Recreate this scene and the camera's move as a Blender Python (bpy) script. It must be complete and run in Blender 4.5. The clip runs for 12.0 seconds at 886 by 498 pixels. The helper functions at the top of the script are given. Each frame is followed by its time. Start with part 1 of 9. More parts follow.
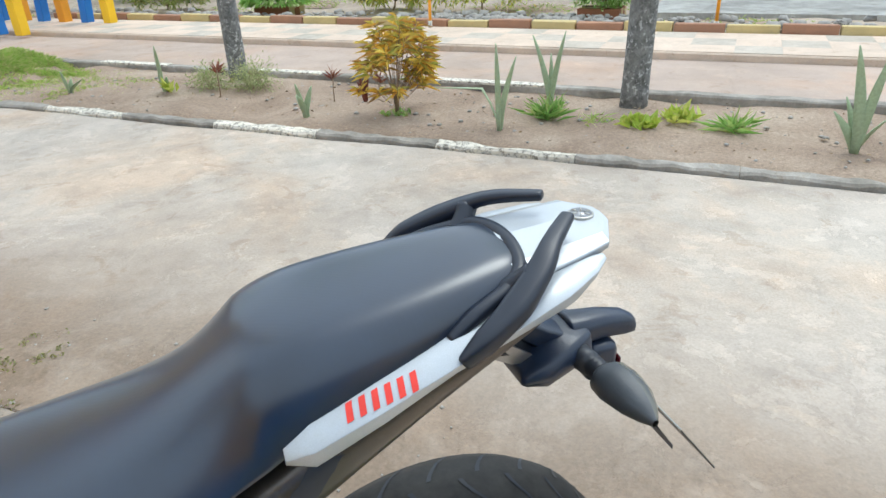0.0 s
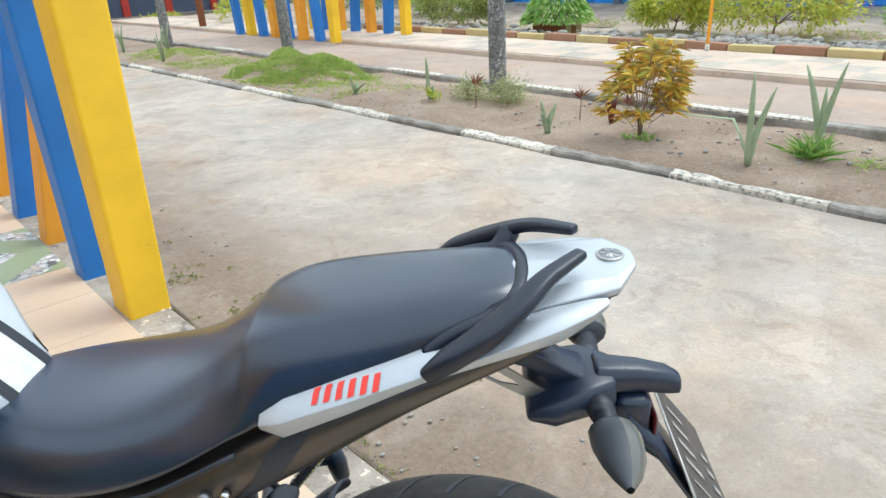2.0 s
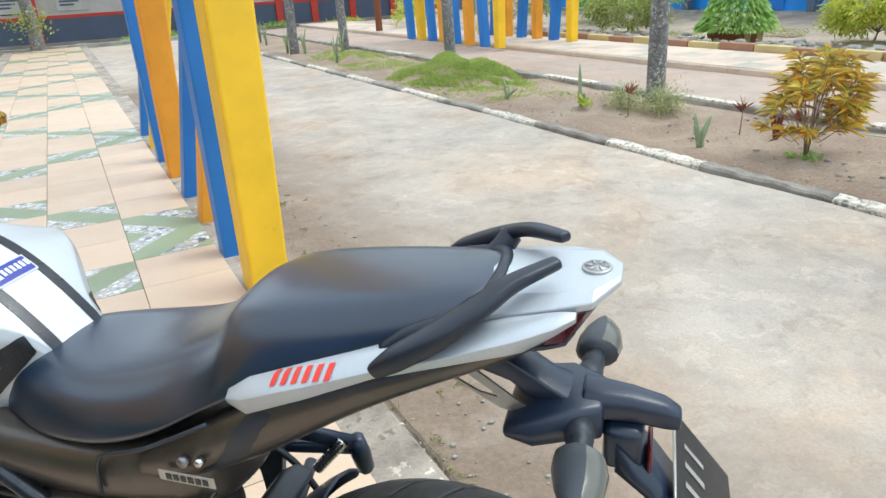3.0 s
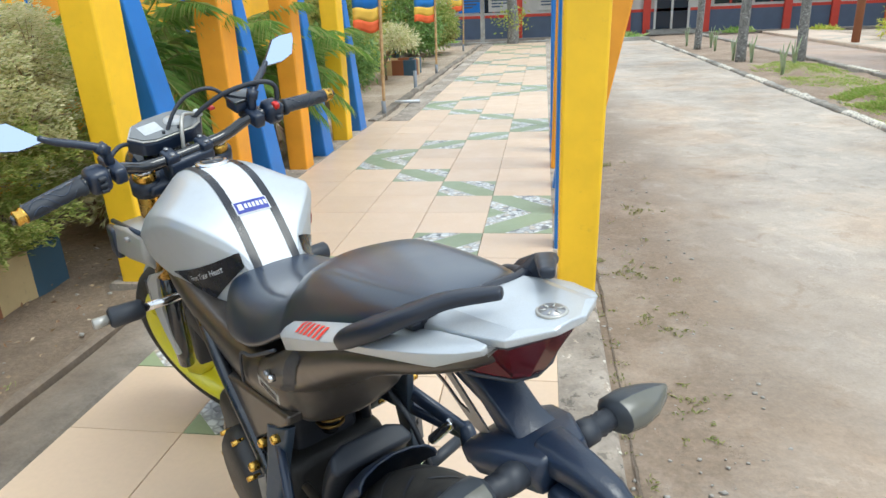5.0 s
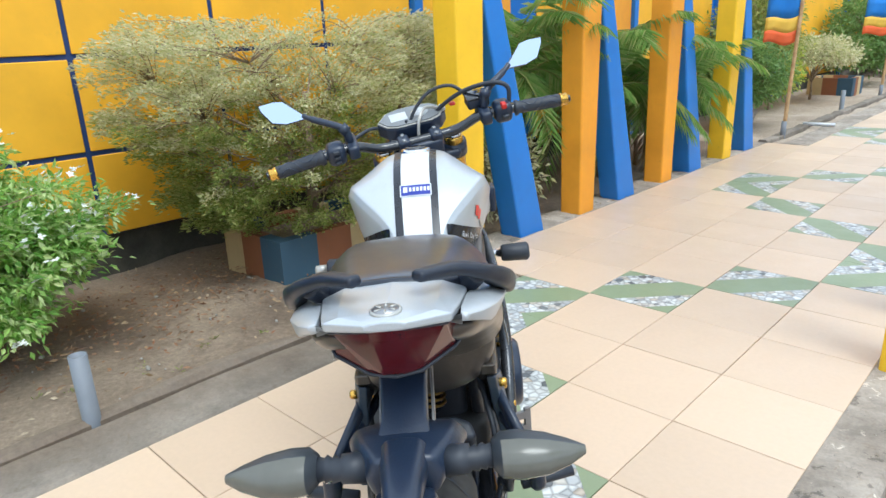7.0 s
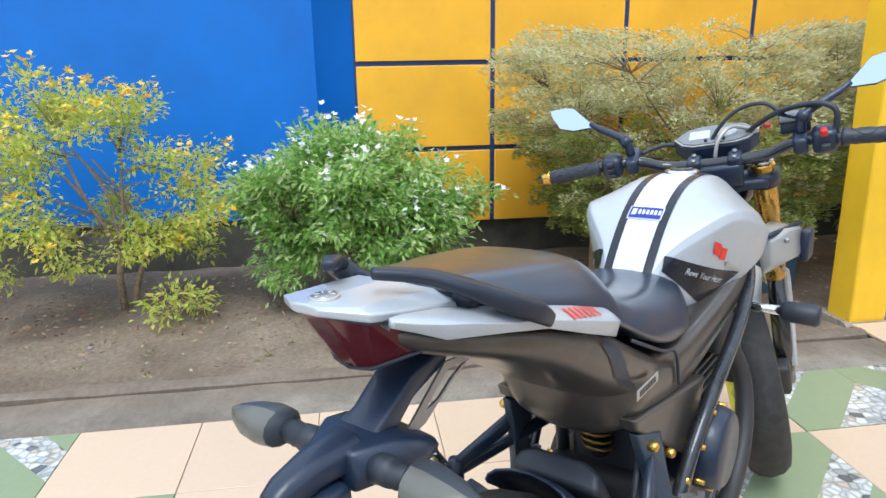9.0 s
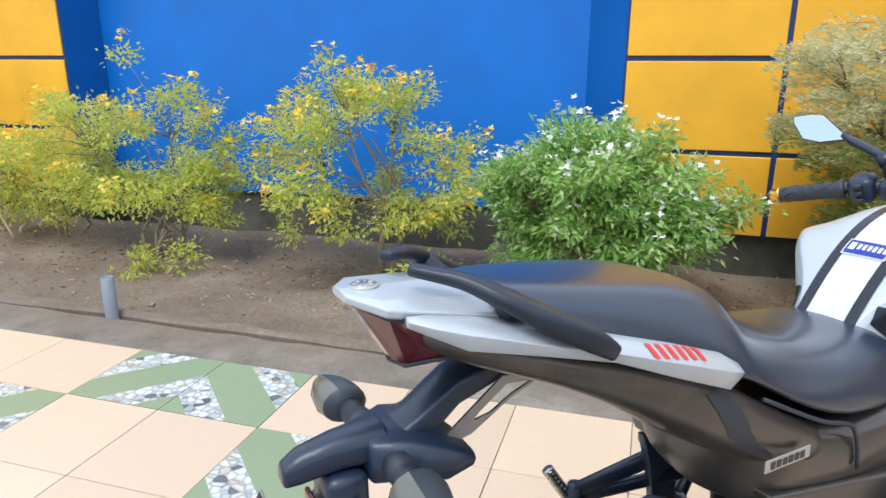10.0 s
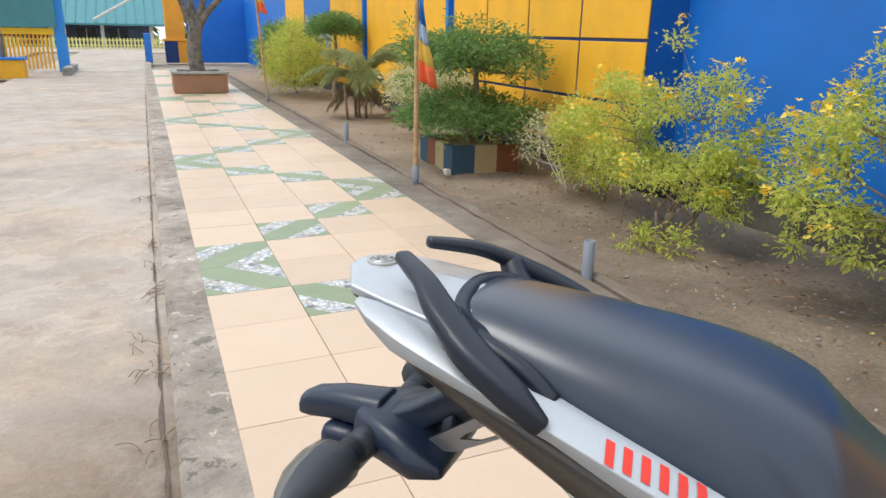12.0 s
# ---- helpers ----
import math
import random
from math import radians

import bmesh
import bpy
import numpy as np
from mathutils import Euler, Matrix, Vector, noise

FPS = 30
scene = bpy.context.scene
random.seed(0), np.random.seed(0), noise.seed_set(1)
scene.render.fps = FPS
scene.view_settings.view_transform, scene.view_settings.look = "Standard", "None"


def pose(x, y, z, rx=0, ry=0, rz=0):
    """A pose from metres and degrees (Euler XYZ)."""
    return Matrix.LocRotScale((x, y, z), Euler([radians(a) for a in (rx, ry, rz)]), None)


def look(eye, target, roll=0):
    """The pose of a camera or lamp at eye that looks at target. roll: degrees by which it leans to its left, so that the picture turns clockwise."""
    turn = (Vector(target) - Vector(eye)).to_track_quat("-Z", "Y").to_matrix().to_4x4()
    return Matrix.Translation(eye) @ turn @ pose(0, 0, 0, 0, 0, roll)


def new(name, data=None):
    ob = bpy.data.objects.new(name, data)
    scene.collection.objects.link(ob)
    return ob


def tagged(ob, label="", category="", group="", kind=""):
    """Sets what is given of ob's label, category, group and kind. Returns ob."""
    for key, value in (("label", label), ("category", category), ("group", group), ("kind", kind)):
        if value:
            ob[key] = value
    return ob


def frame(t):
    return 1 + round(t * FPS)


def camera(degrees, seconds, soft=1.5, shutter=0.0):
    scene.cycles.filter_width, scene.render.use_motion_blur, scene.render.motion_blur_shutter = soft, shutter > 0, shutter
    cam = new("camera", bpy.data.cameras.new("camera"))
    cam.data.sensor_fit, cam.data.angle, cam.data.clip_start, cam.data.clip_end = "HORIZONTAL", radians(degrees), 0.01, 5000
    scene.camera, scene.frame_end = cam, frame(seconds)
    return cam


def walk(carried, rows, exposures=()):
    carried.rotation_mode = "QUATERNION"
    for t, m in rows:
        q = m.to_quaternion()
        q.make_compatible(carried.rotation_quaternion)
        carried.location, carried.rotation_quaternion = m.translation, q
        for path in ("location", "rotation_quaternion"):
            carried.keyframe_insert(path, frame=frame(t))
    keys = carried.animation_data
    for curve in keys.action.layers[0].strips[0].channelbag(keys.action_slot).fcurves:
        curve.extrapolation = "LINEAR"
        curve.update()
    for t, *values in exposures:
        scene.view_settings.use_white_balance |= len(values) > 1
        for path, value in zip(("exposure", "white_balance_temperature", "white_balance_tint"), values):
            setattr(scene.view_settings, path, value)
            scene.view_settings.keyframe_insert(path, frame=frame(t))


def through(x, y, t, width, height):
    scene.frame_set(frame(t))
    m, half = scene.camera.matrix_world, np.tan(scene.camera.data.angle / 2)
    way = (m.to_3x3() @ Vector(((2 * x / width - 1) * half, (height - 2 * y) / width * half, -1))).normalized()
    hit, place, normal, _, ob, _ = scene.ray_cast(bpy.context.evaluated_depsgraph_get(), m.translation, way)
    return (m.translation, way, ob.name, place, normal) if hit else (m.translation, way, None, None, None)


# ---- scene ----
cam = camera(67.0, 12.0)
PATH = [
    (0, (-0.393, 0.364, 1.294), (1.25, 1.107, 0.428), -2.2),
    (0.5, (-0.348, 0.323, 1.292), (1.263, 1.153, 0.447), -2.3),
    (1, (-0.338, 0.285, 1.29), (1.187, 1.28, 0.464), -2.5),
    (1.5, (-0.312, 0.231, 1.299), (1.114, 1.374, 0.486), -2.6),
    (2, (-0.257, 0.13, 1.295), (0.975, 1.492, 0.503), -2.8),
    (2.5, (-0.178, 0.057, 1.276), (0.824, 1.606, 0.504), -3.0),
    (2.7, (-0.147, 0.051, 1.266), (0.808, 1.634, 0.502), -3.1),
    (4.3, (0.209, -0.109, 1.276), (0.35, 1.755, 0.565), -3.0),
    (4.5, (0.241, -0.103, 1.271), (0.257, 1.767, 0.564), -2.8),
    (5, (0.337, -0.076, 1.262), (0.046, 1.779, 0.574), -2.5),
    (5.5, (0.445, -0.043, 1.247), (-0.099, 1.76, 0.572), -2.7),
    (6, (0.609, -0.008, 1.238), (-0.274, 1.663, 0.584), -2.4),
    (6.5, (0.684, 0.039, 1.228), (-0.424, 1.576, 0.588), -2.4),
    (6.7, (0.727, 0.076, 1.227), (-0.467, 1.552, 0.599), -2.4),
    (8.3, (0.965, 0.409, 1.207), (-0.806, 1.139, 0.633), -1.6),
    (8.5, (0.966, 0.454, 1.191), (-0.854, 1.065, 0.629), -1.7),
    (9, (0.973, 0.546, 1.2), (-0.932, 0.814, 0.655), -0.9),
    (9.5, (0.956, 0.654, 1.196), (-0.967, 0.566, 0.652), -0.2),
    (10, (0.921, 0.773, 1.197), (-0.917, 0.213, 0.641), -0.0),
    (10.5, (0.822, 0.88, 1.186), (-0.876, -0.01, 0.616), 0.0),
    (11, (0.738, 0.965, 1.192), (-0.788, -0.196, 0.622), 0.5),
    (11.5, (0.635, 1.076, 1.195), (-0.553, -0.42, 0.602), 0.6),
    (12, (0.548, 1.131, 1.2), (-0.211, -0.616, 0.588), 1.2),
]
walk(cam, [(t, look(eye, target, roll)) for t, eye, target, roll in PATH], [(0.0, 0.23, 6020, 2), (2.5, 0.32, 6050, 2), (5.0, 0.29, 6140, 2), (8.0, 0.40, 5790, 4), (10.5, 0.28, 6020, 8), (12.0, 0.03, 6390, 8)])

# ---- world and light: a bright, thinly veiled sky ----
SUN_AZ, SUN_EL = 105.0, 62.0
world = bpy.data.worlds.new("sky")
scene.world = world
world.use_nodes = True
wn = world.node_tree.nodes
sky = wn.new("ShaderNodeTexSky")
sky.sky_type = "NISHITA"
sky.sun_disc = False
sky.sun_elevation = radians(SUN_EL)
sky.sun_rotation = radians(SUN_AZ)
sky.dust_density = 4.0
sky.air_density = 1.0
sky.ozone_density = 1.0
haze = wn.new("ShaderNodeMixRGB")
haze.inputs[0].default_value = 0.80
haze.inputs[2].default_value = (8.7, 9.2, 10.1, 1)
world.node_tree.links.new(sky.outputs[0], haze.inputs[1])
world.node_tree.links.new(haze.outputs[0], wn["Background"].inputs[0])
wn["Background"].inputs[1].default_value = 0.15
sun = new("sun", bpy.data.lights.new("sun", "SUN"))
sun.data.energy = 1.5
sun.data.angle = radians(28)
sun.data.color = (1.0, 0.97, 0.92)
az, el = radians(SUN_AZ), radians(SUN_EL)
sun.matrix_world = look((0, 0, 0), (-math.sin(az) * math.cos(el), -math.cos(az) * math.cos(el), -math.sin(el)))

# ---- materials ----
def tree_of(name):
    m = bpy.data.materials.new(name)
    m.use_nodes = True
    nt = m.node_tree
    return m, nt, nt.nodes["Principled BSDF"]


def pos_coord(nt, scale=1.0):
    g = nt.nodes.new("ShaderNodeNewGeometry")
    v = nt.nodes.new("ShaderNodeVectorMath")
    v.operation = "SCALE"
    v.inputs[3].default_value = scale
    nt.links.new(g.outputs["Position"], v.inputs[0])
    return v.outputs[0]


def obj_coord(nt):
    return nt.nodes.new("ShaderNodeTexCoord").outputs["Object"]


def noise_tex(nt, co, scale, detail=6, rough=0.6, dist=0.0):
    n = nt.nodes.new("ShaderNodeTexNoise")
    n.inputs["Scale"].default_value = scale
    n.inputs["Detail"].default_value = detail
    n.inputs["Roughness"].default_value = rough
    n.inputs["Distortion"].default_value = dist
    nt.links.new(co, n.inputs["Vector"])
    return n.outputs["Fac"]


def ramp(nt, fac, stops):
    r = nt.nodes.new("ShaderNodeValToRGB")
    e = r.color_ramp.elements
    while len(e) < len(stops):
        e.new(0.5)
    for k, (p, c) in enumerate(stops):
        e[k].position = p
        e[k].color = (*c, 1)
    nt.links.new(fac, r.inputs[0])
    return r.outputs[0]


def mix(nt, fac, a, b, mode="MIX"):
    n = nt.nodes.new("ShaderNodeMixRGB")
    n.blend_type = mode
    for k, v in ((0, fac), (1, a), (2, b)):
        if isinstance(v, (int, float)):
            n.inputs[k].default_value = v
        elif isinstance(v, tuple):
            n.inputs[k].default_value = (*v, 1)
        else:
            nt.links.new(v, n.inputs[k])
    return n.outputs[0]


def bump(nt, bsdf, height, strength=0.3, dist=0.01):
    b = nt.nodes.new("ShaderNodeBump")
    b.inputs["Strength"].default_value = strength
    b.inputs["Distance"].default_value = dist
    nt.links.new(height, b.inputs["Height"])
    nt.links.new(b.outputs[0], bsdf.inputs["Normal"])


def grey(v):
    return (v, v, v)


def painted(name, col, rough=0.5, dirt=0.25, dirt_col=(0.12, 0.09, 0.06), scale=2.5, bump_s=0.12, metal=0.0, coat=0.0, local=False):
    """Paint or plastic with faint mottling, scuffs and a fine grain."""
    m, nt, b = tree_of(name)
    co = obj_coord(nt) if local else pos_coord(nt)
    big = noise_tex(nt, co, scale, 5)
    fine = noise_tex(nt, co, scale * 22, 3)
    tone = ramp(nt, big, [(0.3, tuple(c * 0.86 for c in col)), (0.7, tuple(min(1, c * 1.06) for c in col))])
    spots = ramp(nt, noise_tex(nt, co, scale * 5, 8, 0.75), [(0.60 - 0.16 * max(0, dirt - 0.5), grey(0)), (0.82 - 0.26 * max(0, dirt - 0.5), grey(dirt))])
    nt.links.new(mix(nt, spots, tone, dirt_col), b.inputs["Base Color"])
    nt.links.new(ramp(nt, big, [(0.25, grey(max(0.03, rough - 0.08))), (0.75, grey(min(1, rough + 0.1)))]), b.inputs["Roughness"])
    b.inputs["Metallic"].default_value = metal
    b.inputs["Coat Weight"].default_value = coat
    b.inputs["Coat Roughness"].default_value = 0.06
    if bump_s:
        bump(nt, b, fine, bump_s, 0.002)
    return m


def concrete(name, light, dark, tint, s=1.0, crack=True, blot=1.0, chip=0.0, chip_at=0.60):
    """Worn cast concrete: big stains, patches, grit and fine cracks."""
    m, nt, b = tree_of(name)
    co = pos_coord(nt)
    big = noise_tex(nt, co, 0.55 * s, 8, 0.62, 0.15)
    mid = noise_tex(nt, co, 2.6 * s, 9, 0.66, 0.1)
    grit = noise_tex(nt, co, 90, 3)
    base = ramp(nt, big, [(0.32, dark), (0.50, tint), (0.66, light)])
    stain = ramp(nt, mid, [(0.32, grey(1 - 0.28 * blot)), (0.50, grey(1.0)), (0.66, grey(1 + 0.16 * blot))])
    colr = mix(nt, 1.0, base, stain, "MULTIPLY")
    colr = mix(nt, 0.28, colr, ramp(nt, grit, [(0.3, grey(0.62)), (0.7, grey(1.25))]), "MULTIPLY")
    flake = noise_tex(nt, co, 1.9 * s, 12, 0.72, 0.25)
    colr = mix(nt, 1.0, colr, ramp(nt, flake, [(0.44, grey(1 - 0.12 * blot)), (0.458, grey(1.0)), (0.56, grey(1.0)), (0.574, grey(1 + 0.10 * blot))]), "MULTIPLY")
    skin = noise_tex(nt, co, 5.5 * s, 10, 0.68, 0.6)
    colr = mix(nt, 1.0, colr, ramp(nt, skin, [(0.36, (0.88, 0.84, 0.80)), (0.42, grey(1.0)), (0.58, grey(1.0)), (0.63, (1.08, 1.05, 1.02))]), "MULTIPLY")
    height = mix(nt, 0.35, mid, grit)
    if chip:
        thin = noise_tex(nt, co, 3.4 * s, 12, 0.7, 0.35)
        colr = mix(nt, 1.0, colr, ramp(nt, thin, [(0.405, grey(1 - 0.6 * chip)), (0.417, grey(1.0)), (chip_at, grey(1.0)), (chip_at + 0.012, grey(1 + chip))]), "MULTIPLY")
        height = mix(nt, 0.25, height, ramp(nt, thin, [(chip_at, grey(0.0)), (chip_at + 0.012, grey(1.0))]), "ADD")
    if crack:
        hue = noise_tex(nt, co, 0.9 * s, 7, 0.6, 0.4)
        colr = mix(nt, 1.0, colr, ramp(nt, hue, [(0.36, (1.06, 0.97, 0.89)), (0.50, grey(1.0)), (0.62, (0.985, 0.995, 1.015))]), "MULTIPLY")
        v = nt.nodes.new("ShaderNodeTexVoronoi")
        v.feature = "DISTANCE_TO_EDGE"
        v.inputs["Scale"].default_value = 0.45
        warp = nt.nodes.new("ShaderNodeMixRGB")
        warp.inputs[0].default_value = 0.22
        nt.links.new(co, warp.inputs[1])
        nz = nt.nodes.new("ShaderNodeTexNoise")
        nz.inputs["Scale"].default_value = 1.7
        nz.inputs["Detail"].default_value = 8
        nt.links.new(co, nz.inputs["Vector"])
        nt.links.new(nz.outputs["Color"], warp.inputs[2])
        nt.links.new(warp.outputs[0], v.inputs["Vector"])
        line = ramp(nt, v.outputs["Distance"], [(0.0, grey(0.72)), (0.006, grey(1.0))])
        colr = mix(nt, 0.22, colr, line, "MULTIPLY")
    nt.links.new(colr, b.inputs["Base Color"])
    b.inputs["Roughness"].default_value = 0.85
    bump(nt, b, height, 0.45, 0.012)
    return m


def dirt_tone_band(m, x0, x1, y0, y1, col, amount=0.8):
    """Dirt washed over a paved surface along one edge, or a second tone in soil, feathered by noise."""
    nt = m.node_tree
    b = nt.nodes["Principled BSDF"]
    old = b.inputs["Base Color"].links[0].from_socket
    g = nt.nodes.new("ShaderNodeNewGeometry")
    s = nt.nodes.new("ShaderNodeSeparateXYZ")
    nt.links.new(g.outputs["Position"], s.inputs[0])

    def span(sock, a, c):
        r = nt.nodes.new("ShaderNodeMapRange")
        r.interpolation_type = "SMOOTHSTEP"
        r.inputs[1].default_value, r.inputs[2].default_value = min(a, c), max(a, c)
        r.inputs[3].default_value, r.inputs[4].default_value = (0, 1) if a < c else (1, 0)
        nt.links.new(sock, r.inputs[0])
        return r.outputs[0]
    fac = mix(nt, 1.0, span(s.outputs[0], x1, x0), span(s.outputs[1], y0, y0 + 1.5), "MULTIPLY")
    fac = mix(nt, 1.0, fac, span(s.outputs[1], y1, y1 - 2.5), "MULTIPLY")
    n = noise_tex(nt, pos_coord(nt), 2.2, 9, 0.7, 0.3)
    fac = mix(nt, 1.0, fac, ramp(nt, n, [(0.28, grey(0.35)), (0.52, grey(1.0))]), "MULTIPLY")
    fac = mix(nt, 1.0, fac, grey(amount), "MULTIPLY")
    fine = ramp(nt, noise_tex(nt, pos_coord(nt), 40, 6, 0.75), [(0.3, tuple(c * 0.7 for c in col)), (0.7, tuple(c * 1.3 for c in col))])
    nt.links.new(mix(nt, fac, old, fine), b.inputs["Base Color"])


def soil(name, a, bcol, c):
    m, nt, b = tree_of(name)
    co = pos_coord(nt)
    big = noise_tex(nt, co, 1.1, 8, 0.65, 0.5)
    grit = noise_tex(nt, co, 45, 6, 0.75)
    col = ramp(nt, big, [(0.32, a), (0.5, bcol), (0.68, c)])
    col = mix(nt, 0.75, col, ramp(nt, grit, [(0.3, grey(0.55)), (0.55, grey(1.0)), (0.72, grey(1.5))]), "MULTIPLY")
    nt.links.new(col, b.inputs["Base Color"])
    b.inputs["Roughness"].default_value = 0.95
    bump(nt, b, mix(nt, 0.6, big, grit), 0.8, 0.02)
    return m


def leafy(name, cols, rough=0.5, through=0.35):
    """Leaves: colour varies from leaf to leaf, light shines through."""
    m, nt, b = tree_of(name)
    g = nt.nodes.new("ShaderNodeNewGeometry")
    n = len(cols)
    col = ramp(nt, g.outputs["Random Per Island"], [((k + 0.5) / n, c) for k, c in enumerate(cols)])
    vein = noise_tex(nt, pos_coord(nt), 60, 3)
    col = mix(nt, 0.5, col, ramp(nt, vein, [(0.3, grey(0.7)), (0.7, grey(1.2))]), "MULTIPLY")
    nt.links.new(col, b.inputs["Base Color"])
    b.inputs["Roughness"].default_value = rough
    t = nt.nodes.new("ShaderNodeBsdfTranslucent")
    nt.links.new(col, t.inputs[0])
    mx = nt.nodes.new("ShaderNodeMixShader")
    mx.inputs[0].default_value = through
    nt.links.new(b.outputs[0], mx.inputs[1])
    nt.links.new(t.outputs[0], mx.inputs[2])
    nt.links.new(mx.outputs[0], nt.nodes["Material Output"].inputs[0])
    return m


def bark(name, a, c, s=18, lichen=None):
    """Rough bark; lichen: the colour of pale flecks that sit in patches."""
    m, nt, b = tree_of(name)
    co = pos_coord(nt)
    f = noise_tex(nt, co, s, 8, 0.7, 0.4)
    col = ramp(nt, f, [(0.35, a), (0.62, c)])
    if lichen:
        fleck = ramp(nt, noise_tex(nt, co, 34, 4, 0.6), [(0.55, grey(0)), (0.62, grey(0.9))])
        patch = ramp(nt, noise_tex(nt, co, 4.5, 4, 0.6), [(0.36, grey(0)), (0.58, grey(1))])
        col = mix(nt, mix(nt, 1.0, fleck, patch, "MULTIPLY"), col, lichen)
    nt.links.new(col, b.inputs["Base Color"])
    b.inputs["Roughness"].default_value = 0.9
    bump(nt, b, f, 0.7, 0.01)
    return m


def ceramic(name, col, rough=0.15):
    """Glazed tile; each tile a shade apart."""
    m, nt, b = tree_of(name)
    co = pos_coord(nt)
    oi = nt.nodes.new("ShaderNodeObjectInfo")
    shade = ramp(nt, oi.outputs["Random"], [(0.0, tuple(c * 0.93 for c in col)), (1.0, tuple(min(1, c * 1.05) for c in col))])
    dirt = ramp(nt, noise_tex(nt, co, 1.6, 8, 0.7, 0.5), [(0.48, grey(0.0)), (0.82, grey(0.16))])
    grain = ramp(nt, noise_tex(nt, co, 55, 4), [(0.3, grey(0.97)), (0.7, grey(1.02))])
    c2 = mix(nt, 1.0, mix(nt, dirt, shade, (0.42, 0.33, 0.24)), grain, "MULTIPLY")
    nt.links.new(c2, b.inputs["Base Color"])
    nt.links.new(ramp(nt, noise_tex(nt, co, 3.5, 6, 0.7), [(0.3, grey(rough)), (0.7, grey(rough + 0.25))]), b.inputs["Roughness"])
    return m


def pebble_print(name):
    """Glazed print of river pebbles in white, grey, buff and black."""
    m, nt, b = tree_of(name)
    co = pos_coord(nt)
    cell = nt.nodes.new("ShaderNodeTexVoronoi")
    cell.inputs["Scale"].default_value = 31
    cell.inputs["Randomness"].default_value = 0.9
    nt.links.new(co, cell.inputs["Vector"])
    edge = nt.nodes.new("ShaderNodeTexVoronoi")
    edge.feature = "DISTANCE_TO_EDGE"
    edge.inputs["Scale"].default_value = 31
    edge.inputs["Randomness"].default_value = 0.9
    nt.links.new(co, edge.inputs["Vector"])
    sep = nt.nodes.new("ShaderNodeSeparateColor")
    nt.links.new(cell.outputs["Color"], sep.inputs[0])
    col = ramp(nt, sep.outputs[0], [(0.0, (0.10, 0.11, 0.12)), (0.08, (0.20, 0.21, 0.22)), (0.14, (0.58, 0.60, 0.60)), (0.5, (0.74, 0.75, 0.74)), (0.66, (0.40, 0.42, 0.44)), (0.78, (0.66, 0.65, 0.62)), (0.93, (0.52, 0.45, 0.37))])
    gap = ramp(nt, edge.outputs["Distance"], [(0.0, grey(0.50)), (0.20, grey(1.0))])
    nt.links.new(mix(nt, 1.0, col, gap, "MULTIPLY"), b.inputs["Base Color"])
    b.inputs["Roughness"].default_value = 0.3
    return m


def plain(name, col, rough=0.5, metal=0.0, coat=0.0):
    m, nt, b = tree_of(name)
    f = noise_tex(nt, obj_coord(nt), 40, 4)
    nt.links.new(ramp(nt, f, [(0.3, tuple(c * 0.88 for c in col)), (0.7, tuple(min(1, c * 1.08) for c in col))]), b.inputs["Base Color"])
    nt.links.new(ramp(nt, f, [(0.3, grey(max(0.02, rough - 0.05))), (0.7, grey(min(1, rough + 0.06)))]), b.inputs["Roughness"])
    b.inputs["Metallic"].default_value = metal
    b.inputs["Coat Weight"].default_value = coat
    b.inputs["Coat Roughness"].default_value = 0.05
    return m


M_ROAD = concrete("worn_concrete_road", (0.47, 0.412, 0.35), (0.385, 0.322, 0.262), (0.435, 0.375, 0.315), blot=0.6, chip=0.13, chip_at=0.57)
dirt_tone_band(M_ROAD, 0.75, 1.95, -2.0, 13.0, (0.185, 0.132, 0.090), 0.9)
M_ROAD2 = concrete("pinkish_concrete_road", (0.44, 0.345, 0.285), (0.35, 0.27, 0.215), (0.40, 0.312, 0.255), 0.8, blot=0.35)
M_KERB = concrete("mossy_kerb_concrete", (0.40, 0.37, 0.33), (0.15, 0.135, 0.11), (0.29, 0.265, 0.23), 2.5, False)
M_EDGE = concrete("walkway_edge_concrete", (0.45, 0.395, 0.34), (0.21, 0.175, 0.14), (0.335, 0.288, 0.24), 3.0, False, chip=0.75, chip_at=0.61)
# Darker, browner concrete for the edges beside the bed.
M_EDGE_DK = concrete("dark_edge_concrete", (0.31, 0.27, 0.225), (0.12, 0.098, 0.076), (0.21, 0.18, 0.147), 2.6, False)
dirt_tone_band(M_EDGE_DK, -1.52, -1.16, -22.0, 8.0, (0.17, 0.125, 0.088), 0.8)
M_SOIL = soil("bare_soil", (0.145, 0.105, 0.074), (0.222, 0.166, 0.119), (0.32, 0.25, 0.18))
# Sandier south end; its brighter light is put into this pale tone too.
dirt_tone_band(M_SOIL, -2.4, 0.2, -24.0, -2.6, (0.36, 0.27, 0.19), 0.7)
M_JOINTDIRT = soil("joint_dirt", (0.12, 0.092, 0.068), (0.17, 0.132, 0.10), (0.25, 0.20, 0.155))
M_BED = soil("sandy_bed_soil", (0.24, 0.17, 0.12), (0.33, 0.245, 0.18), (0.42, 0.33, 0.25))
M_PALESOIL = soil("pale_sandy_soil", (0.30, 0.235, 0.175), (0.42, 0.34, 0.265), (0.52, 0.435, 0.345))
M_DUST = soil("dusty_verge", (0.22, 0.17, 0.12), (0.32, 0.26, 0.20), (0.44, 0.38, 0.31))
M_TILE = ceramic("peach_floor_tile", (0.62, 0.465, 0.335), 0.28)
M_GREEN = ceramic("green_tile_print", (0.25, 0.305, 0.18), 0.28)
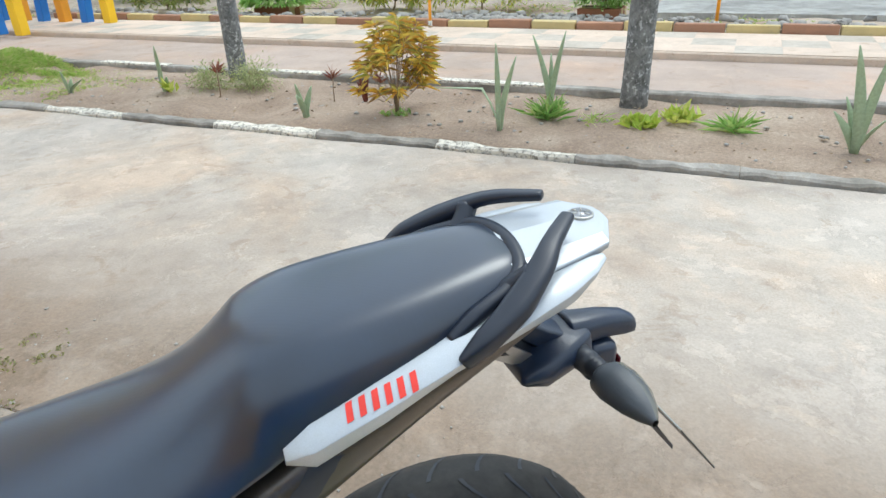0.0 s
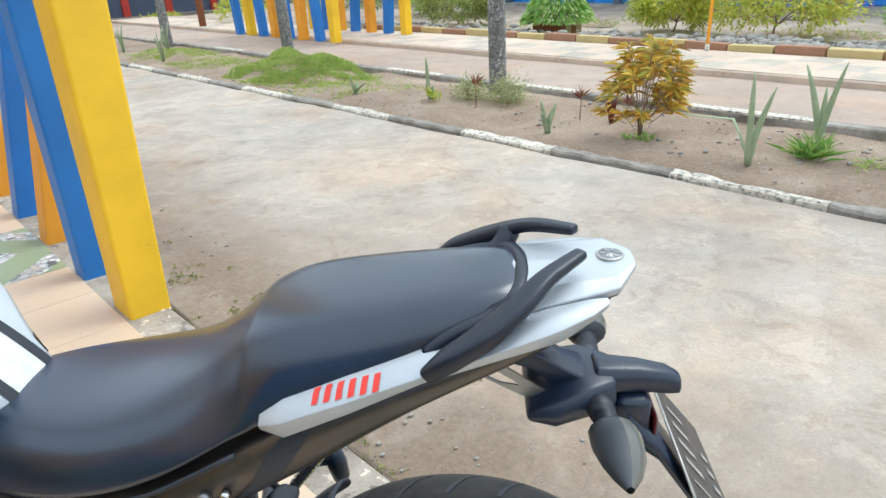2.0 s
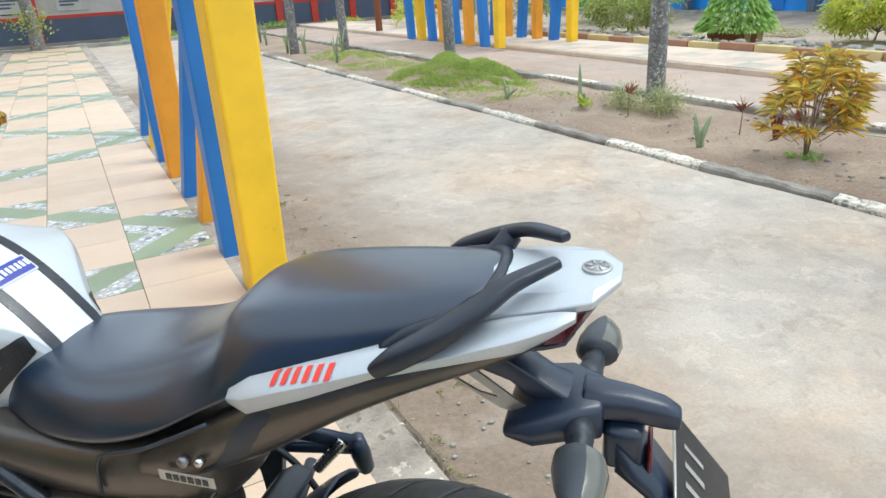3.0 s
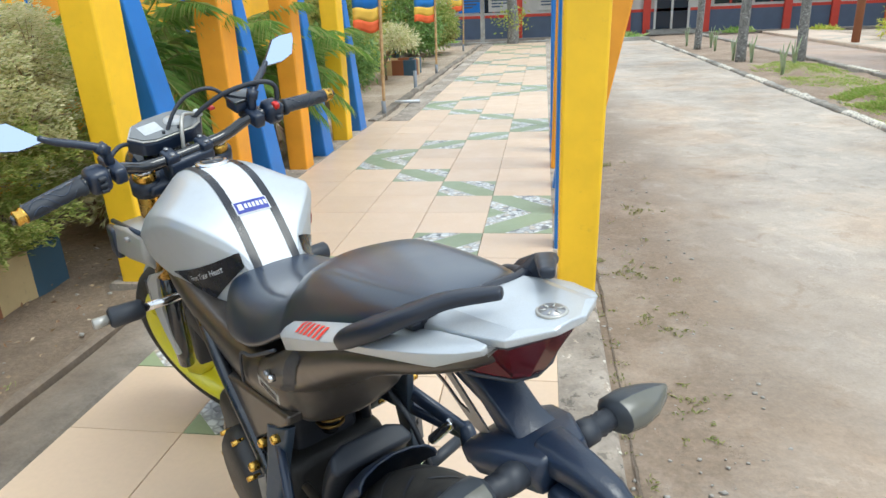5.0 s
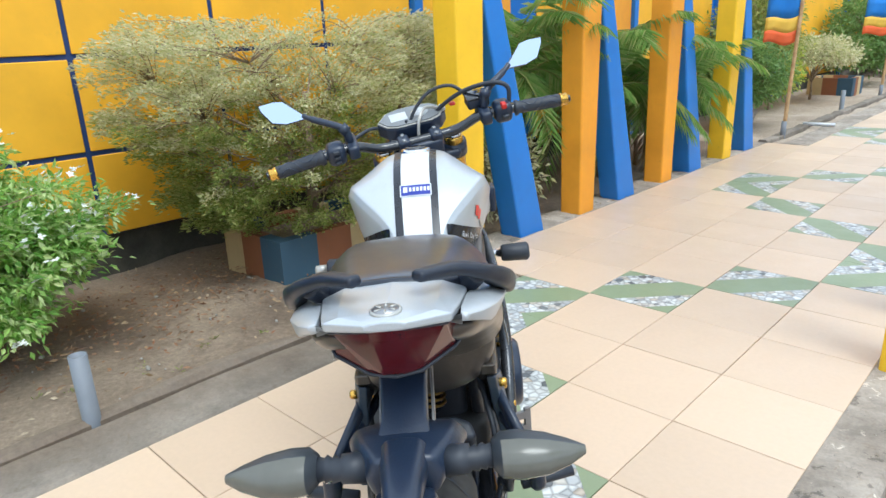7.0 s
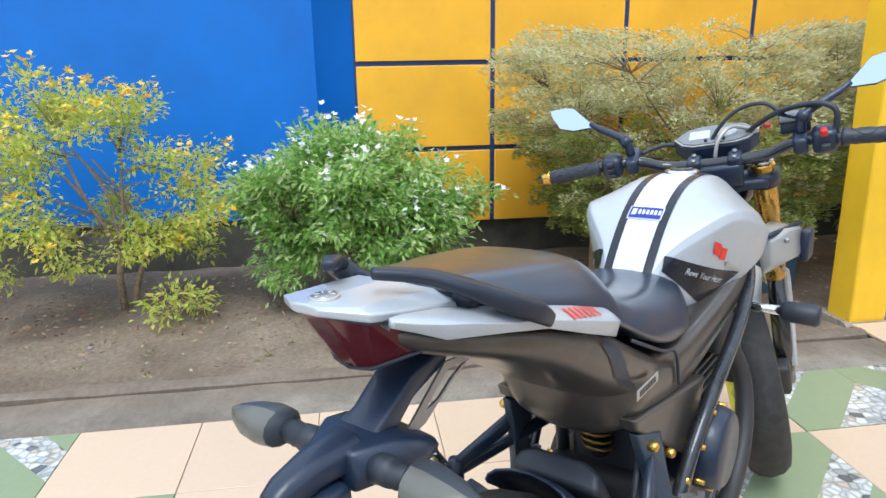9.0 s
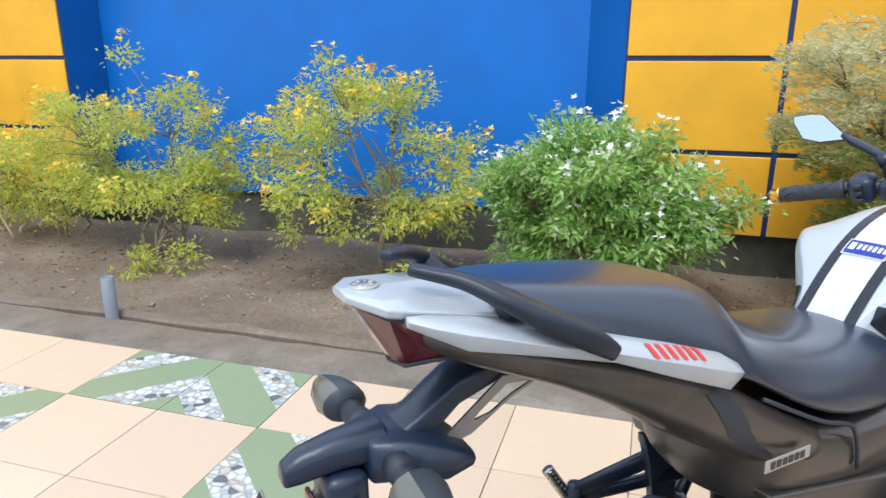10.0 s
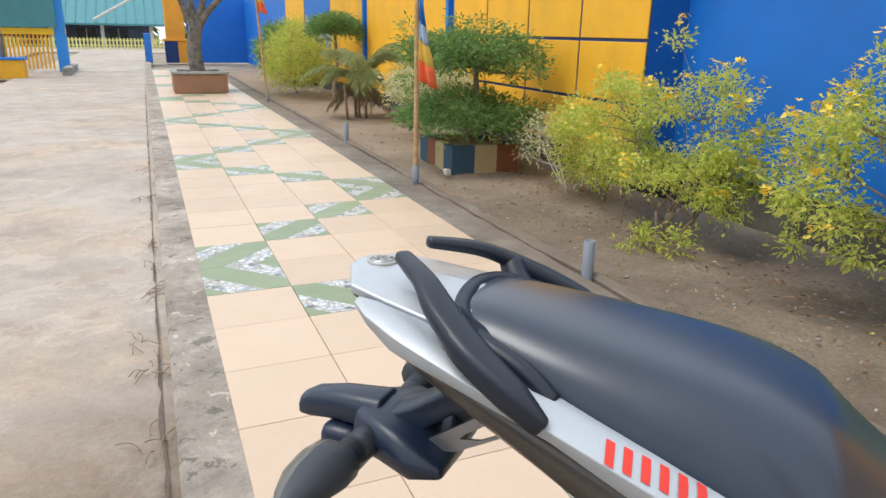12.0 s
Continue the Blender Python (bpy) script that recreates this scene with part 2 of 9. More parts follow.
M_FARTILE = concrete("pale_far_paving", (0.62, 0.50, 0.40), (0.50, 0.40, 0.315), (0.57, 0.455, 0.36), 1.2, False, 0.4)
M_FARPRINT = concrete("faded_print_paving", (0.50, 0.44, 0.37), (0.38, 0.34, 0.28), (0.45, 0.395, 0.33), 2.0, False, 0.5)
M_PEBBLE = pebble_print("pebble_tile_print")
M_GROUT = concrete("tile_grout", (0.44, 0.35, 0.26), (0.27, 0.21, 0.16), (0.36, 0.28, 0.21), 3, False)
M_YEL = painted("yellow_wall_paint", (0.90, 0.46, 0.020), 0.62, 0.22)
M_YEL2 = painted("lemon_pillar_paint", (0.92, 0.56, 0.020), 0.5, 0.30, scale=3)
M_ORG = painted("orange_pillar_paint", (0.86, 0.36, 0.025), 0.5, 0.30, scale=3)
M_BLUE = painted("blue_wall_paint", (0.006, 0.160, 0.60), 0.5, 0.15)
M_BLUE2 = painted("blue_pillar_paint", (0.026, 0.195, 0.62), 0.45, 0.30, scale=3)
M_BLUE_SHADE = painted("shaded_blue_paint", (0.004, 0.115, 0.44), 0.5, 0.15)
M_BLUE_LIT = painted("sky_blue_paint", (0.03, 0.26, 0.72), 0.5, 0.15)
M_LINE = painted("navy_joint_paint", (0.012, 0.04, 0.16), 0.6, 0.2)
M_PLINTH = concrete("dark_plinth", (0.16, 0.145, 0.12), (0.03, 0.03, 0.025), (0.08, 0.075, 0.06), 2.0, False)
M_WHITEPAINT = painted("flaking_white_paint", (0.70, 0.65, 0.555), 0.85, 1.25, (0.22, 0.20, 0.17), 5.0)
M_OCHRE = painted("ochre_kerb_paint", (0.55, 0.43, 0.20), 0.75, 0.7, (0.20, 0.17, 0.13), 5)
M_CREAM = painted("cream_paint", (0.52, 0.40, 0.21), 0.75, 0.6, (0.15, 0.12, 0.09), 5)
# Brick red and M_SLATE are darkened to hold the shade under the bush.
M_BRICKRED = painted("brick_red_paint", (0.25, 0.095, 0.042), 0.75, 0.6, (0.15, 0.12, 0.09), 5)
M_RUST = painted("worn_rust_paint", (0.36, 0.19, 0.115), 0.8, 0.8, (0.16, 0.13, 0.10), 5)
M_SLATE = painted("faded_blue_paint", (0.042, 0.092, 0.14), 0.75, 0.6, (0.12, 0.11, 0.09), 5)
M_STONE = painted("grey_rubble", (0.34, 0.32, 0.29), 0.9, 0.5, (0.12, 0.11, 0.1), 9)
M_BAMBOO = bark("bamboo_pole_wood", (0.38, 0.22, 0.10), (0.56, 0.38, 0.2), 12)
M_PVC = painted("grey_pipe", (0.20, 0.22, 0.25), 0.5, 0.5, scale=8)


def carbonish(name, base):
    """Seat vinyl: dark, finely woven grain, satin sheen."""
    m, nt, b = tree_of(name)
    co = obj_coord(nt)
    w1 = nt.nodes.new("ShaderNodeTexWave")
    w1.inputs["Scale"].default_value = 95
    w1.bands_direction = "DIAGONAL"
    nt.links.new(co, w1.inputs["Vector"])
    g = noise_tex(nt, co, 350, 2)
    big = noise_tex(nt, co, 7, 5)
    nt.links.new(ramp(nt, big, [(0.3, tuple(c * 0.8 for c in base)), (0.7, tuple(c * 1.25 for c in base))]), b.inputs["Base Color"])
    nt.links.new(ramp(nt, big, [(0.3, grey(0.30)), (0.7, grey(0.40))]), b.inputs["Roughness"])
    b.inputs["Specular IOR Level"].default_value = 0.5
    b.inputs["Coat Weight"].default_value = 0.6
    b.inputs["Coat Roughness"].default_value = 0.22
    bump(nt, b, mix(nt, 0.5, w1.outputs["Fac"], g), 0.03, 0.001)
    return m


def bike_paint(name, col, rough=0.3, metal=0.5, coat=0.5):
    """Metallic paint with faint dust and swirl marks."""
    m, nt, b = tree_of(name)
    co = obj_coord(nt)
    flake = noise_tex(nt, co, 900, 2)
    dust = noise_tex(nt, co, 14, 7, 0.7)
    c = ramp(nt, flake, [(0.3, tuple(v * 0.92 for v in col)), (0.7, tuple(min(1, v * 1.05) for v in col))])
    c = mix(nt, ramp(nt, dust, [(0.5, grey(0)), (0.8, grey(0.22))]), c, (0.35, 0.32, 0.28))
    nt.links.new(c, b.inputs["Base Color"])
    nt.links.new(ramp(nt, dust, [(0.3, grey(rough)), (0.75, grey(rough + 0.18))]), b.inputs["Roughness"])
    b.inputs["Metallic"].default_value = metal
    b.inputs["Coat Weight"].default_value = coat
    b.inputs["Coat Roughness"].default_value = 0.1
    return m


def tyre_rubber(name):
    m, nt, b = tree_of(name)
    f = noise_tex(nt, obj_coord(nt), 30, 6, 0.7)
    nt.links.new(ramp(nt, f, [(0.3, grey(0.012)), (0.7, (0.04, 0.038, 0.035))]), b.inputs["Base Color"])
    b.inputs["Roughness"].default_value = 0.7
    bump(nt, b, f, 0.2, 0.002)
    return m


def clear_lens(name, col, trans=0.7, rough=0.28):
    m, nt, b = tree_of(name)
    f = noise_tex(nt, obj_coord(nt), 25, 4)
    nt.links.new(ramp(nt, f, [(0.3, tuple(c * 0.85 for c in col)), (0.7, col)]), b.inputs["Base Color"])
    b.inputs["Roughness"].default_value = rough
    b.inputs["Transmission Weight"].default_value = trans
    return m


def mirror_glass(name):
    m, nt, b = tree_of(name)
    b.inputs["Base Color"].default_value = (0.46, 0.54, 0.68, 1)
    b.inputs["Metallic"].default_value = 1.0
    b.inputs["Roughness"].default_value = 0.02
    return m


M_PEARL = bike_paint("pearl_white_paint", (0.47, 0.50, 0.53), 0.34, 0.35, 0.4)
M_SILVER = bike_paint("grey_silver_paint", (0.40, 0.40, 0.385), 0.38, 0.4, 0.3)
M_CHAR = bike_paint("charcoal_metallic", (0.092, 0.080, 0.070), 0.28, 0.6, 0.25)
M_SEAT = carbonish("black_seat_vinyl", (0.011, 0.021, 0.042))
M_RAIL = plain("satin_black_rail", (0.010, 0.015, 0.028), 0.42, 0.0, 0.05)
M_PLASTIC = painted("dusty_black_plastic", (0.012, 0.022, 0.046), 0.36, 0.12, (0.09, 0.09, 0.09), 14, 0.2, coat=0.15, local=True)
M_SHELL = painted("grey_black_shell", (0.045, 0.052, 0.062), 0.42, 0.2, (0.12, 0.12, 0.12), 12, 0.1, local=True)
M_GLOSSBLK = plain("gloss_black_paint", (0.014, 0.016, 0.021), 0.16, 0.0, 0.6)
M_ENGINE = painted("engine_casting", (0.055, 0.054, 0.054), 0.5, 0.5, (0.13, 0.11, 0.09), 12, 0.4, 0.5, local=True)
M_SPAR = bike_paint("gloss_dark_frame_paint", (0.03, 0.034, 0.042), 0.22, 0.6, 0.5)
M_BRACKET = bike_paint("blue_grey_cast_alloy", (0.05, 0.075, 0.115), 0.35, 0.5, 0.1)
M_TYRE = tyre_rubber("tyre_rubber")
M_YRIM = bike_paint("lemon_rim_paint", (0.72, 0.66, 0.03), 0.3, 0.0, 0.5)
M_GOLD = plain("gold_anodised_metal", (0.70, 0.42, 0.09), 0.26, 1.0)
M_BRASS = plain("dull_brass", (0.30, 0.19, 0.06), 0.4, 1.0)
M_CHROME = plain("bright_steel", (0.66, 0.66, 0.67), 0.16, 1.0)
M_STEEL = plain("dull_steel", (0.34, 0.34, 0.35), 0.4, 0.9)
M_REDLENS = clear_lens("dark_red_lens", (0.11, 0.008, 0.012), 0.15, 0.14)
M_SMOKE = clear_lens("smoked_lens", (0.17, 0.168, 0.145), 0.25, 0.2)
M_MIRROR = mirror_glass("mirror_glass")
M_RED = plain("red_decal", (0.72, 0.035, 0.02), 0.4)
M_DECAL = plain("black_decal", (0.008, 0.010, 0.016), 0.25)
M_STRIPE = plain("dark_stripe_decal", (0.012, 0.014, 0.022), 0.3)
M_BLUEDECAL = plain("blue_sticker", (0.015, 0.03, 0.28), 0.35)
M_WHITEDECAL = plain("white_sticker", (0.62, 0.635, 0.66), 0.35)
M_GREYDECAL = plain("silver_sticker", (0.42, 0.41, 0.38), 0.35, 0.4)
M_PLATE = plain("black_plate", (0.012, 0.012, 0.014), 0.32)
# Display is grey; it and the glass are lightened to hold reflected sky.
M_LCD = plain("pale_display_glass", (0.46, 0.48, 0.49), 0.12, 0.0, 0.6)
M_GLASS = clear_lens("instrument_glass", (0.20, 0.21, 0.215), 0.1, 0.06)
M_REDPLASTIC = plain("red_switch", (0.55, 0.02, 0.015), 0.35)
M_RUBBER = plain("matt_rubber", (0.026, 0.031, 0.042), 0.5)

# ---- building tools ----
def mesh_of(name, verts, faces, mats, smooth=False, idx=None):
    me = bpy.data.meshes.new(name)
    me.from_pydata([tuple(v) for v in verts], [], [tuple(f) for f in faces])
    for m in (mats if isinstance(mats, (list, tuple)) else [mats]):
        me.materials.append(m)
    if idx is not None:
        me.polygons.foreach_set("material_index", idx)
    if smooth:
        me.polygons.foreach_set("use_smooth", [True] * len(me.polygons))
    me.update()
    return me


def from_bm(name, bm, mats, smooth=False):
    me = bpy.data.meshes.new(name)
    bmesh.ops.recalc_face_normals(bm, faces=bm.faces)
    bm.to_mesh(me)
    bm.free()
    for m in (mats if isinstance(mats, (list, tuple)) else [mats]):
        me.materials.append(m)
    if smooth:
        me.polygons.foreach_set("use_smooth", [True] * len(me.polygons))
    return me


def part(name, bm, material, parent, label="", smooth=False, m=None):
    """One mesh under a thing or a part."""
    me = from_bm(name, bm, material, smooth) if isinstance(bm, bmesh.types.BMesh) else bm
    ob = new(name, me)
    ob.parent = parent
    if m is not None:
        ob.matrix_basis = m
    if label:
        ob["label"] = label
    return ob


def thing(name, m, label, category, group="", kind=""):
    return tagged(_place(new(name), m), label, category, group, kind)


def _place(ob, m):
    ob.matrix_basis = m
    return ob


def box_bm(x0, x1, y0, y1, z0, z1, bev=0.0, seg=2, bm=None):
    bm = bm or bmesh.new()
    r = bmesh.ops.create_cube(bm, size=1.0, matrix=Matrix.Translation(((x0 + x1) / 2, (y0 + y1) / 2, (z0 + z1) / 2)) @ Matrix.Diagonal((x1 - x0, y1 - y0, z1 - z0, 1)))
    if bev:
        es = {e for v in r["verts"] for e in v.link_edges}
        bmesh.ops.bevel(bm, geom=list(es), offset=bev, segments=seg, affect="EDGES", profile=0.5)
    return bm


def rough_up(bm, amp, scale=4.0, axis=None):
    for v in bm.verts:
        n = noise.noise_vector(v.co * scale)
        if axis is None:
            v.co += n * amp
        else:
            v.co[axis] += n[axis] * amp
    return bm


def prism(pts, z0, z1, bm=None, bev=0.0):
    bm = bm or bmesh.new()
    lo = [bm.verts.new((x, y, z0)) for x, y in pts]
    hi = [bm.verts.new((x, y, z1)) for x, y in pts]
    fs = [bm.faces.new(lo[::-1]), bm.faces.new(hi)]
    n = len(pts)
    for k in range(n):
        fs.append(bm.faces.new((lo[k], lo[(k + 1) % n], hi[(k + 1) % n], hi[k])))
    if bev:
        bmesh.ops.bevel(bm, geom=list({e for f in fs for e in f.edges}), offset=bev, segments=2, affect="EDGES", profile=0.5)
    return bm


def frame_at(d):
    d = Vector(d).normalized()
    a = Vector((0, 0, 1)) if abs(d.z) < 0.9 else Vector((1, 0, 0))
    u = d.cross(a).normalized()
    return u, u.cross(d).normalized()


def tube_data(pts, radii, n=10, cap=True):
    """Vertices and faces of a round tube along points."""
    pts = [Vector(p) for p in pts]
    if isinstance(radii, (int, float)):
        radii = [radii] * len(pts)
    V, Fs = [], []
    u = None
    for k, p in enumerate(pts):
        d = (pts[min(k + 1, len(pts) - 1)] - pts[max(k - 1, 0)]).normalized()
        if u is None:
            u, w = frame_at(d)
        else:
            u = (u - d * u.dot(d)).normalized()
            w = u.cross(d).normalized()
        for j in range(n):
            a = 2 * math.pi * j / n
            V.append(p + (u * math.cos(a) + w * math.sin(a)) * radii[k])
    for k in range(len(pts) - 1):
        for j in range(n):
            Fs.append((k * n + j, k * n + (j + 1) % n, (k + 1) * n + (j + 1) % n, (k + 1) * n + j))
    if cap:
        Fs.append(tuple(range(n))[::-1])
        Fs.append(tuple((len(pts) - 1) * n + j for j in range(n)))
    return V, Fs


def add_data(bm, V, Fs):
    vs = [bm.verts.new(v) for v in V]
    for f in Fs:
        bm.faces.new([vs[i] for i in f])
    return bm


def tube(pts, radii, n=10, bm=None):
    return add_data(bm or bmesh.new(), *tube_data(pts, radii, n))


def smooth_path(pts, steps=6):
    """Catmull-Rom through points."""
    P = [Vector(p) for p in pts]
    out = []
    for k in range(len(P) - 1):
        a, b, c, d = P[max(k - 1, 0)], P[k], P[k + 1], P[min(k + 2, len(P) - 1)]
        for s in range(steps):
            t = s / steps
            out.append(0.5 * ((2 * b) + (c - a) * t + (2 * a - 5 * b + 4 * c - d) * t * t + (3 * b - a - 3 * c + d) * t ** 3))
    return out + [P[-1]]


def loft(stations, bm=None, mirror=True):
    """A closed body from stations (x, [(y, z) from top centre round to bottom centre]), mirrored in y."""
    bm = bm or bmesh.new()
    rings = []
    for x, prof in stations:
        r = [bm.verts.new((x, y, z)) for y, z in prof]
        r += [bm.verts.new((x, -y, z)) for y, z in reversed(prof) if abs(y) > 1e-6]
        rings.append(r)
    n = len(rings[0])
    for a, b in zip(rings, rings[1:]):
        for j in range(n):
            bm.faces.new((a[j], a[(j + 1) % n], b[(j + 1) % n], b[j]))
    bm.faces.new(rings[0])
    bm.faces.new(rings[-1][::-1])
    return bm


def subd(ob, levels=2):
    s = ob.modifiers.new("smooth", "SUBSURF")
    s.levels = s.render_levels = levels
    return ob


def bevelled(ob, w, seg=2):
    s = ob.modifiers.new("edge", "BEVEL")
    s.width, s.segments, s.limit_method = w, seg, "ANGLE"
    s.angle_limit = radians(35)
    return ob


def ground_sheet(name, x0, x1, y0, y1, z, mat, step, amp=0.0, scale=0.8, z_of=None):
    nx, ny = max(1, round((x1 - x0) / step)), max(1, round((y1 - y0) / step))
    X = [x0 + (x1 - x0) * i / nx for i in range(nx + 1)]
    Y = [y0 + (y1 - y0) * j / ny for j in range(ny + 1)]
    V = []
    for y in Y:
        for x in X:
            h = z + (amp * noise.fractal(Vector((x * scale, y * scale, 0.3)), 0.9, 2.0, 4) if amp else 0)
            V.append((x, y, h + (z_of(x, y) if z_of else 0)))
    Fs = [(j * (nx + 1) + i, j * (nx + 1) + i + 1, (j + 1) * (nx + 1) + i + 1, (j + 1) * (nx + 1) + i) for j in range(ny) for i in range(nx)]
    return mesh_of(name, V, Fs, mat, True)


def leaf_mesh(name, bases, dirs, lengths, widths, mats, ups=None, fold=0.25, droop=0.0, idx=None, segs=1):
    """Many folded leaves in one mesh: base points, directions, sizes (arrays)."""
    B = np.asarray(bases, float)
    D = np.asarray(dirs, float)
    D = D / np.linalg.norm(D, axis=1, keepdims=True)
    n = len(B)
    L = np.broadcast_to(np.asarray(lengths, float), n)[:, None]
    W = np.broadcast_to(np.asarray(widths, float), n)[:, None]
    U = np.random.normal(size=(n, 3)) * 0.5 + np.array([0, 0, 1.0]) if ups is None else np.asarray(ups, float)
    S = np.cross(D, U)
    S = S / (np.linalg.norm(S, axis=1, keepdims=True) + 1e-9)
    N = np.cross(S, D)
    dz = np.array([0, 0, -1.0])
    tip = B + D * L + dz * L * droop
    mid = B + D * L * 0.45 + dz * L * droop * 0.25
    lft = mid + S * W * 0.5 + N * W * fold
    rgt = mid - S * W * 0.5 + N * W * fold
    V = np.stack([B, lft, tip, rgt], 1).reshape(-1, 3)
    k = np.arange(n)[:, None] * 4
    Fs = np.concatenate([k + np.array([[0, 1, 2]]), k + np.array([[0, 2, 3]])], 1).reshape(-1, 3)
    me = bpy.data.meshes.new(name)
    me.from_pydata(V.tolist(), [], Fs.tolist())
    for m in (mats if isinstance(mats, (list, tuple)) else [mats]):
        me.materials.append(m)
    if idx is not None:
        me.polygons.foreach_set("material_index", np.repeat(idx, 2))
    me.update()
    return me

# ---- the ground and its edges ----
T = 0.40
tagged(new("ground", ground_sheet("ground", -60, 70, -70, 70, -0.17, M_DUST, 2.5, 0.02)), "dusty sandy ground between roads and gardens", "ground", kind="structure")
tagged(new("road", ground_sheet("road", 0.56, 3.62, -40, 24, -0.075, M_ROAD, 0.12, 0.012, 1.3)), "worn grey concrete driveway with stains", "road", kind="structure")
tagged(new("road", ground_sheet("road", 5.42, 7.36, -40, 24, -0.075, M_ROAD2, 0.25, 0.008, 1.0)), "pinkish concrete lane behind the planting strip", "road", kind="structure")
tagged(new("ground", ground_sheet("ground", -3.2, -1.50, -22, 7.6, -0.035, M_SOIL, 0.07, 0.035, 1.6)), "trodden brown soil bed along the wall", "soil bed", kind="structure")
tagged(new("ground", ground_sheet("ground", -3.2, -1.50, 7.6, 24, -0.035, M_PALESOIL, 0.09, 0.035, 1.6)), "pale sandy soil bed beyond the gateway", "soil bed", kind="structure")
tagged(new("ground", ground_sheet("ground", 3.70, 5.30, -14, 24, -0.035, M_BED, 0.07, 0.03, 1.8, z_of=lambda x, y: -0.045 * max(0.0, 1 - (x - 3.70) / 0.10))), "sandy brown soil of the planting strip", "soil bed", kind="structure")
tagged(new("ground", ground_sheet("ground", 8.98, 22, -20, 24, -0.04, M_PALESOIL, 0.3, 0.05, 0.9)), "rubbly garden ground behind a painted kerb", "garden", kind="structure")


def edge_beam(name, x0, x1, y0, y1, z0, z1, mat, label, cat, step=0.25, amp=0.008, arris=0.012):
    """A long cast edge with a worn, wavering arris."""
    n = round((y1 - y0) / step)
    V, Fs = [], []
    for j in range(n + 1):
        y = y0 + (y1 - y0) * j / n
        a = noise.noise(Vector((x0 * 3, y * 2.1, 1))) * amp
        b = noise.noise(Vector((x1 * 3, y * 2.1, 7))) * amp
        c = noise.noise(Vector((x1, y * 5.0, 3))) * amp
        V += [(x0 + a, y, z0), (x0 + a, y, z1 - arris), (x0 + a + arris, y, z1 + c), (x1 + b - 0.015, y, z1 + c), (x1 + b, y, z1 - 0.015), (x1 + b, y, z0)]
    for j in range(n):
        for k in range(5):
            Fs.append((j * 6 + k, j * 6 + k + 1, j * 6 + 7 + k, j * 6 + 6 + k))
    Fs += [tuple(range(6))[::-1], tuple(n * 6 + k for k in range(6))]
    return tagged(new(name, mesh_of(name, V, [f[::-1] for f in Fs], mat)), label, cat, kind="structure")


edge_beam("pavement", 0.397, 0.58, -30, 24, -0.2, -0.003, M_EDGE, "stained concrete edge of the tiled walkway", "kerb", 0.06, 0.003, 0.002)
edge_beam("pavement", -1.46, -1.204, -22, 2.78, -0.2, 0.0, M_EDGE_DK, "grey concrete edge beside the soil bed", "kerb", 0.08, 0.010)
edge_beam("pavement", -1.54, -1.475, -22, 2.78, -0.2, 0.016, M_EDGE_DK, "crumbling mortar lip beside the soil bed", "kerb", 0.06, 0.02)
edge_beam("pavement", -1.46, -1.204, 7.62, 22, -0.2, 0.0, M_EDGE, "grey concrete edge beside the soil bed", "kerb", 0.08, 0.012)
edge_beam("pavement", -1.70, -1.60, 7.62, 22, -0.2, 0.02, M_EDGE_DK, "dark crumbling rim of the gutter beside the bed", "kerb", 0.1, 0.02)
edge_beam("pavement", -1.84, -1.604, 2.78, 7.62, -0.2, -0.004, M_EDGE, "concrete footing under the slanted pillars", "kerb", 0.08, 0.006)
edge_beam("pavement", 7.36, 8.84, -30, 24, -0.2, 0.0, M_FARTILE, "pale paved walkway across the lane", "walkway", 0.5, 0.004)
edge_beam("pavement", 5.28, 5.42, -14, 24, -0.2, 0.02, M_KERB, "low dark kerb between strip and lane", "kerb", 0.1, 0.012)
edge_beam("floor", -1.2, 0.4, -22, 22, -0.2, -0.009, M_GROUT, "grout bed of the tiled walkway", "floor", 0.5, 0.0)
tagged(new("floor", mesh_of("floor", [(-1.6, 2.8, -0.009), (-1.2, 2.8, -0.009), (-1.2, 7.6, -0.009), (-1.6, 7.6, -0.009)], [(0, 1, 2, 3)], M_GROUT)), "grout bed beside the slanted pillars", "floor", kind="structure")

# dirt that lies in the joint between walkway edge and driveway
V, Fs = [], []
for j in range(401):
    y = -16 + 25 * j / 400
    a = 0.618 + 0.008 * noise.noise(Vector((0.3, y * 1.9, 4)))
    b = 0.626 + 0.014 * noise.noise(Vector((4.1, y * 3.3, 8))) + 0.012 * noise.noise(Vector((9.1, y * 11, 2)))
    V += [(a, y, -0.064), (max(b, a + 0.003), y, -0.064)]
    if j:
        Fs.append((2 * j - 2, 2 * j - 1, 2 * j + 1, 2 * j))
tagged(new("dirt", mesh_of("dirt", V, Fs, M_JOINTDIRT)), "dark dirt in the joint beside the walkway", "dirt", kind="stuff")

# painted kerb stones of the planting strip: white and bare in turn
kerb_root = thing("kerb_row", Matrix(), "row of worn kerb stones, every other one painted white", "kerb", kind="structure")
KERB = 0.965
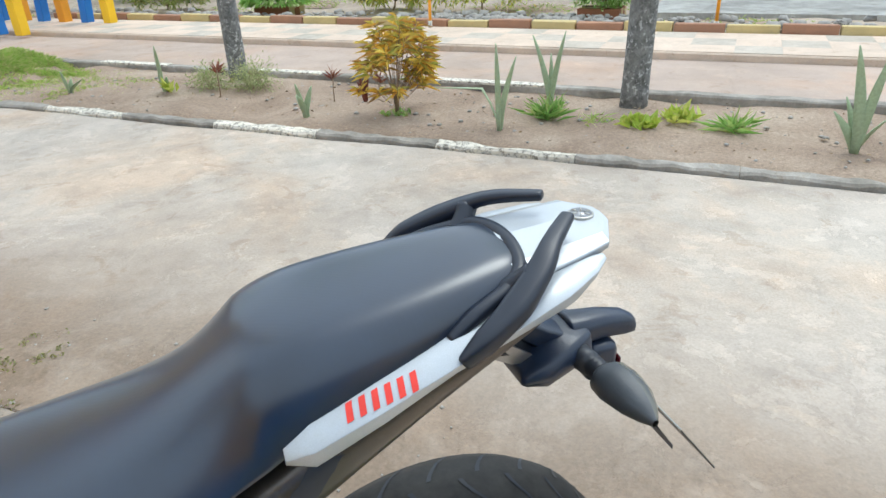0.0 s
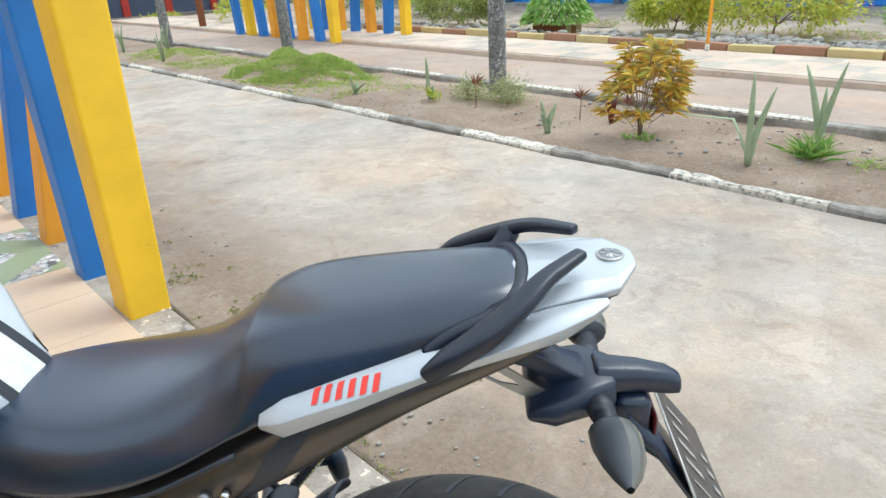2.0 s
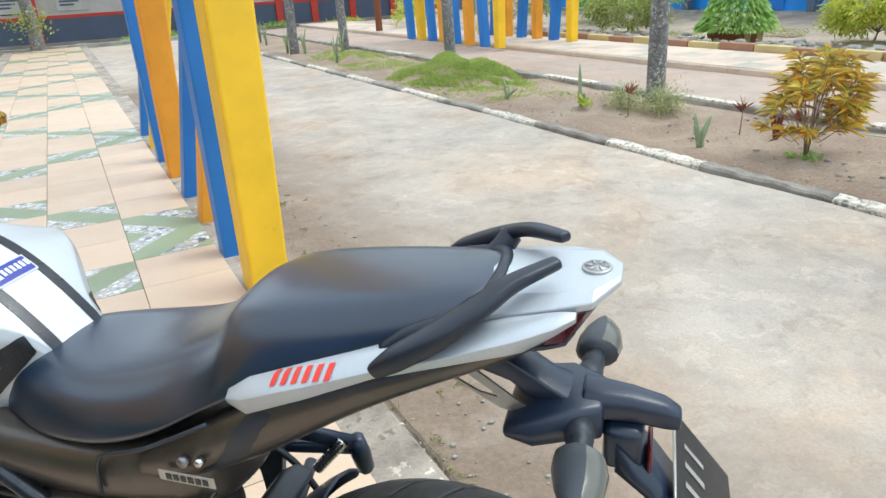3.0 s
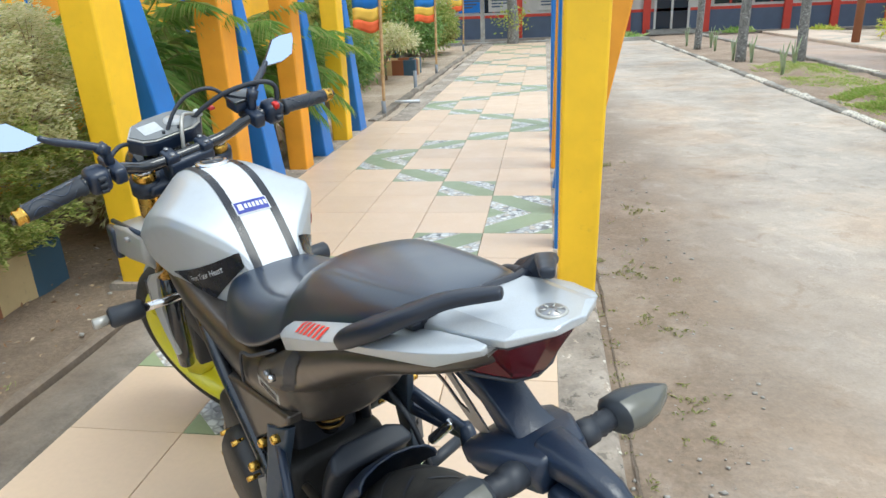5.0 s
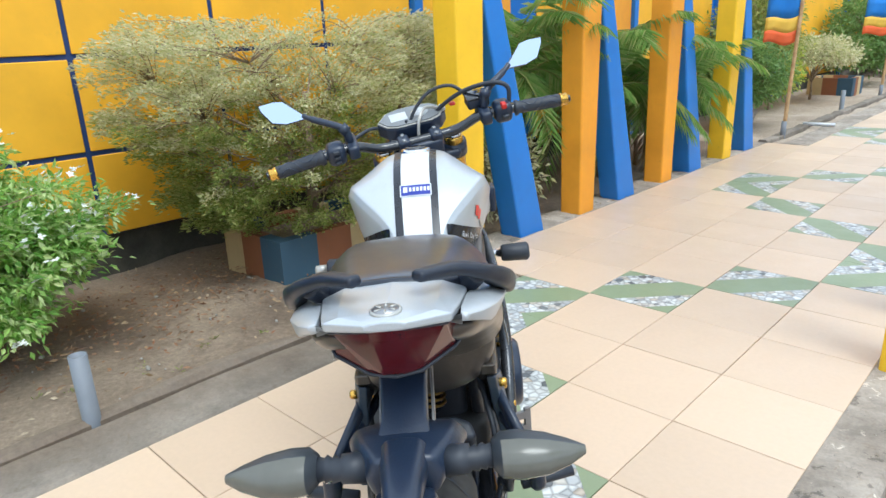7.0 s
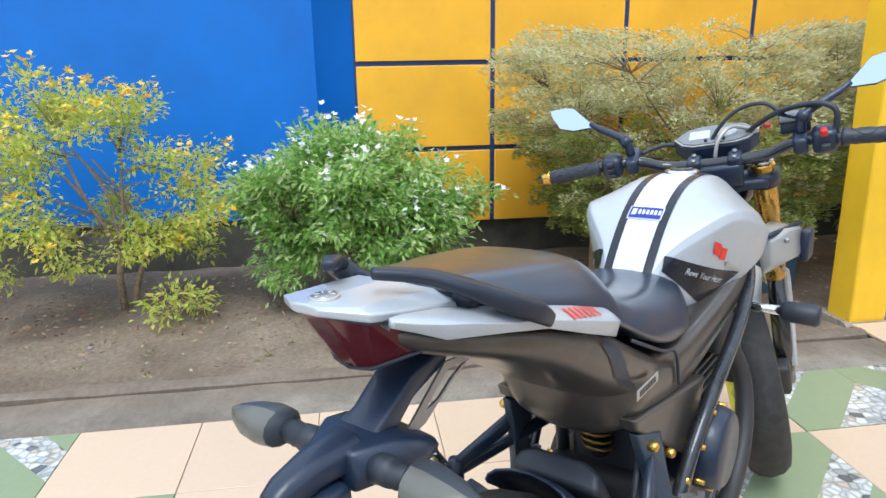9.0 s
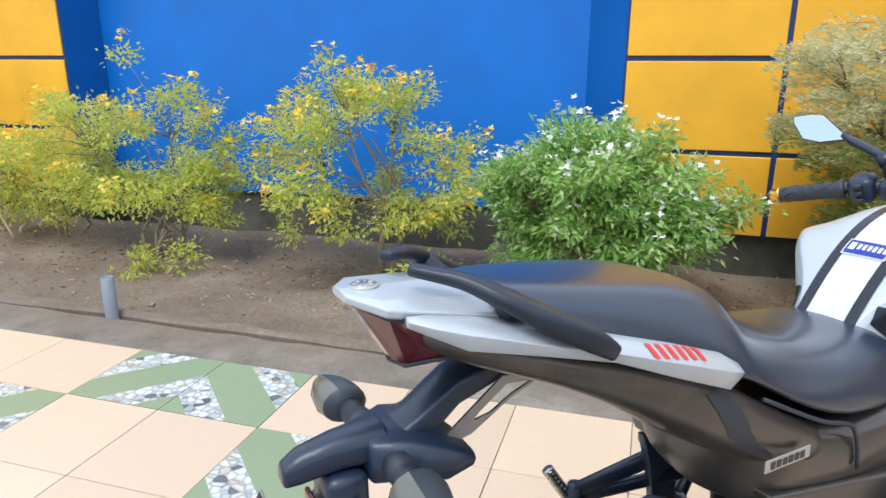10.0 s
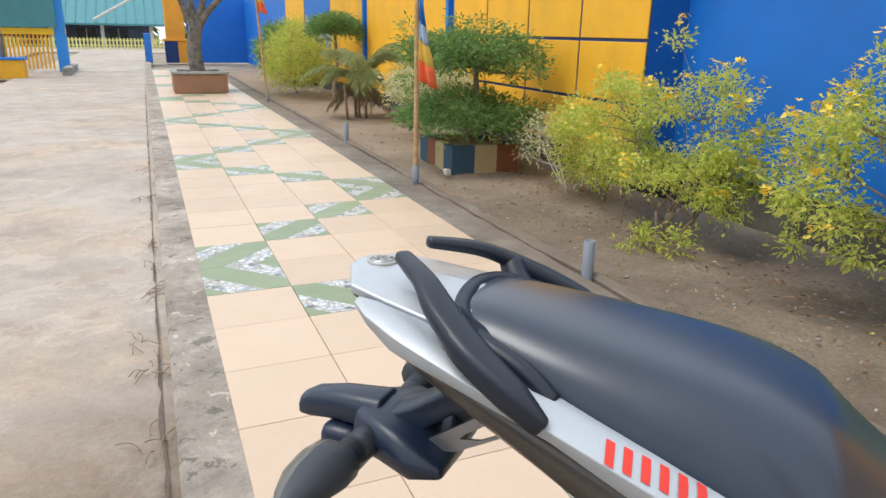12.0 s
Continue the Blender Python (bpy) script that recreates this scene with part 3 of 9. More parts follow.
for j in range(-14, 22):
    y = 1.255 + j * KERB
    bm = bmesh.new()
    cuts = 16
    prof = [(-0.05, -0.2), (-0.044, -0.056), (-0.030, -0.040), (0.035, -0.034), (0.050, -0.040), (0.050, -0.2)]
    rows = []
    for i in range(cuts + 1):
        yy = y + 0.002 + (KERB - 0.004) * i / cuts
        rows.append([bm.verts.new((3.68 + px + 0.016 * noise.noise(Vector((px * 9, yy * 7, 2))), yy, pz + (0.018 * noise.noise(Vector((px * 14, yy * 8, 5))) if pz > -0.1 else 0))) for px, pz in prof])
    for a, b in zip(rows, rows[1:]):
        for k in range(5):
            bm.faces.new((a[k], a[k + 1], b[k + 1], b[k]))
    bm.faces.new(rows[0][::-1])
    bm.faces.new(rows[-1])
    part("kerb_stone", bm, M_KERB if j % 2 or j < 0 else M_WHITEPAINT, kerb_root)
# low rear kerb with flaking white stretches
for y0, y1 in ((1.9, 3.0), (4.2, 5.0), (6.2, 7.2), (8.6, 9.8), (11.2, 12.2)):
    part("painted_cap", box_bm(5.285, 5.40, y0, y1, 0.0, 0.032, 0.006), M_WHITEPAINT, kerb_root, "flaking white paint on the rear kerb")

# garden kerb across the lane: yellow and rust blocks
gk = thing("garden_kerb", Matrix(), "garden kerb of blocks painted yellow and rust red", "kerb", kind="structure")
for j in range(-18, 20):
    y = j * 0.62
    part("block", rough_up(box_bm(8.845, 8.975, y + 0.01, y + 0.61, -0.15, 0.095 + 0.01 * (j % 3), 0.012), 0.01, 5), M_RUST if j % 2 else M_OCHRE, gk)

# ---- the boundary wall ----
WX = -3.15
wall = thing("wall_west", Matrix(), "painted boundary wall with blue bays and yellow panels", "wall", kind="structure")
WTOP = 2.45
# core with splayed recess for the blue bay
core = [(-3.60, 22), (-3.60, -24), (WX, -24), (WX, -3.35), (-3.46, -3.29), (-3.46, 0.38), (WX, 0.61), (WX, 22)]
part("wall_core", prism(core[::-1], 0.20, WTOP), M_BLUE, wall, "plain blue painted bay")
# Splayed edges turn from the light; their shade is a darker copy of the blue.
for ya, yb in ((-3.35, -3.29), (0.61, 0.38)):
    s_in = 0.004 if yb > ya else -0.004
    part("splay", prism([(WX - 0.001, ya + s_in), (-3.459, yb + s_in), (-3.462, yb), (WX - 0.004, ya)][:: 1 if yb > ya else -1], 0.20, WTOP - 0.002), M_BLUE_SHADE, wall, "splayed edge of the bay, its shade put into a deeper blue")
part("plinth", prism([(-3.58, 22), (-3.58, -24), (WX - 0.03, -24), (WX - 0.03, -3.35), (-3.485, -3.31), (-3.485, 0.40), (WX - 0.03, 0.62), (WX - 0.03, 22)][::-1], -0.2, 0.20), M_PLINTH, wall, "dark mouldy concrete plinth")
part("coping", box_bm(-3.66, -3.09, -24, 22, WTOP, WTOP + 0.07, 0.01), M_LINE, wall, "narrow dark coping on the wall")


def yellow_field(y0, y1, cols, zs, mat=M_YEL):
    """Yellow panels, proud of the navy joints."""
    w = (y1 - y0) / cols
    part("joint_backing", box_bm(WX - 0.02, WX + 0.004, y0, y1, 0.2, WTOP - 0.01), M_LINE, wall, "navy painted joints")
    for i in range(cols):
        for a, b in zip(zs, zs[1:]):
            bm = box_bm(WX + 0.002, WX + 0.016, y0 + i * w + 0.014, y0 + (i + 1) * w - 0.014, a + 0.014, b - 0.014, 0.004, 1)
            part("panel", bm, mat, wall)


ZS = [0.19, 0.667, 1.18, 1.70, 2.21, 2.44]
yellow_field(0.61, 3.95, 4, ZS)
yellow_field(-7.16, -3.35, 4, ZS)
yellow_field(-10.95, -7.40, 1, [0.19, 2.44])
yellow_field(-13.6, -11.2, 2, [0.19, 1.18, 2.44])
yellow_field(-18.6, -16.2, 1, [0.19, 2.44])
for k, (a, b, m) in enumerate(((4.05, 4.30, M_YEL), (4.38, 5.2, M_ORG), (5.6, 6.4, M_YEL), (6.5, 7.4, M_ORG), (7.5, 9.6, M_YEL), (9.9, 12.2, M_YEL), (12.6, 16.0, M_YEL), (16.5, 21.5, M_YEL))):
    part("panel", box_bm(WX + 0.002, WX + 0.016, a, b, 0.2, WTOP - 0.01, 0.004, 1), m, wall)
for y in (4.00, -7.28, -11.08, 7.45, 9.75, 12.4, 16.25):
    part("pilaster", box_bm(WX, WX + 0.06, y - 0.045, y + 0.045, 0.0, WTOP, 0.006), M_BLUE2, wall, "narrow blue pilaster strip")


# ---- slanted pillars of the gateway ----
def slanted_pillar(x, y, w, d, lean, grow, mat, label, h=3.3, gx=1.15, out=0.0):
    """A four-sided pillar: leans along y, its breadth changes with height; stands at (x, y)."""
    bm = bmesh.new()
    rings = []
    for k in range(7):
        f = k / 6
        z = -0.03 + f * (h + 0.03)
        ww, dd = w * (1 + (gx - 1) * f), d * (1 + (grow - 1) * f)
        o = lean * z
        rings.append([bm.verts.new((sx * ww / 2 + out * max(z, 0), sy * dd / 2 + o, z)) for sx, sy in ((-1, -1), (1, -1), (1, 1), (-1, 1))])
    for a, b in zip(rings, rings[1:]):
        for j in range(4):
            bm.faces.new((a[j], a[(j + 1) % 4], b[(j + 1) % 4], b[j]))
    bm.faces.new(rings[0][::-1])
    bm.faces.new(rings[-1])
    ob = new("pillar", from_bm("pillar", bm, mat))
    ob.location = (x, y, 0)
    bevelled(ob, 0.012)
    return tagged(ob, label, "pillar", "slanted pillars of the gateway")


LBL = {"y": "smooth yellow painted pillar, a little wider towards the top", "o": "orange painted pillar on the walkway edge", "b": "blue painted pillar beside a taller yellow or orange one"}
for c, y in (("y", 2.90), ("o", 4.10), ("o", 5.32), ("y", 6.58)):
    m = M_YEL2 if c == "y" else M_ORG
    slanted_pillar(-1.70, y, 0.16, 0.18, 0.0, 1.5, m, LBL[c])
    slanted_pillar(-1.70, y + 0.56, 0.16, 0.25, -0.26, 0.12, M_BLUE2, LBL["b"], gx=0.9)
# on the driveway side every second pair leans out over the road
OUT = "painted pillar that leans out over the driveway"
for c, y, w, d, out in (("y", 2.89, 0.168, 0.20, 0.01), ("b", 3.43, 0.105, 0.15, 0.01), ("o", 4.07, 0.165, 0.16, 0.19), ("b", 4.68, 0.105, 0.15, 0.19), ("o", 5.28, 0.150, 0.17, 0.03), ("b", 5.87, 0.100, 0.15, 0.0), ("y", 6.50, 0.150, 0.16, 0.20), ("b", 7.14, 0.105, 0.15, 0.19)):
    slanted_pillar(0.405 + w / 2 + (0.008 if c == "y" else 0), y, w, d, 0.0, 1.3, {"y": M_YEL2, "o": M_ORG, "b": M_BLUE2}[c], ({"y": "yellow ", "o": "orange ", "b": "blue "}[c] + OUT) if out > 0.1 else LBL[c], gx=1.32 if c == "y" and out < 0.1 else 1.75 if out > 0.1 else 1.5, out=out)
# the same gateway across the lane
for c, y in (("y", 11.0), ("o", 12.1), ("o", 13.15), ("y", 14.2)):
    m = M_YEL2 if c == "y" else M_ORG
    slanted_pillar(7.15, y, 0.16, 0.17, 0.02, 1.3, m, LBL[c])
    slanted_pillar(7.15, y + 0.52, 0.15, 0.17, 0.10, 0.9, M_BLUE2, LBL["b"])
    slanted_pillar(8.45, y - 0.5, 0.16, 0.17, 0.0, 1.3, m, LBL[c])
    slanted_pillar(8.45, y + 0.05, 0.15, 0.17, -0.10, 0.9, M_BLUE2, LBL["b"])

# ---- the motorcycle: x ahead, y to its left, z up; it leans a little on its stand ----
LEAN_A, HEAD_A = radians(3.0), radians(134.07)
bike_m = Matrix.Translation((0.3003, 0.6392, 0)) @ Matrix.Rotation(HEAD_A, 4, "Z") @ Matrix.Rotation(-LEAN_A, 4, "X")
bike = thing("motorcycle", bike_m, "parked naked motorcycle with pearl white bodywork and black seat", "motorcycle")


def bpart(name, bm, mat, label="", smooth=True, parent=None, sub=0, m=None):
    ob = part(name, bm, mat, parent or bike, label, smooth, m)
    return subd(ob, sub) if sub else ob


def both(f):
    for s in (1, -1):
        f(s)


# tank
TANK = [
    (0.590, [(0, 0.785), (0.030, 0.784), (0.040, 0.781), (0.046, 0.774), (0.060, 0.750), (0.050, 0.732)]),
    (0.640, [(0, 0.848), (0.038, 0.847), (0.050, 0.845), (0.057, 0.834), (0.074, 0.757), (0.060, 0.733)]),
    (0.690, [(0, 0.900), (0.052, 0.897), (0.102, 0.888), (0.110, 0.868), (0.096, 0.740), (0.080, 0.724)]),
    (0.740, [(0, 0.934), (0.064, 0.931), (0.142, 0.916), (0.148, 0.898), (0.110, 0.738), (0.090, 0.722)]),
    (0.800, [(0, 0.958), (0.070, 0.954), (0.153, 0.909), (0.162, 0.887), (0.126, 0.742), (0.100, 0.728)]),
    (0.870, [(0, 0.964), (0.070, 0.958), (0.158, 0.894), (0.171, 0.866), (0.144, 0.754), (0.118, 0.738)]),
    (0.930, [(0, 0.960), (0.068, 0.953), (0.156, 0.876), (0.176, 0.838), (0.168, 0.790), (0.130, 0.772)]),
    (0.975, [(0, 0.953), (0.064, 0.944), (0.144, 0.860), (0.164, 0.830), (0.158, 0.798), (0.120, 0.785)]),
    (1.030, [(0, 0.936), (0.052, 0.926), (0.112, 0.843), (0.122, 0.820), (0.116, 0.800), (0.100, 0.786)]),
]


def crease_long(bm, prof_n, values):
    """Sharpen the lengthwise edges of a lofted body: profile index to crease."""
    n = 2 * prof_n - 1
    lay = bm.edges.layers.float.new("crease_edge")
    bm.verts.index_update()
    for e in bm.edges:
        a, b = e.verts[0].index, e.verts[1].index
        if a // n != b // n and a % n == b % n:
            k = a % n
            k = n - k if k >= prof_n else k
            if k in values:
                e[lay] = values[k]
    return bm


tank = bpart("fuel_tank", crease_long(loft(TANK), 6, {1: 0.4, 2: 0.55, 3: 0.55, 4: 0.7, 5: 0.7}), M_PEARL, "pearl white fuel tank with dark stripes", sub=3)


def on_body(ob):
    """A function that drops a point onto the smoothed surface of a part."""
    dg = bpy.context.evaluated_depsgraph_get()
    dg.update()
    ev = ob.evaluated_get(dg)

    def drop(p, off=0.0015):
        ok, loc, nor, _ = ev.closest_point_on_mesh(Vector(p))
        return loc + nor * off
    return drop


def ray_on(ob):
    dg = bpy.context.evaluated_depsgraph_get()
    dg.update()
    ev = ob.evaluated_get(dg)

    def shoot(p, d, off=0.0015):
        ok, loc, nor, _ = ev.ray_cast(Vector(p), Vector(d).normalized())
        return loc + nor * off if ok else None
    return shoot


def sheet(shoot, corners, d, nu, nv, off=0.0016):
    """A thin decal laid on a body: a quad of points shot along d onto the surface."""
    bm = bmesh.new()
    a, b, c, e = [Vector(p) for p in corners]
    grid = []
    for i in range(nu + 1):
        row = []
        for j in range(nv + 1):
            u, v = i / nu, j / nv
            p = (a * (1 - u) + b * u) * (1 - v) + (e * (1 - u) + c * u) * v
            q = shoot(p, d, off)
            row.append(bm.verts.new(q) if q is not None else None)
        grid.append(row)
    for i in range(nu):
        for j in range(nv):
            q = [grid[i][j], grid[i + 1][j], grid[i + 1][j + 1], grid[i][j + 1]]
            if all(v is not None for v in q):
                bm.faces.new(q)
    return bm


shoot = ray_on(tank)
DOWN = (0.55, 0, -1)
both(lambda s: bpart("stripe", sheet(shoot, [(0.42, s * 0.030, 1.15), (0.86, s * 0.034, 1.15), (0.86, s * 0.050, 1.15), (0.42, s * 0.046, 1.15)], DOWN, 20, 2), M_STRIPE, "dark racing stripe", parent=tank))
bpart("centre_band", sheet(shoot, [(0.42, -0.0295, 1.15), (0.86, -0.0335, 1.15), (0.86, 0.0335, 1.15), (0.42, 0.0295, 1.15)], DOWN, 20, 3, 0.0010), M_WHITEDECAL, "white band between the stripes", parent=tank)
# sticker on the band: a blue field with a pale bar and disc
bpart("sticker", sheet(shoot, [(0.553, -0.034, 1.15), (0.590, -0.034, 1.15), (0.590, 0.034, 1.15), (0.553, 0.034, 1.15)], DOWN, 4, 4, 0.0026), M_WHITEDECAL, "white-edged blue sticker", parent=tank)
bpart("sticker", sheet(shoot, [(0.556, -0.0315, 1.15), (0.587, -0.0315, 1.15), (0.587, 0.0315, 1.15), (0.556, 0.0315, 1.15)], DOWN, 4, 4, 0.0034), M_BLUEDECAL, "blue sticker field", parent=tank)
for k in range(6):
    y = 0.014 - k * 0.0078
    bpart("sticker_bar", sheet(shoot, [(0.566, y - 0.0052, 1.15), (0.579, y - 0.0052, 1.15), (0.579, y, 1.15), (0.566, y, 1.15)], DOWN, 1, 1, 0.0042), M_WHITEDECAL, "pale bars of lettering", parent=tank)
bpart("sticker_bar", sheet(shoot, [(0.564, 0.0175, 1.15), (0.581, 0.0175, 1.15), (0.581, 0.027, 1.15), (0.564, 0.027, 1.15)], DOWN, 2, 2, 0.0042), M_WHITEDECAL, "pale disc mark", parent=tank)


def laid(drop, corners, nu, nv, off=0.0016):
    """A thin decal: a quad dropped onto the nearest part of a body."""
    bm = bmesh.new()
    a, b, c, e = [Vector(p) for p in corners]
    grid = [[bm.verts.new(drop((a * (1 - i / nu) + b * (i / nu)) * (1 - j / nv) + (e * (1 - i / nu) + c * (i / nu)) * (j / nv), off)) for j in range(nv + 1)] for i in range(nu + 1)]
    for i in range(nu):
        for j in range(nv):
            bm.faces.new((grid[i][j], grid[i + 1][j], grid[i + 1][j + 1], grid[i][j + 1]))
    return bm


tank_drop = on_body(tank)


def side_decals(s):
    A, Bq, C, Dq = (Vector(p) for p in ((0.640, s * 0.062, 0.846), (0.836, s * 0.140, 0.776), (0.712, s * 0.102, 0.740), (0.628, s * 0.062, 0.820)))
    bpart("decal", laid(tank_drop, (A, Bq, C, Dq), 18, 10), M_DECAL, "black wedge decal on the tank flank", parent=tank)
    # slogan, slanted, read towards the front on one flank and towards the seat on the other
    cu = bpy.data.curves.new("slogan", "FONT")
    cu.body = "Revs Your Heart"
    cu.shear = 0.3
    tmp = bpy.data.objects.new("slogan", cu)
    me = bpy.data.meshes.new_from_object(tmp)
    bpy.data.objects.remove(tmp)
    W = max(v.co.x for v in me.vertices)
    a, b = Vector((0.672, s * 0.082, 0.808)), Vector((0.768, s * 0.119, 0.771))
    run = (b - a) / W if s < 0 else (a - b) / W
    start = a if s < 0 else b
    up = Vector((0.003, s * 0.006, 0.0165))
    for v in me.vertices:
        v.co = tank_drop(start + run * v.co.x + up * v.co.y, 0.0030)
    me.materials.append(M_WHITEDECAL)
    part("lettering", me, None, tank, "white slanted slogan lettering")


both(side_decals)
for k in range(2):
    p0 = Vector((0.722 + k * 0.021, -0.12, 0.838 - k * 0.012))
    bpart("decal_mark", laid(tank_drop, (p0, p0 + Vector((0.017, -0.008, -0.008)), p0 + Vector((0.020, -0.002, 0.018)), p0 + Vector((0.002, 0.004, 0.026))), 3, 3, 0.002), M_RED, "red outlined mark", parent=tank)
p0 = Vector((0.768, -0.128, 0.806))
bpart("decal_mark", laid(tank_drop, (p0, p0 + Vector((0.062, -0.014, -0.030)), p0 + Vector((0.064, -0.012, -0.021)), p0 + Vector((0.002, 0.002, 0.010))), 4, 2, 0.002), M_GREYDECAL, "small silver bar", parent=tank)
cap_ring = bpart("filler_cap", tube([(0.905, 0, 0.954), (0.905, 0, 0.965), (0.905, 0, 0.967)], [0.036, 0.036, 0.03], 28), M_CHROME, "bright filler cap", parent=tank)
bpart("filler_lid", tube([(0.905, 0, 0.965), (0.905, 0, 0.970)], [0.026, 0.024], 24), M_GLOSSBLK, "black lid", parent=cap_ring)

# seat
SEAT = [
    (0.715, [(0, 0.806), (0.036, 0.803), (0.066, 0.784), (0.080, 0.756), (0.084, 0.735)]),
    (0.668, [(0, 0.812), (0.040, 0.809), (0.074, 0.790), (0.092, 0.758), (0.096, 0.735)]),
    (0.610, [(0, 0.822), (0.064, 0.817), (0.104, 0.795), (0.120, 0.757), (0.122, 0.728)]),
    (0.530, [(0, 0.820), (0.084, 0.817), (0.124, 0.797), (0.138, 0.764), (0.139, 0.740)]),
    (0.450, [(0, 0.836), (0.084, 0.829), (0.126, 0.808), (0.142, 0.780), (0.143, 0.754)]),
    (0.375, [(0, 0.868), (0.066, 0.856), (0.110, 0.833), (0.135, 0.806), (0.141, 0.786)]),
    (0.324, [(0, 0.906), (0.062, 0.892), (0.103, 0.862), (0.127, 0.834), (0.136, 0.818)]),
    (0.288, [(0, 0.936), (0.072, 0.924), (0.109, 0.892), (0.131, 0.853), (0.134, 0.836)]),
    (0.258, [(0, 0.943), (0.078, 0.938), (0.111, 0.907), (0.130, 0.866), (0.128, 0.851)]),
    (0.215, [(0, 0.952), (0.079, 0.948), (0.109, 0.920), (0.126, 0.880), (0.120, 0.868)]),
    (0.130, [(0, 0.962), (0.072, 0.958), (0.100, 0.936), (0.114, 0.905), (0.108, 0.895)]),
    (0.060, [(0, 0.970), (0.062, 0.966), (0.086, 0.949), (0.096, 0.928), (0.090, 0.918)]),
    (0.004, [(0, 0.976), (0.050, 0.972), (0.068, 0.961), (0.076, 0.948), (0.070, 0.940)]),
    (-0.028, [(0, 0.972), (0.040, 0.969), (0.056, 0.960), (0.062, 0.952), (0.056, 0.946)]),
]
def crease_ring(bm, prof_n, ring, value):
    """Sharpen one crosswise edge of a lofted body."""
    n = 2 * prof_n - 1
    lay = bm.edges.layers.float["crease_edge"]
    for e in bm.edges:
        a, b = e.verts[0].index, e.verts[1].index
        if a // n == b // n == ring:
            e[lay] = value
    return bm


bpart("seat", crease_ring(crease_long(loft(SEAT[::-1]), 5, {1: 0.3, 2: 0.3, 4: 0.9}), 5, [x for x, _ in SEAT[::-1]].index(0.288), 0.85), M_SEAT, "stepped black vinyl seat", sub=2)
bpart("seat_lip", tube(smooth_path([(0.085, 0.100, 0.918), (0.055, 0.094, 0.938), (0.012, 0.080, 0.952), (-0.013, 0.056, 0.962), (-0.022, 0, 0.968), (-0.013, -0.056, 0.962), (0.012, -0.080, 0.952), (0.055, -0.094, 0.938), (0.085, -0.100, 0.918)], 5), 0.0095, 8), M_RAIL, "black moulding behind the seat")

# tail
TAIL = [
    (0.060, [(0, 0.960), (0.055, 0.954), (0.086, 0.940), (0.084, 0.930), (0.05, 0.926)]),
    (-0.020, [(0, 0.974), (0.054, 0.969), (0.080, 0.957), (0.079, 0.947), (0.05, 0.944)]),
    (-0.085, [(0, 0.979), (0.050, 0.975), (0.070, 0.967), (0.069, 0.957), (0.05, 0.955)]),
    (-0.122, [(0, 0.981), (0.046, 0.978), (0.0625, 0.973), (0.0615, 0.9645), (0.045, 0.963)]),
    (-0.147, [(0, 0.981), (0.012, 0.980), (0.020, 0.978), (0.019, 0.9715), (0.012, 0.9705)]),
]
tail = bpart("tail_cowl", loft(TAIL[::-1]), M_PEARL, "pearl white angular tail cowl", smooth=False)
bevelled(tail, 0.002, 2)
badge = bpart("badge", tube([(-0.121, 0, 0.976), (-0.121, 0, 0.9818), (-0.121, 0, 0.9826)], [0.0158, 0.0158, 0.0146], 32), M_GREYDECAL, "round dull metal badge", parent=tail)
bpart("badge_field", tube([(-0.121, 0, 0.981), (-0.121, 0, 0.9830)], [0.0132, 0.0132], 28), M_STEEL, "grey badge field", parent=badge)
bm = bmesh.new()
for a in range(0, 360, 60):
    r = radians(a)
    tube([(-0.121 + 0.005 * math.cos(r), 0.005 * math.sin(r), 0.9832), (-0.121 + 0.012 * math.cos(r), 0.012 * math.sin(r), 0.9832)], 0.0012, 6, bm)
bpart("badge_emblem", bm, M_GREYDECAL, "plain ring of six short bars", parent=badge)


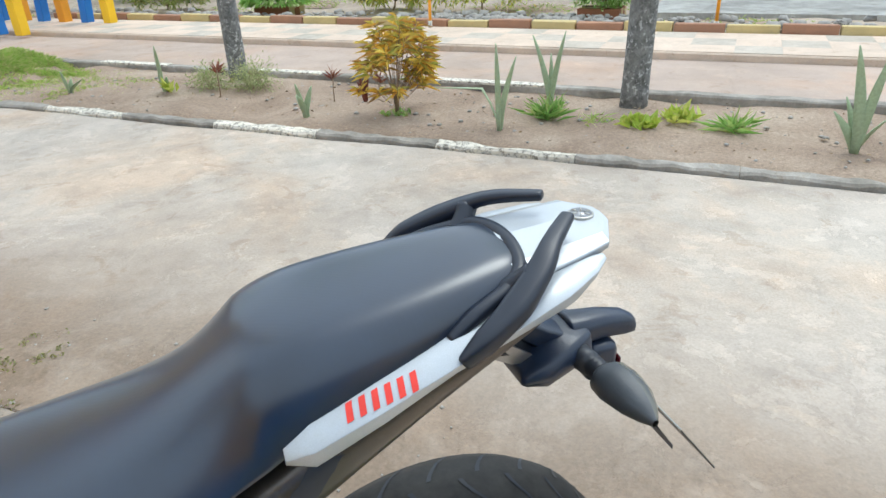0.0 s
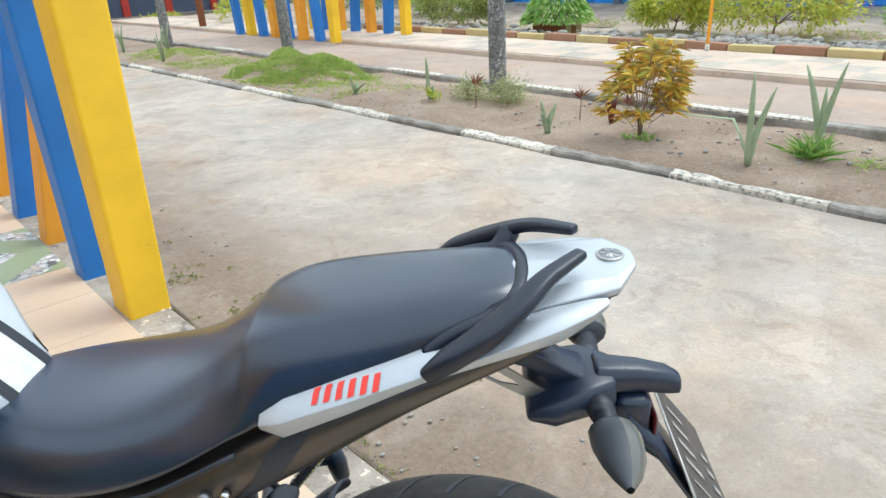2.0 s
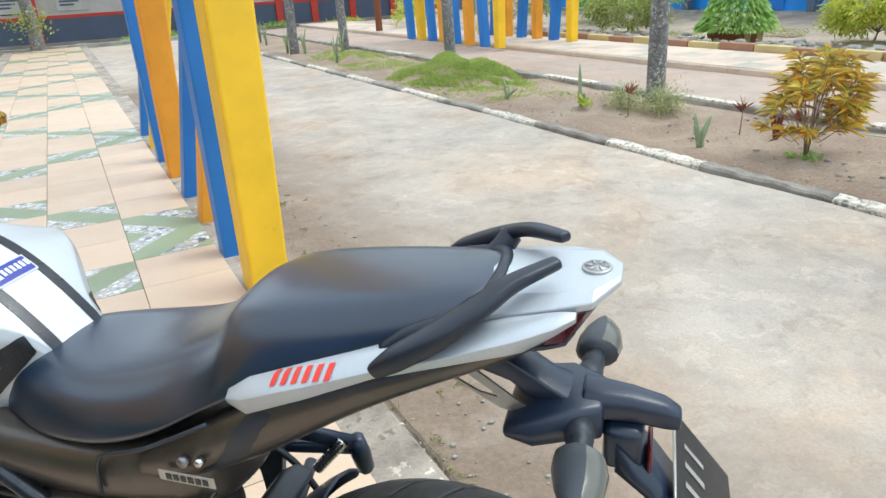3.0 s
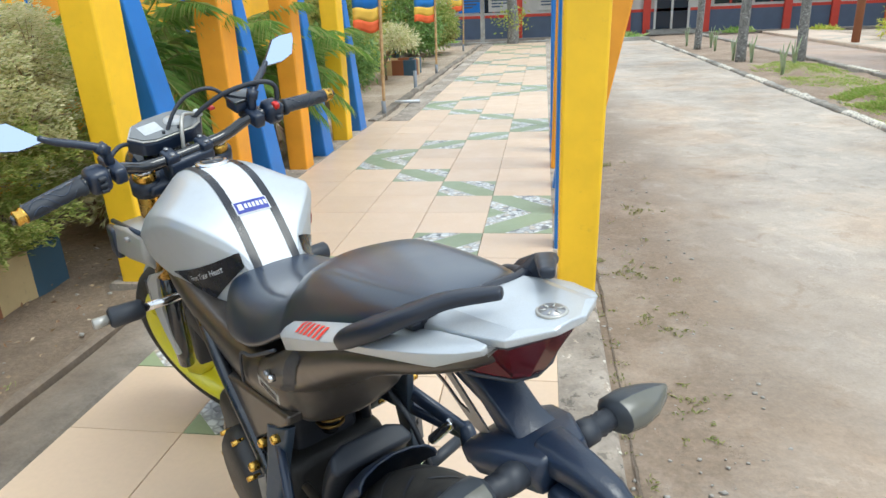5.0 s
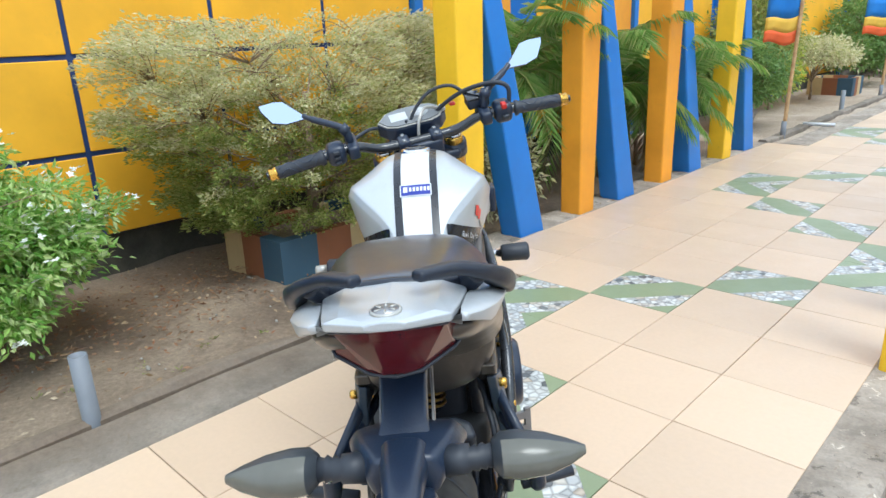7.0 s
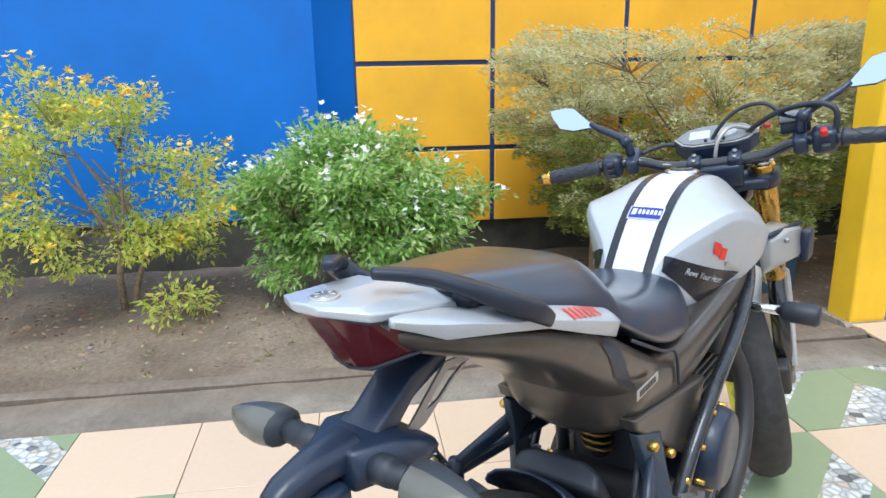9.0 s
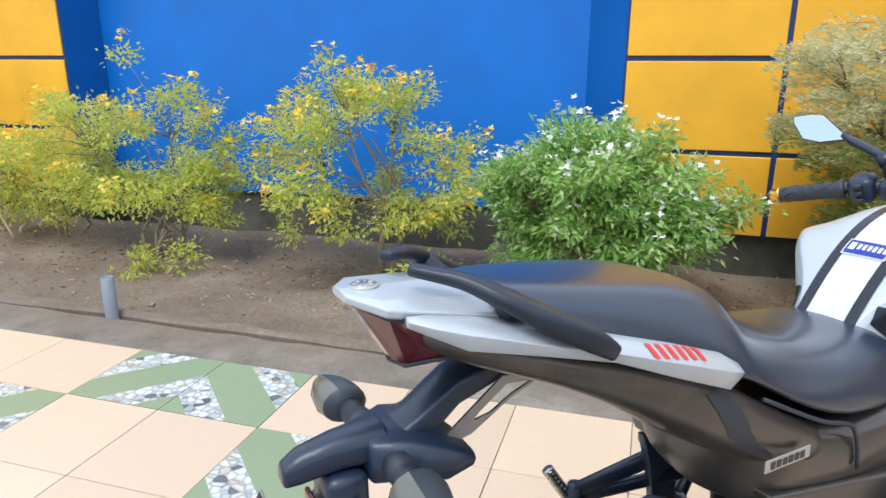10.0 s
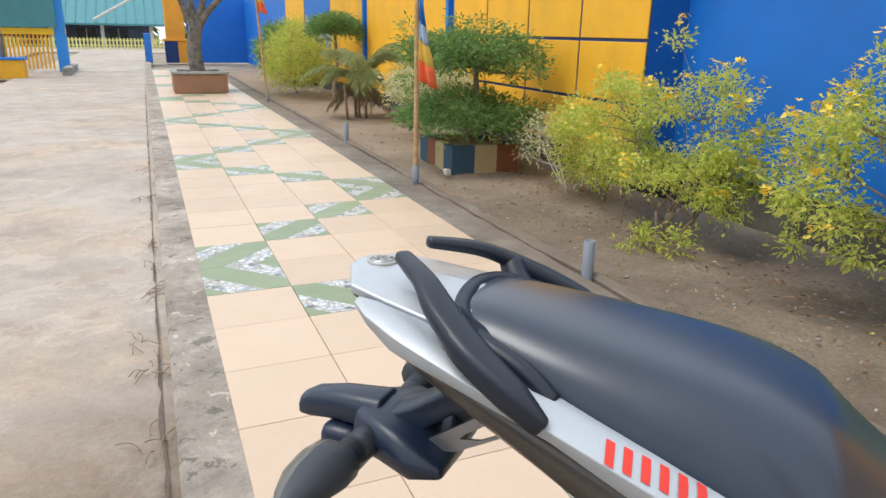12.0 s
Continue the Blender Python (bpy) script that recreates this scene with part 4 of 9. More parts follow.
def side_panel(s):
    """The white blade beside the seat, with its lettering and rail."""
    st = []
    for x, yi, zi, yo, zo, zb in ((0.268, 0.118, 0.864, 0.138, 0.854, 0.846), (0.240, 0.112, 0.882, 0.147, 0.864, 0.842), (0.17, 0.104, 0.904, 0.143, 0.887, 0.869), (0.09, 0.096, 0.925, 0.134, 0.912, 0.901), (0.02, 0.087, 0.944, 0.124, 0.930, 0.918), (-0.045, 0.077, 0.959, 0.112, 0.948, 0.932), (-0.060, 0.075, 0.961, 0.106, 0.951, 0.934), (-0.090, 0.0715, 0.966, 0.094, 0.959, 0.949), (-0.108, 0.0705, 0.967, 0.080, 0.964, 0.957)):
        st.append((x, [(yi, zi), (yi + (yo - yi) * 0.55, zi - (zi - zo) * 0.25), (yo, zo), (yo - 0.004, zb), (yo - 0.02, zb + 0.001), (yi, zi - 0.012)]))
    bm = bmesh.new()
    rings = [[bm.verts.new((x, s * y, z)) for y, z in p] for x, p in st]
    for a, b in zip(rings, rings[1:]):
        for j in range(6):
            bm.faces.new((a[j], a[(j + 1) % 6], b[(j + 1) % 6], b[j]))
    bm.faces.new(rings[0])
    bm.faces.new(rings[-1][::-1])
    pn = bpart("side_panel", bm, M_PEARL, "pearl white side blade with red lettering bars")
    bevelled(pn, 0.0025, 3)
    dr = on_body(pn)
    # lettering as six plain red bars
    for k in range(6):
        x0 = 0.206 - k * 0.0132
        zi = 0.902 + (0.17 - x0) * 0.24
        c = [(x0, s * 0.1385, zi - 0.012), (x0 - 0.0068, s * 0.1377, zi - 0.0100), (x0 - 0.0086, s * 0.1215, zi + 0.0020), (x0 - 0.0018, s * 0.1222, zi)]
        bpart("lettering_bar", laid(dr, c, 2, 3, 0.0012), M_RED, "plain red bar of lettering", parent=pn)
    # grab rail
    P = [(0.086, 0.134, 0.913), (0.060, 0.130, 0.931), (0.020, 0.116, 0.953), (-0.018, 0.092, 0.976), (-0.045, 0.066, 0.990), (-0.085, 0.030, 0.999)]
    pth = smooth_path([(x, s * y, z) for x, y, z in P], 5)
    W = [0.0050, 0.0120, 0.0160, 0.0150, 0.0115, 0.0080]
    H = [0.0080, 0.0125, 0.0120, 0.0088, 0.0075, 0.0060]
    n = len(pth)
    bm = bmesh.new()
    rings = []
    for k in range(n):
        t = (pth[min(k + 1, n - 1)] - pth[max(k - 1, 0)]).normalized()
        u = t.cross(Vector((0, 0, 1))).normalized()
        v = u.cross(t)
        w, h = np.interp(k / (n - 1) * 5, range(6), W), np.interp(k / (n - 1) * 5, range(6), H)
        ring = []
        for j in range(14):
            a = 2 * math.pi * j / 14
            c, d = math.cos(a), math.sin(a)
            ring.append(bm.verts.new(pth[k] + u * w * math.copysign(abs(c) ** 0.6, c) + v * h * math.copysign(abs(d) ** 0.7, d)))
        rings.append(ring)
    for a, b in zip(rings, rings[1:]):
        for j in range(14):
            bm.faces.new((a[j], a[(j + 1) % 14], b[(j + 1) % 14], b[j]))
    bm.faces.new(rings[0][::-1])
    bm.faces.new(rings[-1])
    bevelled(bpart("grab_rail", bm, M_RAIL, "curved satin black grab rail"), 0.003, 2)
    foot = tube(smooth_path([(-0.012, s * 0.092, 0.972), (0.0, s * 0.08, 0.956), (0.02, s * 0.072, 0.940)], 4), [0.014] * 9, 8)
    bpart("rail_foot", foot, M_RAIL, "black rail mount")


both(side_panel)

# charcoal undertail and side covers
UNDER = [
    (-0.100, [(0, 0.948), (0.05, 0.948), (0.074, 0.950), (0.066, 0.938), (0.04, 0.930), (0, 0.928)]),
    (-0.050, [(0, 0.94), (0.06, 0.94), (0.096, 0.937), (0.086, 0.908), (0.05, 0.904), (0, 0.902)]),
    (0.020, [(0, 0.92), (0.07, 0.92), (0.116, 0.920), (0.108, 0.884), (0.06, 0.880), (0, 0.878)]),
    (0.110, [(0, 0.89), (0.08, 0.89), (0.128, 0.897), (0.124, 0.846), (0.07, 0.834), (0, 0.828)]),
    (0.190, [(0, 0.86), (0.09, 0.86), (0.136, 0.872), (0.136, 0.802), (0.08, 0.782), (0, 0.775)]),
    (0.260, [(0, 0.83), (0.09, 0.83), (0.138, 0.848), (0.143, 0.764), (0.09, 0.738), (0, 0.730)]),
    (0.330, [(0, 0.79), (0.09, 0.79), (0.141, 0.798), (0.144, 0.730), (0.09, 0.700), (0, 0.69)]),
    (0.420, [(0, 0.74), (0.09, 0.74), (0.138, 0.752), (0.142, 0.692), (0.09, 0.658), (0, 0.645)]),
    (0.470, [(0, 0.71), (0.08, 0.71), (0.120, 0.722), (0.125, 0.68), (0.08, 0.645), (0, 0.63)]),
]
undertail = bpart("undertail", loft(UNDER[::-1]), M_CHAR, "charcoal metallic undertail panel", sub=2)
SIDE = [
    (0.325, [(0, 0.79), (0.08, 0.79), (0.130, 0.80), (0.138, 0.71), (0.10, 0.62), (0, 0.60)]),
    (0.400, [(0, 0.74), (0.08, 0.74), (0.120, 0.75), (0.136, 0.68), (0.10, 0.615), (0, 0.60)]),
    (0.500, [(0, 0.72), (0.08, 0.72), (0.138, 0.729), (0.145, 0.66), (0.10, 0.60), (0, 0.585)]),
    (0.620, [(0, 0.72), (0.08, 0.72), (0.130, 0.733), (0.142, 0.66), (0.10, 0.58), (0, 0.56)]),
    (0.760, [(0, 0.75), (0.09, 0.75), (0.140, 0.757), (0.150, 0.70), (0.11, 0.62), (0, 0.60)]),
    (0.900, [(0, 0.77), (0.09, 0.775), (0.146, 0.79), (0.152, 0.73), (0.11, 0.65), (0, 0.64)]),
    (1.040, [(0, 0.79), (0.08, 0.79), (0.122, 0.815), (0.126, 0.75), (0.09, 0.68), (0, 0.67)]),
]
bpart("side_cover", loft(SIDE), M_CHAR, "charcoal side cover below the seat and tank", sub=2)


under_drop = on_body(undertail)


def flat_bar(p, q, h0, w, h1):
    """A flat bar from p to q: h0 and h1 high at its ends, w thick, with softened long edges."""
    p, q = Vector(p), Vector(q)
    d = (q - p).normalized()
    u = d.cross(Vector((0, 0, 1))).normalized()
    n = u.cross(d)
    bm = bmesh.new()
    ends = []
    for c, h in ((p, h0), (q, h1)):
        ends.append([bm.verts.new(c + u * a * w / 2 + n * b * h / 2) for a, b in ((-1, -0.6), (-0.6, -1), (0.6, -1), (1, -0.6), (1, 0.6), (0.6, 1), (-0.6, 1), (-1, 0.6))])
    for j in range(8):
        bm.faces.new((ends[0][j], ends[0][(j + 1) % 8], ends[1][(j + 1) % 8], ends[1][j]))
    bm.faces.new(ends[0][::-1])
    bm.faces.new(ends[1])
    return bm


def covers(s):
    # Black strip laid over the panel for the shaded hollow between the covers.
    line = smooth_path([(0.212, s * 0.150, 0.846), (0.238, s * 0.150, 0.800), (0.262, s * 0.150, 0.752), (0.305, s * 0.146, 0.704)], 6)
    bm = bmesh.new()
    rows = [[bm.verts.new(under_drop((p[0] + 0.034 * j / 4, p[1], p[2] + 0.006 * j / 4), 0.0012)) for j in range(5)] for p in line]
    for a, b in zip(rows, rows[1:]):
        for j in range(4):
            bm.faces.new((a[j], a[j + 1], b[j + 1], b[j]))
    bpart("cover_shade", bm, M_RUBBER, "shade between the charcoal panels, laid on as a black strip", parent=undertail)
    bpart("cover_seam", tube(smooth_path([(0.30, s * 0.140, 0.815), (0.40, s * 0.146, 0.765), (0.48, s * 0.1405, 0.732), (0.50, s * 0.1405, 0.668)], 4), 0.0030, 6), M_RUBBER, "dark gap between the panels")
    pts = [(0.640, 0.628), (0.350, 0.664), (0.360, 0.642), (0.555, 0.508)]
    bm = bmesh.new()
    a = [bm.verts.new((x, s * (0.126 + 0.018 * (x > 0.4)), z)) for x, z in pts]
    b = [bm.verts.new((x, s * 0.095, z)) for x, z in pts]
    bm.faces.new(a)
    bm.faces.new(b[::-1])
    for k in range(4):
        bm.faces.new((a[k], a[(k + 1) % 4], b[(k + 1) % 4], b[k]))
    bevelled(bpart("lower_cover", bm, M_CHAR, "triangular charcoal lower cover", smooth=False), 0.006, 3)
    # silver model decal as a plain plate with bars
    pl = bpart("model_plate", box_bm(0.305, 0.385, s * 0.1465 - 0.0008, s * 0.1465 + 0.0008, 0.722, 0.738, 0.0004, 1), M_GREYDECAL, "silver decal with dark bars", smooth=False)
    for k in range(6):
        x = 0.374 - k * 0.0105
        bpart("decal_bar", box_bm(x - 0.0075, x, s * 0.1478 - 0.0004, s * 0.1478 + 0.0004, 0.7255, 0.7345), M_DECAL, "", smooth=False, parent=pl)
    # perimeter spar
    tuck = 0.034 if s > 0 else 0.0
    sp = smooth_path([(1.03, s * 0.105, 0.785 + tuck), (0.93, s * (0.140 - tuck), 0.742 + tuck), (0.80, s * (0.158 - tuck), 0.688 + tuck), (0.62, s * (0.163 - tuck * 0.7), 0.612 + tuck * 0.5), (0.515, s * (0.158 - tuck * 0.6), 0.53), (0.455, s * (0.150 - tuck * 0.5), 0.43), (0.43, s * 0.135, 0.34)], 4)
    V, Fs = tube_data(sp, [np.interp(k, [0, 8, 16, 24], [0.012, 0.0135, 0.0135, 0.013]) for k in range(len(sp))], 10)
    bpart("frame_spar", add_data(bmesh.new(), V, Fs), M_SPAR, "gloss dark frame spar")
    # crash slider
    sl = bpart("crash_slider", tube([(0.995, s * 0.196, 0.652), (0.995, s * 0.201, 0.652), (0.995, s * 0.264, 0.652), (0.995, s * 0.270, 0.652)], [0.019, 0.0225, 0.0245, 0.019], 24), M_RUBBER, "black crash bobbin on a steel stub")
    if s > 0:
        bpart("slider_tip", tube([(0.995, 0.270, 0.652), (0.995, 0.300, 0.648), (0.995, 0.304, 0.648)], [0.011, 0.014, 0.009], 12), M_GREYDECAL, "pale frayed plastic tip", parent=sl)
    bpart("stub", tube([(0.995, s * 0.10, 0.652), (0.995, s * 0.199, 0.652)], 0.0105, 16), M_CHROME, "bright steel stub", parent=sl)
    # air scoop beside the radiator
    sc = [
        (1.045, [(0.120, 0.80), (0.158, 0.795), (0.162, 0.740), (0.140, 0.710)]),
        (1.120, [(0.115, 0.812), (0.176, 0.806), (0.182, 0.735), (0.140, 0.700)]),
        (1.215, [(0.110, 0.802), (0.184, 0.795), (0.192, 0.728), (0.140, 0.695)]),
        (1.250, [(0.108, 0.788), (0.176, 0.782), (0.182, 0.730), (0.138, 0.705)]),
    ]
    bm = bmesh.new()
    rings = [[bm.verts.new((x, s * y, z)) for y, z in p] for x, p in sc]
    for a, b in zip(rings, rings[1:]):
        for j in range(4):
            bm.faces.new((a[j], a[(j + 1) % 4], b[(j + 1) % 4], b[j]))
    bm.faces.new(rings[0])
    bm.faces.new(rings[-1][::-1])
    scoop = bpart("air_scoop", bm, M_SILVER, "silver grey radiator scoop")
    bevelled(scoop, 0.007, 3)
    bpart("scoop_vent", box_bm(1.196, 1.262, s * 0.190 - 0.016, s * 0.190 + 0.004, 0.712, 0.788, 0.006), M_PLASTIC, "black vent insert", parent=scoop)
    bpart("scoop_rim", flat_bar((1.030, s * 0.150, 0.806), (1.245, s * 0.176, 0.798), 0.010, 0.010, 0.010), M_PLASTIC, "black upper rim", parent=scoop)
    bpart("scoop_bolt", tube([(1.10, s * 0.17, 0.785), (1.10, s * 0.182, 0.785)], 0.007, 12), M_STEEL, "", parent=scoop)
    # rear footrest hanger
    hg = bpart("footrest_hanger", flat_bar((0.480, s * 0.105, 0.600), (0.288, s * 0.168, 0.528), 0.034, 0.016, 0.024), M_PLASTIC, "black forked passenger footrest hanger")
    bpart("strut", flat_bar((0.500, s * 0.100, 0.545), (0.294, s * 0.170, 0.512), 0.024, 0.014, 0.020), M_PLASTIC, "", parent=hg)
    bpart("pivot", tube([(0.286, s * 0.172, 0.536), (0.284, s * 0.176, 0.500), (0.280, s * 0.180, 0.462), (0.279, s * 0.181, 0.455)], [0.013, 0.018, 0.015, 0.010], 10), M_PLASTIC, "black pivot block", parent=hg)
    pa, pb = (Vector((0.286, 0.178, 0.496)), Vector((0.240, 0.186, 0.568))) if s > 0 else (Vector((0.350, -0.138, 0.485)), Vector((0.300, -0.150, 0.542)))
    bm = tube([pa.lerp(pb, k / 36) for k in range(37)], [0.0085 if k % 4 == 3 else 0.0105 for k in range(37)], 10)
    bpart("footrest", bm, M_CHROME, "folded bright steel footrest with ribs", parent=hg)
    # cast bracket and pierced plate that carry the rider's footrest
    bm = bmesh.new()
    prof = [(0.366, 0.124, 0.632, 0.462, 0.128, 0.600), (0.392, 0.132, 0.560, 0.458, 0.137, 0.545), (0.418, 0.146, 0.470, 0.468, 0.150, 0.462), (0.432, 0.156, 0.375, 0.470, 0.158, 0.370)]
    rings = []
    for xa, ya, za, xb, yb, zb in prof:
        xm, ym, zm = xa * 0.42 + xb * 0.58, (ya + yb) / 2 + 0.012, (za + zb) / 2
        rings.append([bm.verts.new(v) for v in ((xa, s * ya, za), (xm, s * ym, zm), (xb, s * yb, zb), (xb, s * (yb - 0.016), zb), (xa, s * (ya - 0.016), za))])
    for a, b in zip(rings, rings[1:]):
        for j in range(5):
            bm.faces.new((a[j], a[(j + 1) % 5], b[(j + 1) % 5], b[j]))
    bm.faces.new(rings[0])
    bm.faces.new(rings[-1][::-1])
    br = bpart("footrest_bracket", bm, M_BRACKET, "blue-grey cast footrest bracket", smooth=False)
    bevelled(br, 0.003, 2)
    turn = Matrix.Translation((0.474, s * (0.134 if s > 0 else 0.168), 0.0)) @ Matrix.Rotation(s * radians(-20), 4, "Z")
    bm = bmesh.new()
    for y0, y1, z0, z1 in ((-0.028, -0.016, 0.385, 0.492), (0.014, 0.026, 0.385, 0.480), (-0.016, 0.014, 0.385, 0.397), (-0.016, 0.014, 0.412, 0.427), (-0.016, 0.014, 0.442, 0.456), (-0.016, 0.014, 0.470, 0.486)):
        box_bm(-0.004, 0.004, y0, y1, z0, z1, bm=bm)
    fp = bpart("footrest_plate", bm, M_STEEL, "milled steel heel plate with square holes", smooth=False, m=turn)
    bpart("footrest", tube([(0.43, s * 0.165, 0.352), (0.45, s * 0.270, 0.360)], [0.013, 0.013], 12), M_RUBBER, "ribbed black footrest", parent=br)
    for x, y, z, r in ((0.396, 0.128, 0.603, 0.0085), (0.462, 0.132, 0.560, 0.0085), (0.490, 0.150, 0.500, 0.009)):
        bpart("bolt", tube([(x, s * y, z), (x, s * (y + 0.015), z), (x, s * (y + 0.018), z)], [r, r, r * 0.7], 12), M_GOLD, "brass bolt", parent=br)
    # swingarm
    bpart("swingarm", tube([(0.44, s * 0.10, 0.37), (0.30, s * 0.105, 0.355), (0.08, s * 0.11, 0.318), (0.03, s * 0.11, 0.312)], [0.028, 0.027, 0.022, 0.018], 10), M_GLOSSBLK, "black swingarm")
    bpart("axle_nut", tube([(0.075, s * 0.115, 0.318), (0.075, s * 0.145, 0.318)], [0.018, 0.015], 12), M_GOLD, "gold axle nut")
    bpart("rear_subframe", tube([(0.47, s * 0.080, 0.66), (0.515, s * 0.088, 0.56), (0.53, s * 0.092, 0.44)], 0.013, 10), M_RUBBER, "black subframe tube")


both(covers)
bpart("lock", tube([(0.345, 0.140, 0.755), (0.345, 0.148, 0.755)], 0.0075, 16), M_STEEL, "round seat lock")
bpart("lock_bolt", tube([(0.318, 0.142, 0.762), (0.318, 0.152, 0.763)], [0.006, 0.005], 14), M_CHROME, "bright bolt")

# tail light
def tail_lamp():
    """A faceted lens: a narrow centre facet and two raked side facets."""
    top = [(-0.030, 0.092, 0.940), (-0.084, 0.067, 0.958), (-0.119, 0.056, 0.9635), (-0.140, 0.017, 0.9705)]
    low = [(-0.030, 0.080, 0.920), (-0.074, 0.061, 0.916), (-0.090, 0.026, 0.900), (-0.097, 0.011, 0.899)]
    bm = bmesh.new()
    T = [bm.verts.new(p) for p in top] + [bm.verts.new((x, -y, z)) for x, y, z in top[::-1]]
    Lo = [bm.verts.new(p) for p in low] + [bm.verts.new((x, -y, z)) for x, y, z in low[::-1]]
    for k in range(7):
        bm.faces.new((T[k], T[k + 1], Lo[k + 1], Lo[k]))
    bm.faces.new((T[7], T[0], Lo[0], Lo[7]))
    bm.faces.new(T[::-1])
    bm.faces.new(Lo)
    return bm


bevelled(bpart("tail_light", tail_lamp(), M_REDLENS, "dark red faceted tail light under the cowl", smooth=False), 0.0025, 2)

for s in (1, -1):
    bpart("lamp_gasket", tube([(-0.030, s * 0.081, 0.919), (-0.074, s * 0.062, 0.915), (-0.091, s * 0.0265, 0.899), (-0.098, 0, 0.898)], 0.0022, 6), M_RUBBER, "black rubber gasket")
    bpart("lamp_gasket", tube([(-0.141, s * 0.0165, 0.9695), (-0.120, s * 0.0565, 0.9625), (-0.084, s * 0.068, 0.957)], 0.002, 6), M_RUBBER, "black rubber gasket")
# plate hanger with lamps
hanger = bpart("plate_hanger", loft([
    (0.030, [(0, 0.895), (0.028, 0.893), (0.028, 0.872), (0, 0.870)]),
    (-0.030, [(0, 0.880), (0.026, 0.878), (0.026, 0.850), (0, 0.846)]),
    (-0.075, [(0, 0.850), (0.025, 0.847), (0.025, 0.812), (0, 0.808)]),
    (-0.105, [(0, 0.838), (0.030, 0.834), (0.032, 0.790), (0, 0.785)]),
][::-1]), M_PLASTIC, "black arm that carries the plate and lamps")
bevelled(hanger, 0.004)
hanger.location.z = -0.009


def hanger_blade(s):
    """A thin pressed plate beside the arm."""
    bm = bmesh.new()
    pts = [(0.085, 0.868), (0.020, 0.874), (-0.050, 0.822), (-0.062, 0.808), (-0.020, 0.816), (0.030, 0.846)]
    inner = [(0.016 + 0.52 * (x - 0.002), 0.846 + 0.50 * (z - 0.838)) for x, z in pts]
    loops = [[bm.verts.new((x, s * y, z)) for x, z in q] for q in (pts, inner) for y in (0.0315, 0.0285)]
    for k in range(6):
        m = (k + 1) % 6
        bm.faces.new((loops[0][k], loops[0][m], loops[2][m], loops[2][k]))
        bm.faces.new((loops[1][m], loops[1][k], loops[3][k], loops[3][m]))
        bm.faces.new((loops[0][m], loops[0][k], loops[1][k], loops[1][m]))
        bm.faces.new((loops[2][k], loops[2][m], loops[3][m], loops[3][k]))
    bpart("hanger_blade", bm, M_STEEL, "dull pressed metal plate beside the arm", smooth=False, parent=hanger)


both(hanger_blade)
tray = bpart("mud_tray", loft([
    (-0.025, [(0, 0.812), (0.048, 0.808), (0.058, 0.800), (0.05, 0.793), (0, 0.79)]),
    (-0.06, [(0, 0.832), (0.056, 0.826), (0.068, 0.808), (0.055, 0.785), (0, 0.78)]),
    (-0.095, [(0, 0.841), (0.050, 0.836), (0.058, 0.815), (0.046, 0.79), (0, 0.785)]),
    (-0.135, [(0, 0.838), (0.030, 0.834), (0.038, 0.812), (0.032, 0.79), (0, 0.785)]),
][::-1]), M_PLASTIC, "dusty black moulded lamp carrier", parent=hanger)
bevelled(tray, 0.007, 3)
bevelled(bpart("carrier_nose", loft([
    (-0.110, [(0, 0.846), (0.018, 0.844), (0.028, 0.832), (0.026, 0.810), (0, 0.806)]),
    (-0.165, [(0, 0.841), (0.014, 0.839), (0.021, 0.828), (0.019, 0.808), (0, 0.805)]),
    (-0.200, [(0, 0.833), (0.012, 0.831), (0.018, 0.820), (0.016, 0.802), (0, 0.799)]),
    (-0.218, [(0, 0.822), (0.009, 0.820), (0.014, 0.812), (0.013, 0.800), (0, 0.798)]),
][::-1]), M_PLASTIC, "rounded black plate lamp cover", parent=hanger), 0.007, 3)
bpart("carrier_box", box_bm(-0.180, -0.135, -0.032, 0.032, 0.748, 0.805, 0.010), M_PLASTIC, "", parent=hanger)
bpart("reflector", box_bm(-0.190, -0.184, -0.026, 0.026, 0.745, 0.775, 0.003), M_REDLENS, "small red reflector", parent=hanger)


